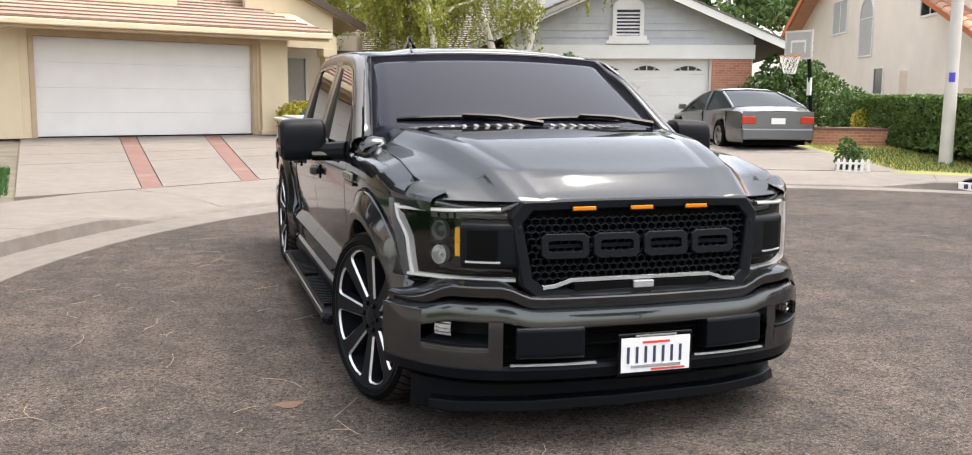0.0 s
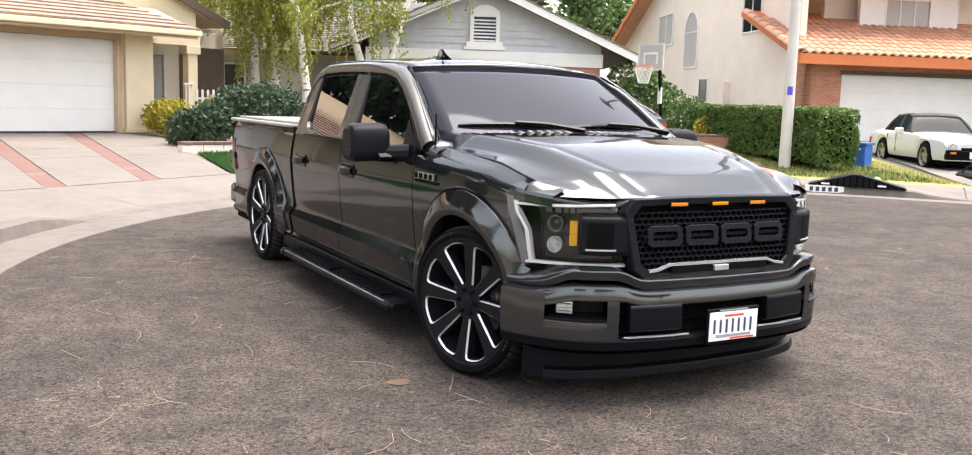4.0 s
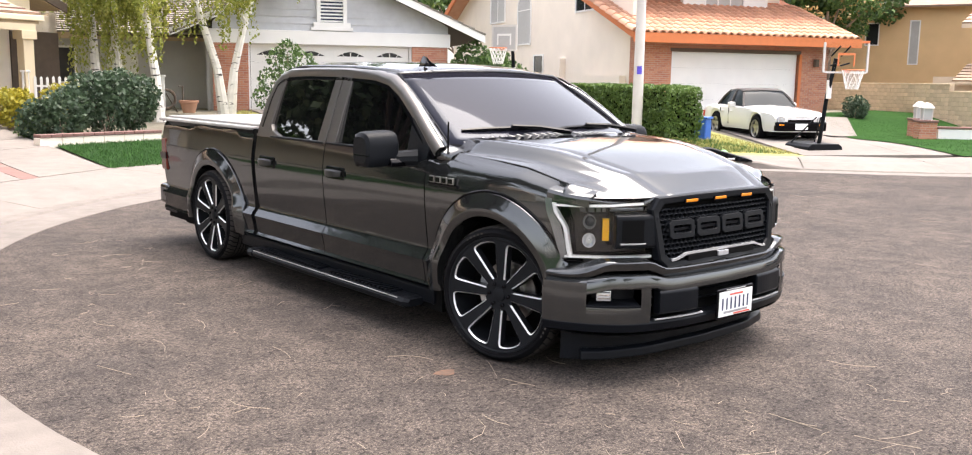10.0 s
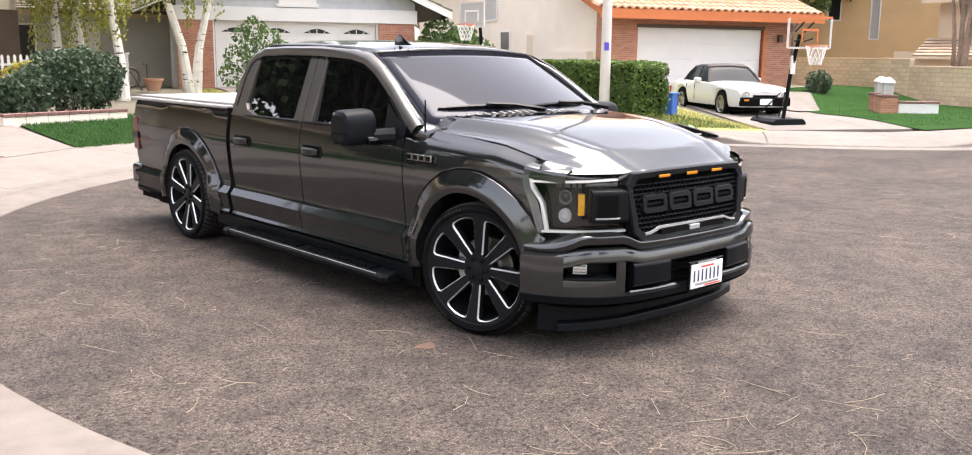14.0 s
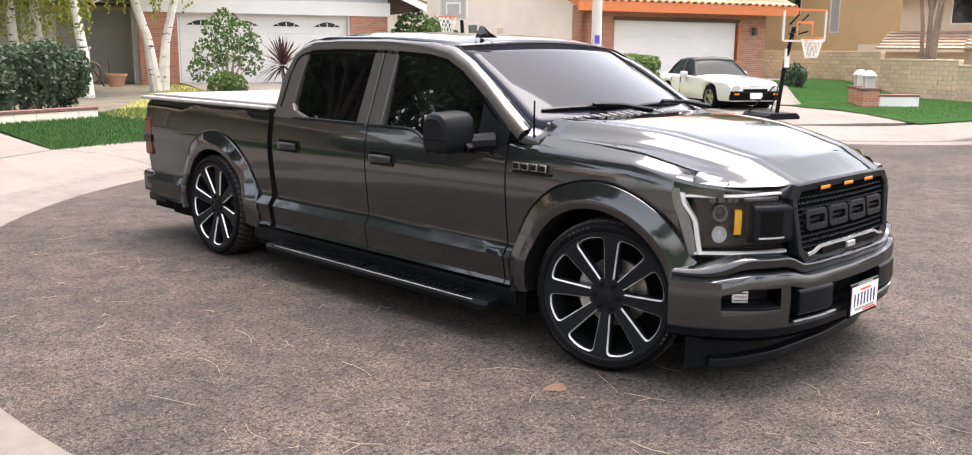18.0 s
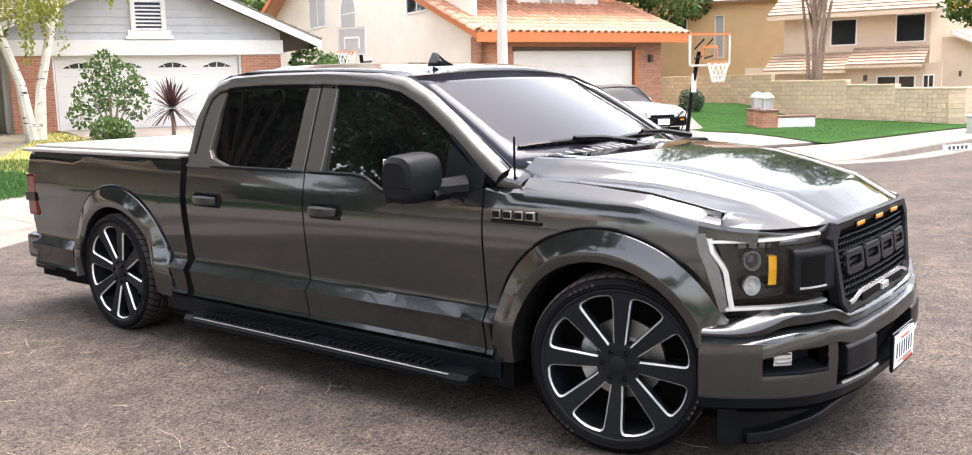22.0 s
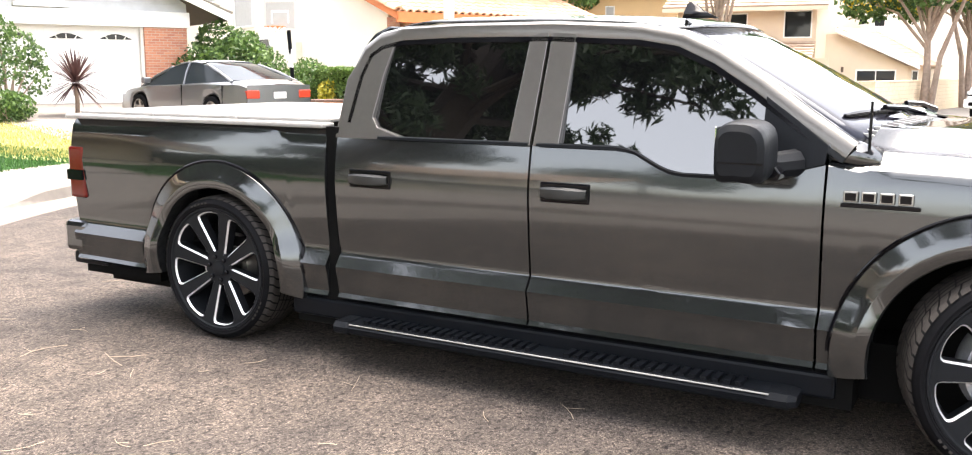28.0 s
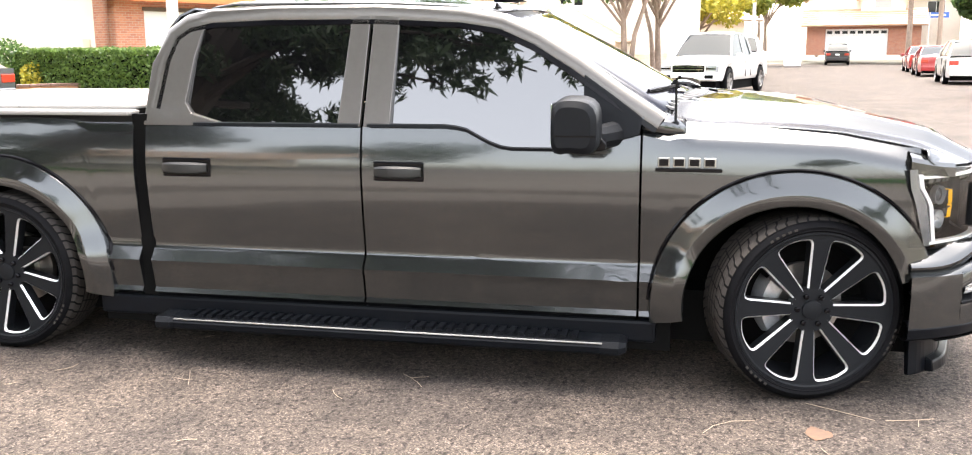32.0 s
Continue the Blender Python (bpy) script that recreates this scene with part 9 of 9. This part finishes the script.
for k, (x, y) in enumerate(((21.7, 8.3), (22.75, 9.0))):
    pr_ = thing("lantern_pier", "brick pier with a pale lantern on top", "pier", pose(x, y, gz(x, y) - 0.05, 0, 0, -45), "lantern piers")
    boxes("pier", M["brick"], pr_, (-0.23, 0.23, -0.23, 0.23, 0, 0.60))
    boxes("cap", M["redconcrete"], pr_, (-0.26, 0.26, -0.26, 0.26, 0.60, 0.66), bevel=0.01)
    bm = bmesh.new()
    for q in range(4):
        a = math.pi / 4 + q * math.pi / 2
        tube(bm, [(0.16 * math.cos(a), 0.16 * math.sin(a), 0.66), (0.17 * math.cos(a), 0.17 * math.sin(a), 0.98)], 0.014, 6)
    part("lantern_frame", bm, M["galv"], pr_)
    boxes("lantern_glass", M["blind"], pr_, (-0.11, 0.11, -0.11, 0.11, 0.67, 0.97))
    bm = bmesh.new()
    grid(bm, [[(r * math.cos(math.pi / 4 + q * math.pi / 2), r * math.sin(math.pi / 4 + q * math.pi / 2), z) for q in range(4)] for r, z in ((0.23, 0.98), (0.21, 1.02), (0.1, 1.12), (0.03, 1.14))], True)
    part("lantern_roof", bm, M["galv"], pr_)
lw = thing("low_wall", "white rendered low wall between brick piers", "wall", pose(21.95, 8.05, gz(22, 8) - 0.05, 0, 0, -45))
boxes("wall", M["white"], lw, (0, 1.1, 0, 0.35, 0, 0.42))
boxes("cap", M["redconcrete"], lw, (-0.02, 1.12, -0.02, 0.37, 0.42, 0.48), bevel=0.01)

# painted kerb numbers, as plain bars on white
def kerb_mark(deg, n=5):
    x, y = on_circle(deg, 0.0)
    p = Vector((x, y))
    nn = normal_out(x, y)
    p = p - nn * sd(x, y)
    t = thing("kerb_mark", "white painted kerb panel with dark bars", "kerb marking", Matrix.Translation((p.x + nn.x * 0.515, p.y + nn.y * 0.515, 0)) @ Matrix.Rotation(math.atan2(nn.y, nn.x) - math.pi / 2, 4, "Z"), "kerb marks")
    boxes("panel", M["white"], t, (-0.33, 0.33, -0.014, 0.03, 0.012, 0.135))
    for k in range(n):
        x0 = -0.25 + 0.105 * k
        boxes("bar", M["plate_blue"], t, (x0, x0 + 0.06, -0.019, -0.014, 0.035, 0.11))


for deg in (46.5, 101):
    kerb_mark(deg)
kn = thing("kerb_mark", "white painted kerb panel with dark bars", "kerb marking", pose(16.9, 2.35, 0, 0, 0, -25), "kerb marks")
boxes("panel", M["white"], kn, (-0.4, 0.4, -0.02, 0.03, 0.012, 0.13))
for k in range(5):
    boxes("bar", M["plate_blue"], kn, (-0.3 + 0.13 * k, -0.23 + 0.13 * k, -0.025, -0.02, 0.035, 0.11))

# things by the grey house's side wall
pot = thing("flower_pot", "terracotta pot by the grey wall", "pot", pose(5.9, 20.9, gz(5.9, 20.9)))
bm = bmesh.new()
grid(bm, [[(r * math.cos(a), r * math.sin(a), z) for a in (2 * math.pi * k / 20 for k in range(20))] for r, z in ((0.16, 0), (0.23, 0.26), (0.26, 0.27), (0.26, 0.33), (0.22, 0.33), (0.2, 0.2))], True)
part("bowl", bm, M["terracotta"], pot, smooth=True)
hr = thing("hose_reel", "dark garden hose reel and pipes by the wall", "hose reel", pose(5.4, 21.2, gz(5.4, 21.2)))
bm = bmesh.new()
tube(bm, [(0.25 * math.cos(a), 0, 0.35 + 0.25 * math.sin(a)) for a in (2 * math.pi * k / 16 for k in range(17))], 0.04, 6, False)
tube(bm, [(-0.3, 0, 0), (0, 0, 0.5), (0.3, 0, 0)], 0.02, 6)
tube(bm, [(0.5, 0.1, 0), (0.5, 0.1, 0.7), (0.4, 0.1, 0.7)], 0.02, 6)
part("reel", bm, M["darkwood"], hr)
boxes("meter_box", M["galv"], B, (-2.0, -1.7, 2.05, 2.2, 0.9, 1.35), bevel=0.01)
bm = bmesh.new()
tube(bm, [(-1.85, 2.12, 0), (-1.85, 2.12, 0.9)], 0.02, 6)
tube(bm, [(-1.85, 2.12, 1.35), (-1.85, 2.12, 2.2)], 0.02, 6)
part("conduit", bm, M["galv"], B)

# far street things
fp = thing("street_lamp", "pale far street lamp post", "lamp post", pose(57.0, -3.2, 0.1))
bm = bmesh.new()
tube(bm, [(0, 0, 0), (0, 0, 8.5)], [0.14, 0.08], 8)
tube(bm, [(0, 0, 8.4), (0, -1.5, 8.8)], 0.05, 6)
part("post", bm, M["galv"], fp)
ss = thing("street_sign", "blue street name sign on a post", "street sign", pose(71.5, -16.6, 0.3))
bm = bmesh.new()
tube(bm, [(0, 0, 0), (0, 0, 3.6)], 0.05, 6)
part("post", bm, M["galv"], ss)
boxes("sign_plate", M["blue"], ss, (-0.02, 0.02, -1.3, 0.1, 3.2, 3.6))
boxes("sign_bar", M["white"], ss, (-0.026, -0.02, -1.1, -0.1, 3.34, 3.46))
palm = thing("palm", "tall fan palm with a grey trunk at the street corner", "tree", pose(77.4, -16.5, 0.3))
bm = bmesh.new()
tube(bm, [(0, 0, -0.1), (0.1, 0, 3.6), (0.05, 0.1, 7.3)], [0.25, 0.2, 0.17], 8)
part("trunk", bm, M["bark"], palm)
for k in range(26):
    a, el = k * 2.399, lerp(-0.7, 1.2, k / 25)
    out = Vector((math.cos(a), math.sin(a), 0))
    wide = Vector((-math.sin(a), math.cos(a), 0))
    bm = bmesh.new()
    mid = [Vector((0.05, 0.1, 7.3)) + out * (1.7 * t * math.cos(el * (1 - 0.3 * t))) + Vector((0, 0, 1.5 * t * math.sin(el) - 0.7 * t * t)) for t in (0.0, 0.35, 0.6, 0.8, 1.0)]
    grid(bm, [[p - wide * w + Vector((0, 0, -0.3 * w)), p, p + wide * w + Vector((0, 0, -0.3 * w))] for p, w in zip(mid, (0.02, 0.05, 0.42, 0.38, 0.02))])
    part("frond", bm, M["leaf_green"], palm)
upole = thing("utility_pole", "weathered wooden utility pole at the street corner", "pole", pose(71.2, -17.3, 0.3))
bm = bmesh.new()
tube(bm, [(0, 0, -0.1), (0.05, 0, 5), (0.1, 0.1, 11)], [0.19, 0.17, 0.14], 8)
part("post", bm, M["bark"], upole)
ubx = thing("utility_box", "pale utility box by the far corner", "utility box", pose(69.7, -6.9, gz(69.7, -6.9)))
boxes("cabinet", M["white"], ubx, (0, 0.6, -0.6, 0.6, 0, 1.45), bevel=0.03)

M["grit"] = mat("road_grit", (0.16, 0.13, 0.11), 0.9, var=0.5, scale=1.3, second=(0.03, 0.027, 0.025))
# ---- litter on the asphalt: straws, twigs, a dry leaf ----
random.seed(12)
stf = bmesh.new()
for k in range(300):
    a = random.random() * 6.28
    if k < 90:
        x, y = random.gauss(-1.2, 1.0), random.gauss(-2.2, 0.7)
    elif k < 200 and k % 5:
        q = k // 22
        x, y = random.gauss(-2.6 + 0.45 * (q % 5), 0.13), random.gauss(-3.2 + 0.5 * (q % 4), 0.13)
    elif k < 210:
        x, y = random.uniform(-2.9, -1.0), random.uniform(-1.0, 5.5)
    else:
        x, y = random.uniform(-3, 8), random.uniform(-6, 6)
    L = random.choice((0.05, 0.08, 0.12, 0.2, 0.28))
    bend = random.uniform(-0.5, 0.5)
    p = Vector((x, y, 0.006))
    pts = [p]
    for j in range(3):
        pts.append(pts[-1] + Vector((math.cos(a + bend * j), math.sin(a + bend * j), random.uniform(-0.001, 0.004))) * L / 3)
    tube(stf, pts, [0.0013] * 4, 4, False)
    if random.random() < 0.3:
        tube(stf, [pts[1], pts[1] + Vector((math.cos(a + 1), math.sin(a + 1), 0.02)) * L * 0.4], 0.0011, 4, False)
tagged(part("dry_straws", stf, M["straw"]), "scattered pale dry straws and twigs on asphalt", "litter", kind="stuff")
bm = bmesh.new()
for k in range(7000):
    x, y = random.uniform(-3.2, 6), random.uniform(-5, 7)
    r = random.uniform(0.002, 0.0055)
    z = 0.002
    v = [bm.verts.new((x + r * math.cos(a), y + r * math.sin(a), z)) for a in (0, 2.1, 4.2)] + [bm.verts.new((x, y, z + r))]
    for f in ((0, 1, 3), (1, 2, 3), (2, 0, 3)):
        bm.faces.new([v[i] for i in f])
tagged(part("grit", bm, M["grit"]), "loose pale grit on the road", "grit", kind="stuff")
M["rust"] = mat("orange_stain", (0.19, 0.11, 0.075), 0.95, var=0.3, scale=40, spec=0.1, second=(0.10, 0.08, 0.068))
bm = bmesh.new()
bm.faces.new([bm.verts.new((-1.35 + 0.06 * (1 + 0.3 * math.sin(3 * a)) * math.cos(a), -0.015 + 0.05 * math.sin(a), 0.004)) for a in (2 * math.pi * k / 14 for k in range(14))])
tagged(part("stain", bm, M["rust"]), "small orange stain on the asphalt", "stain")
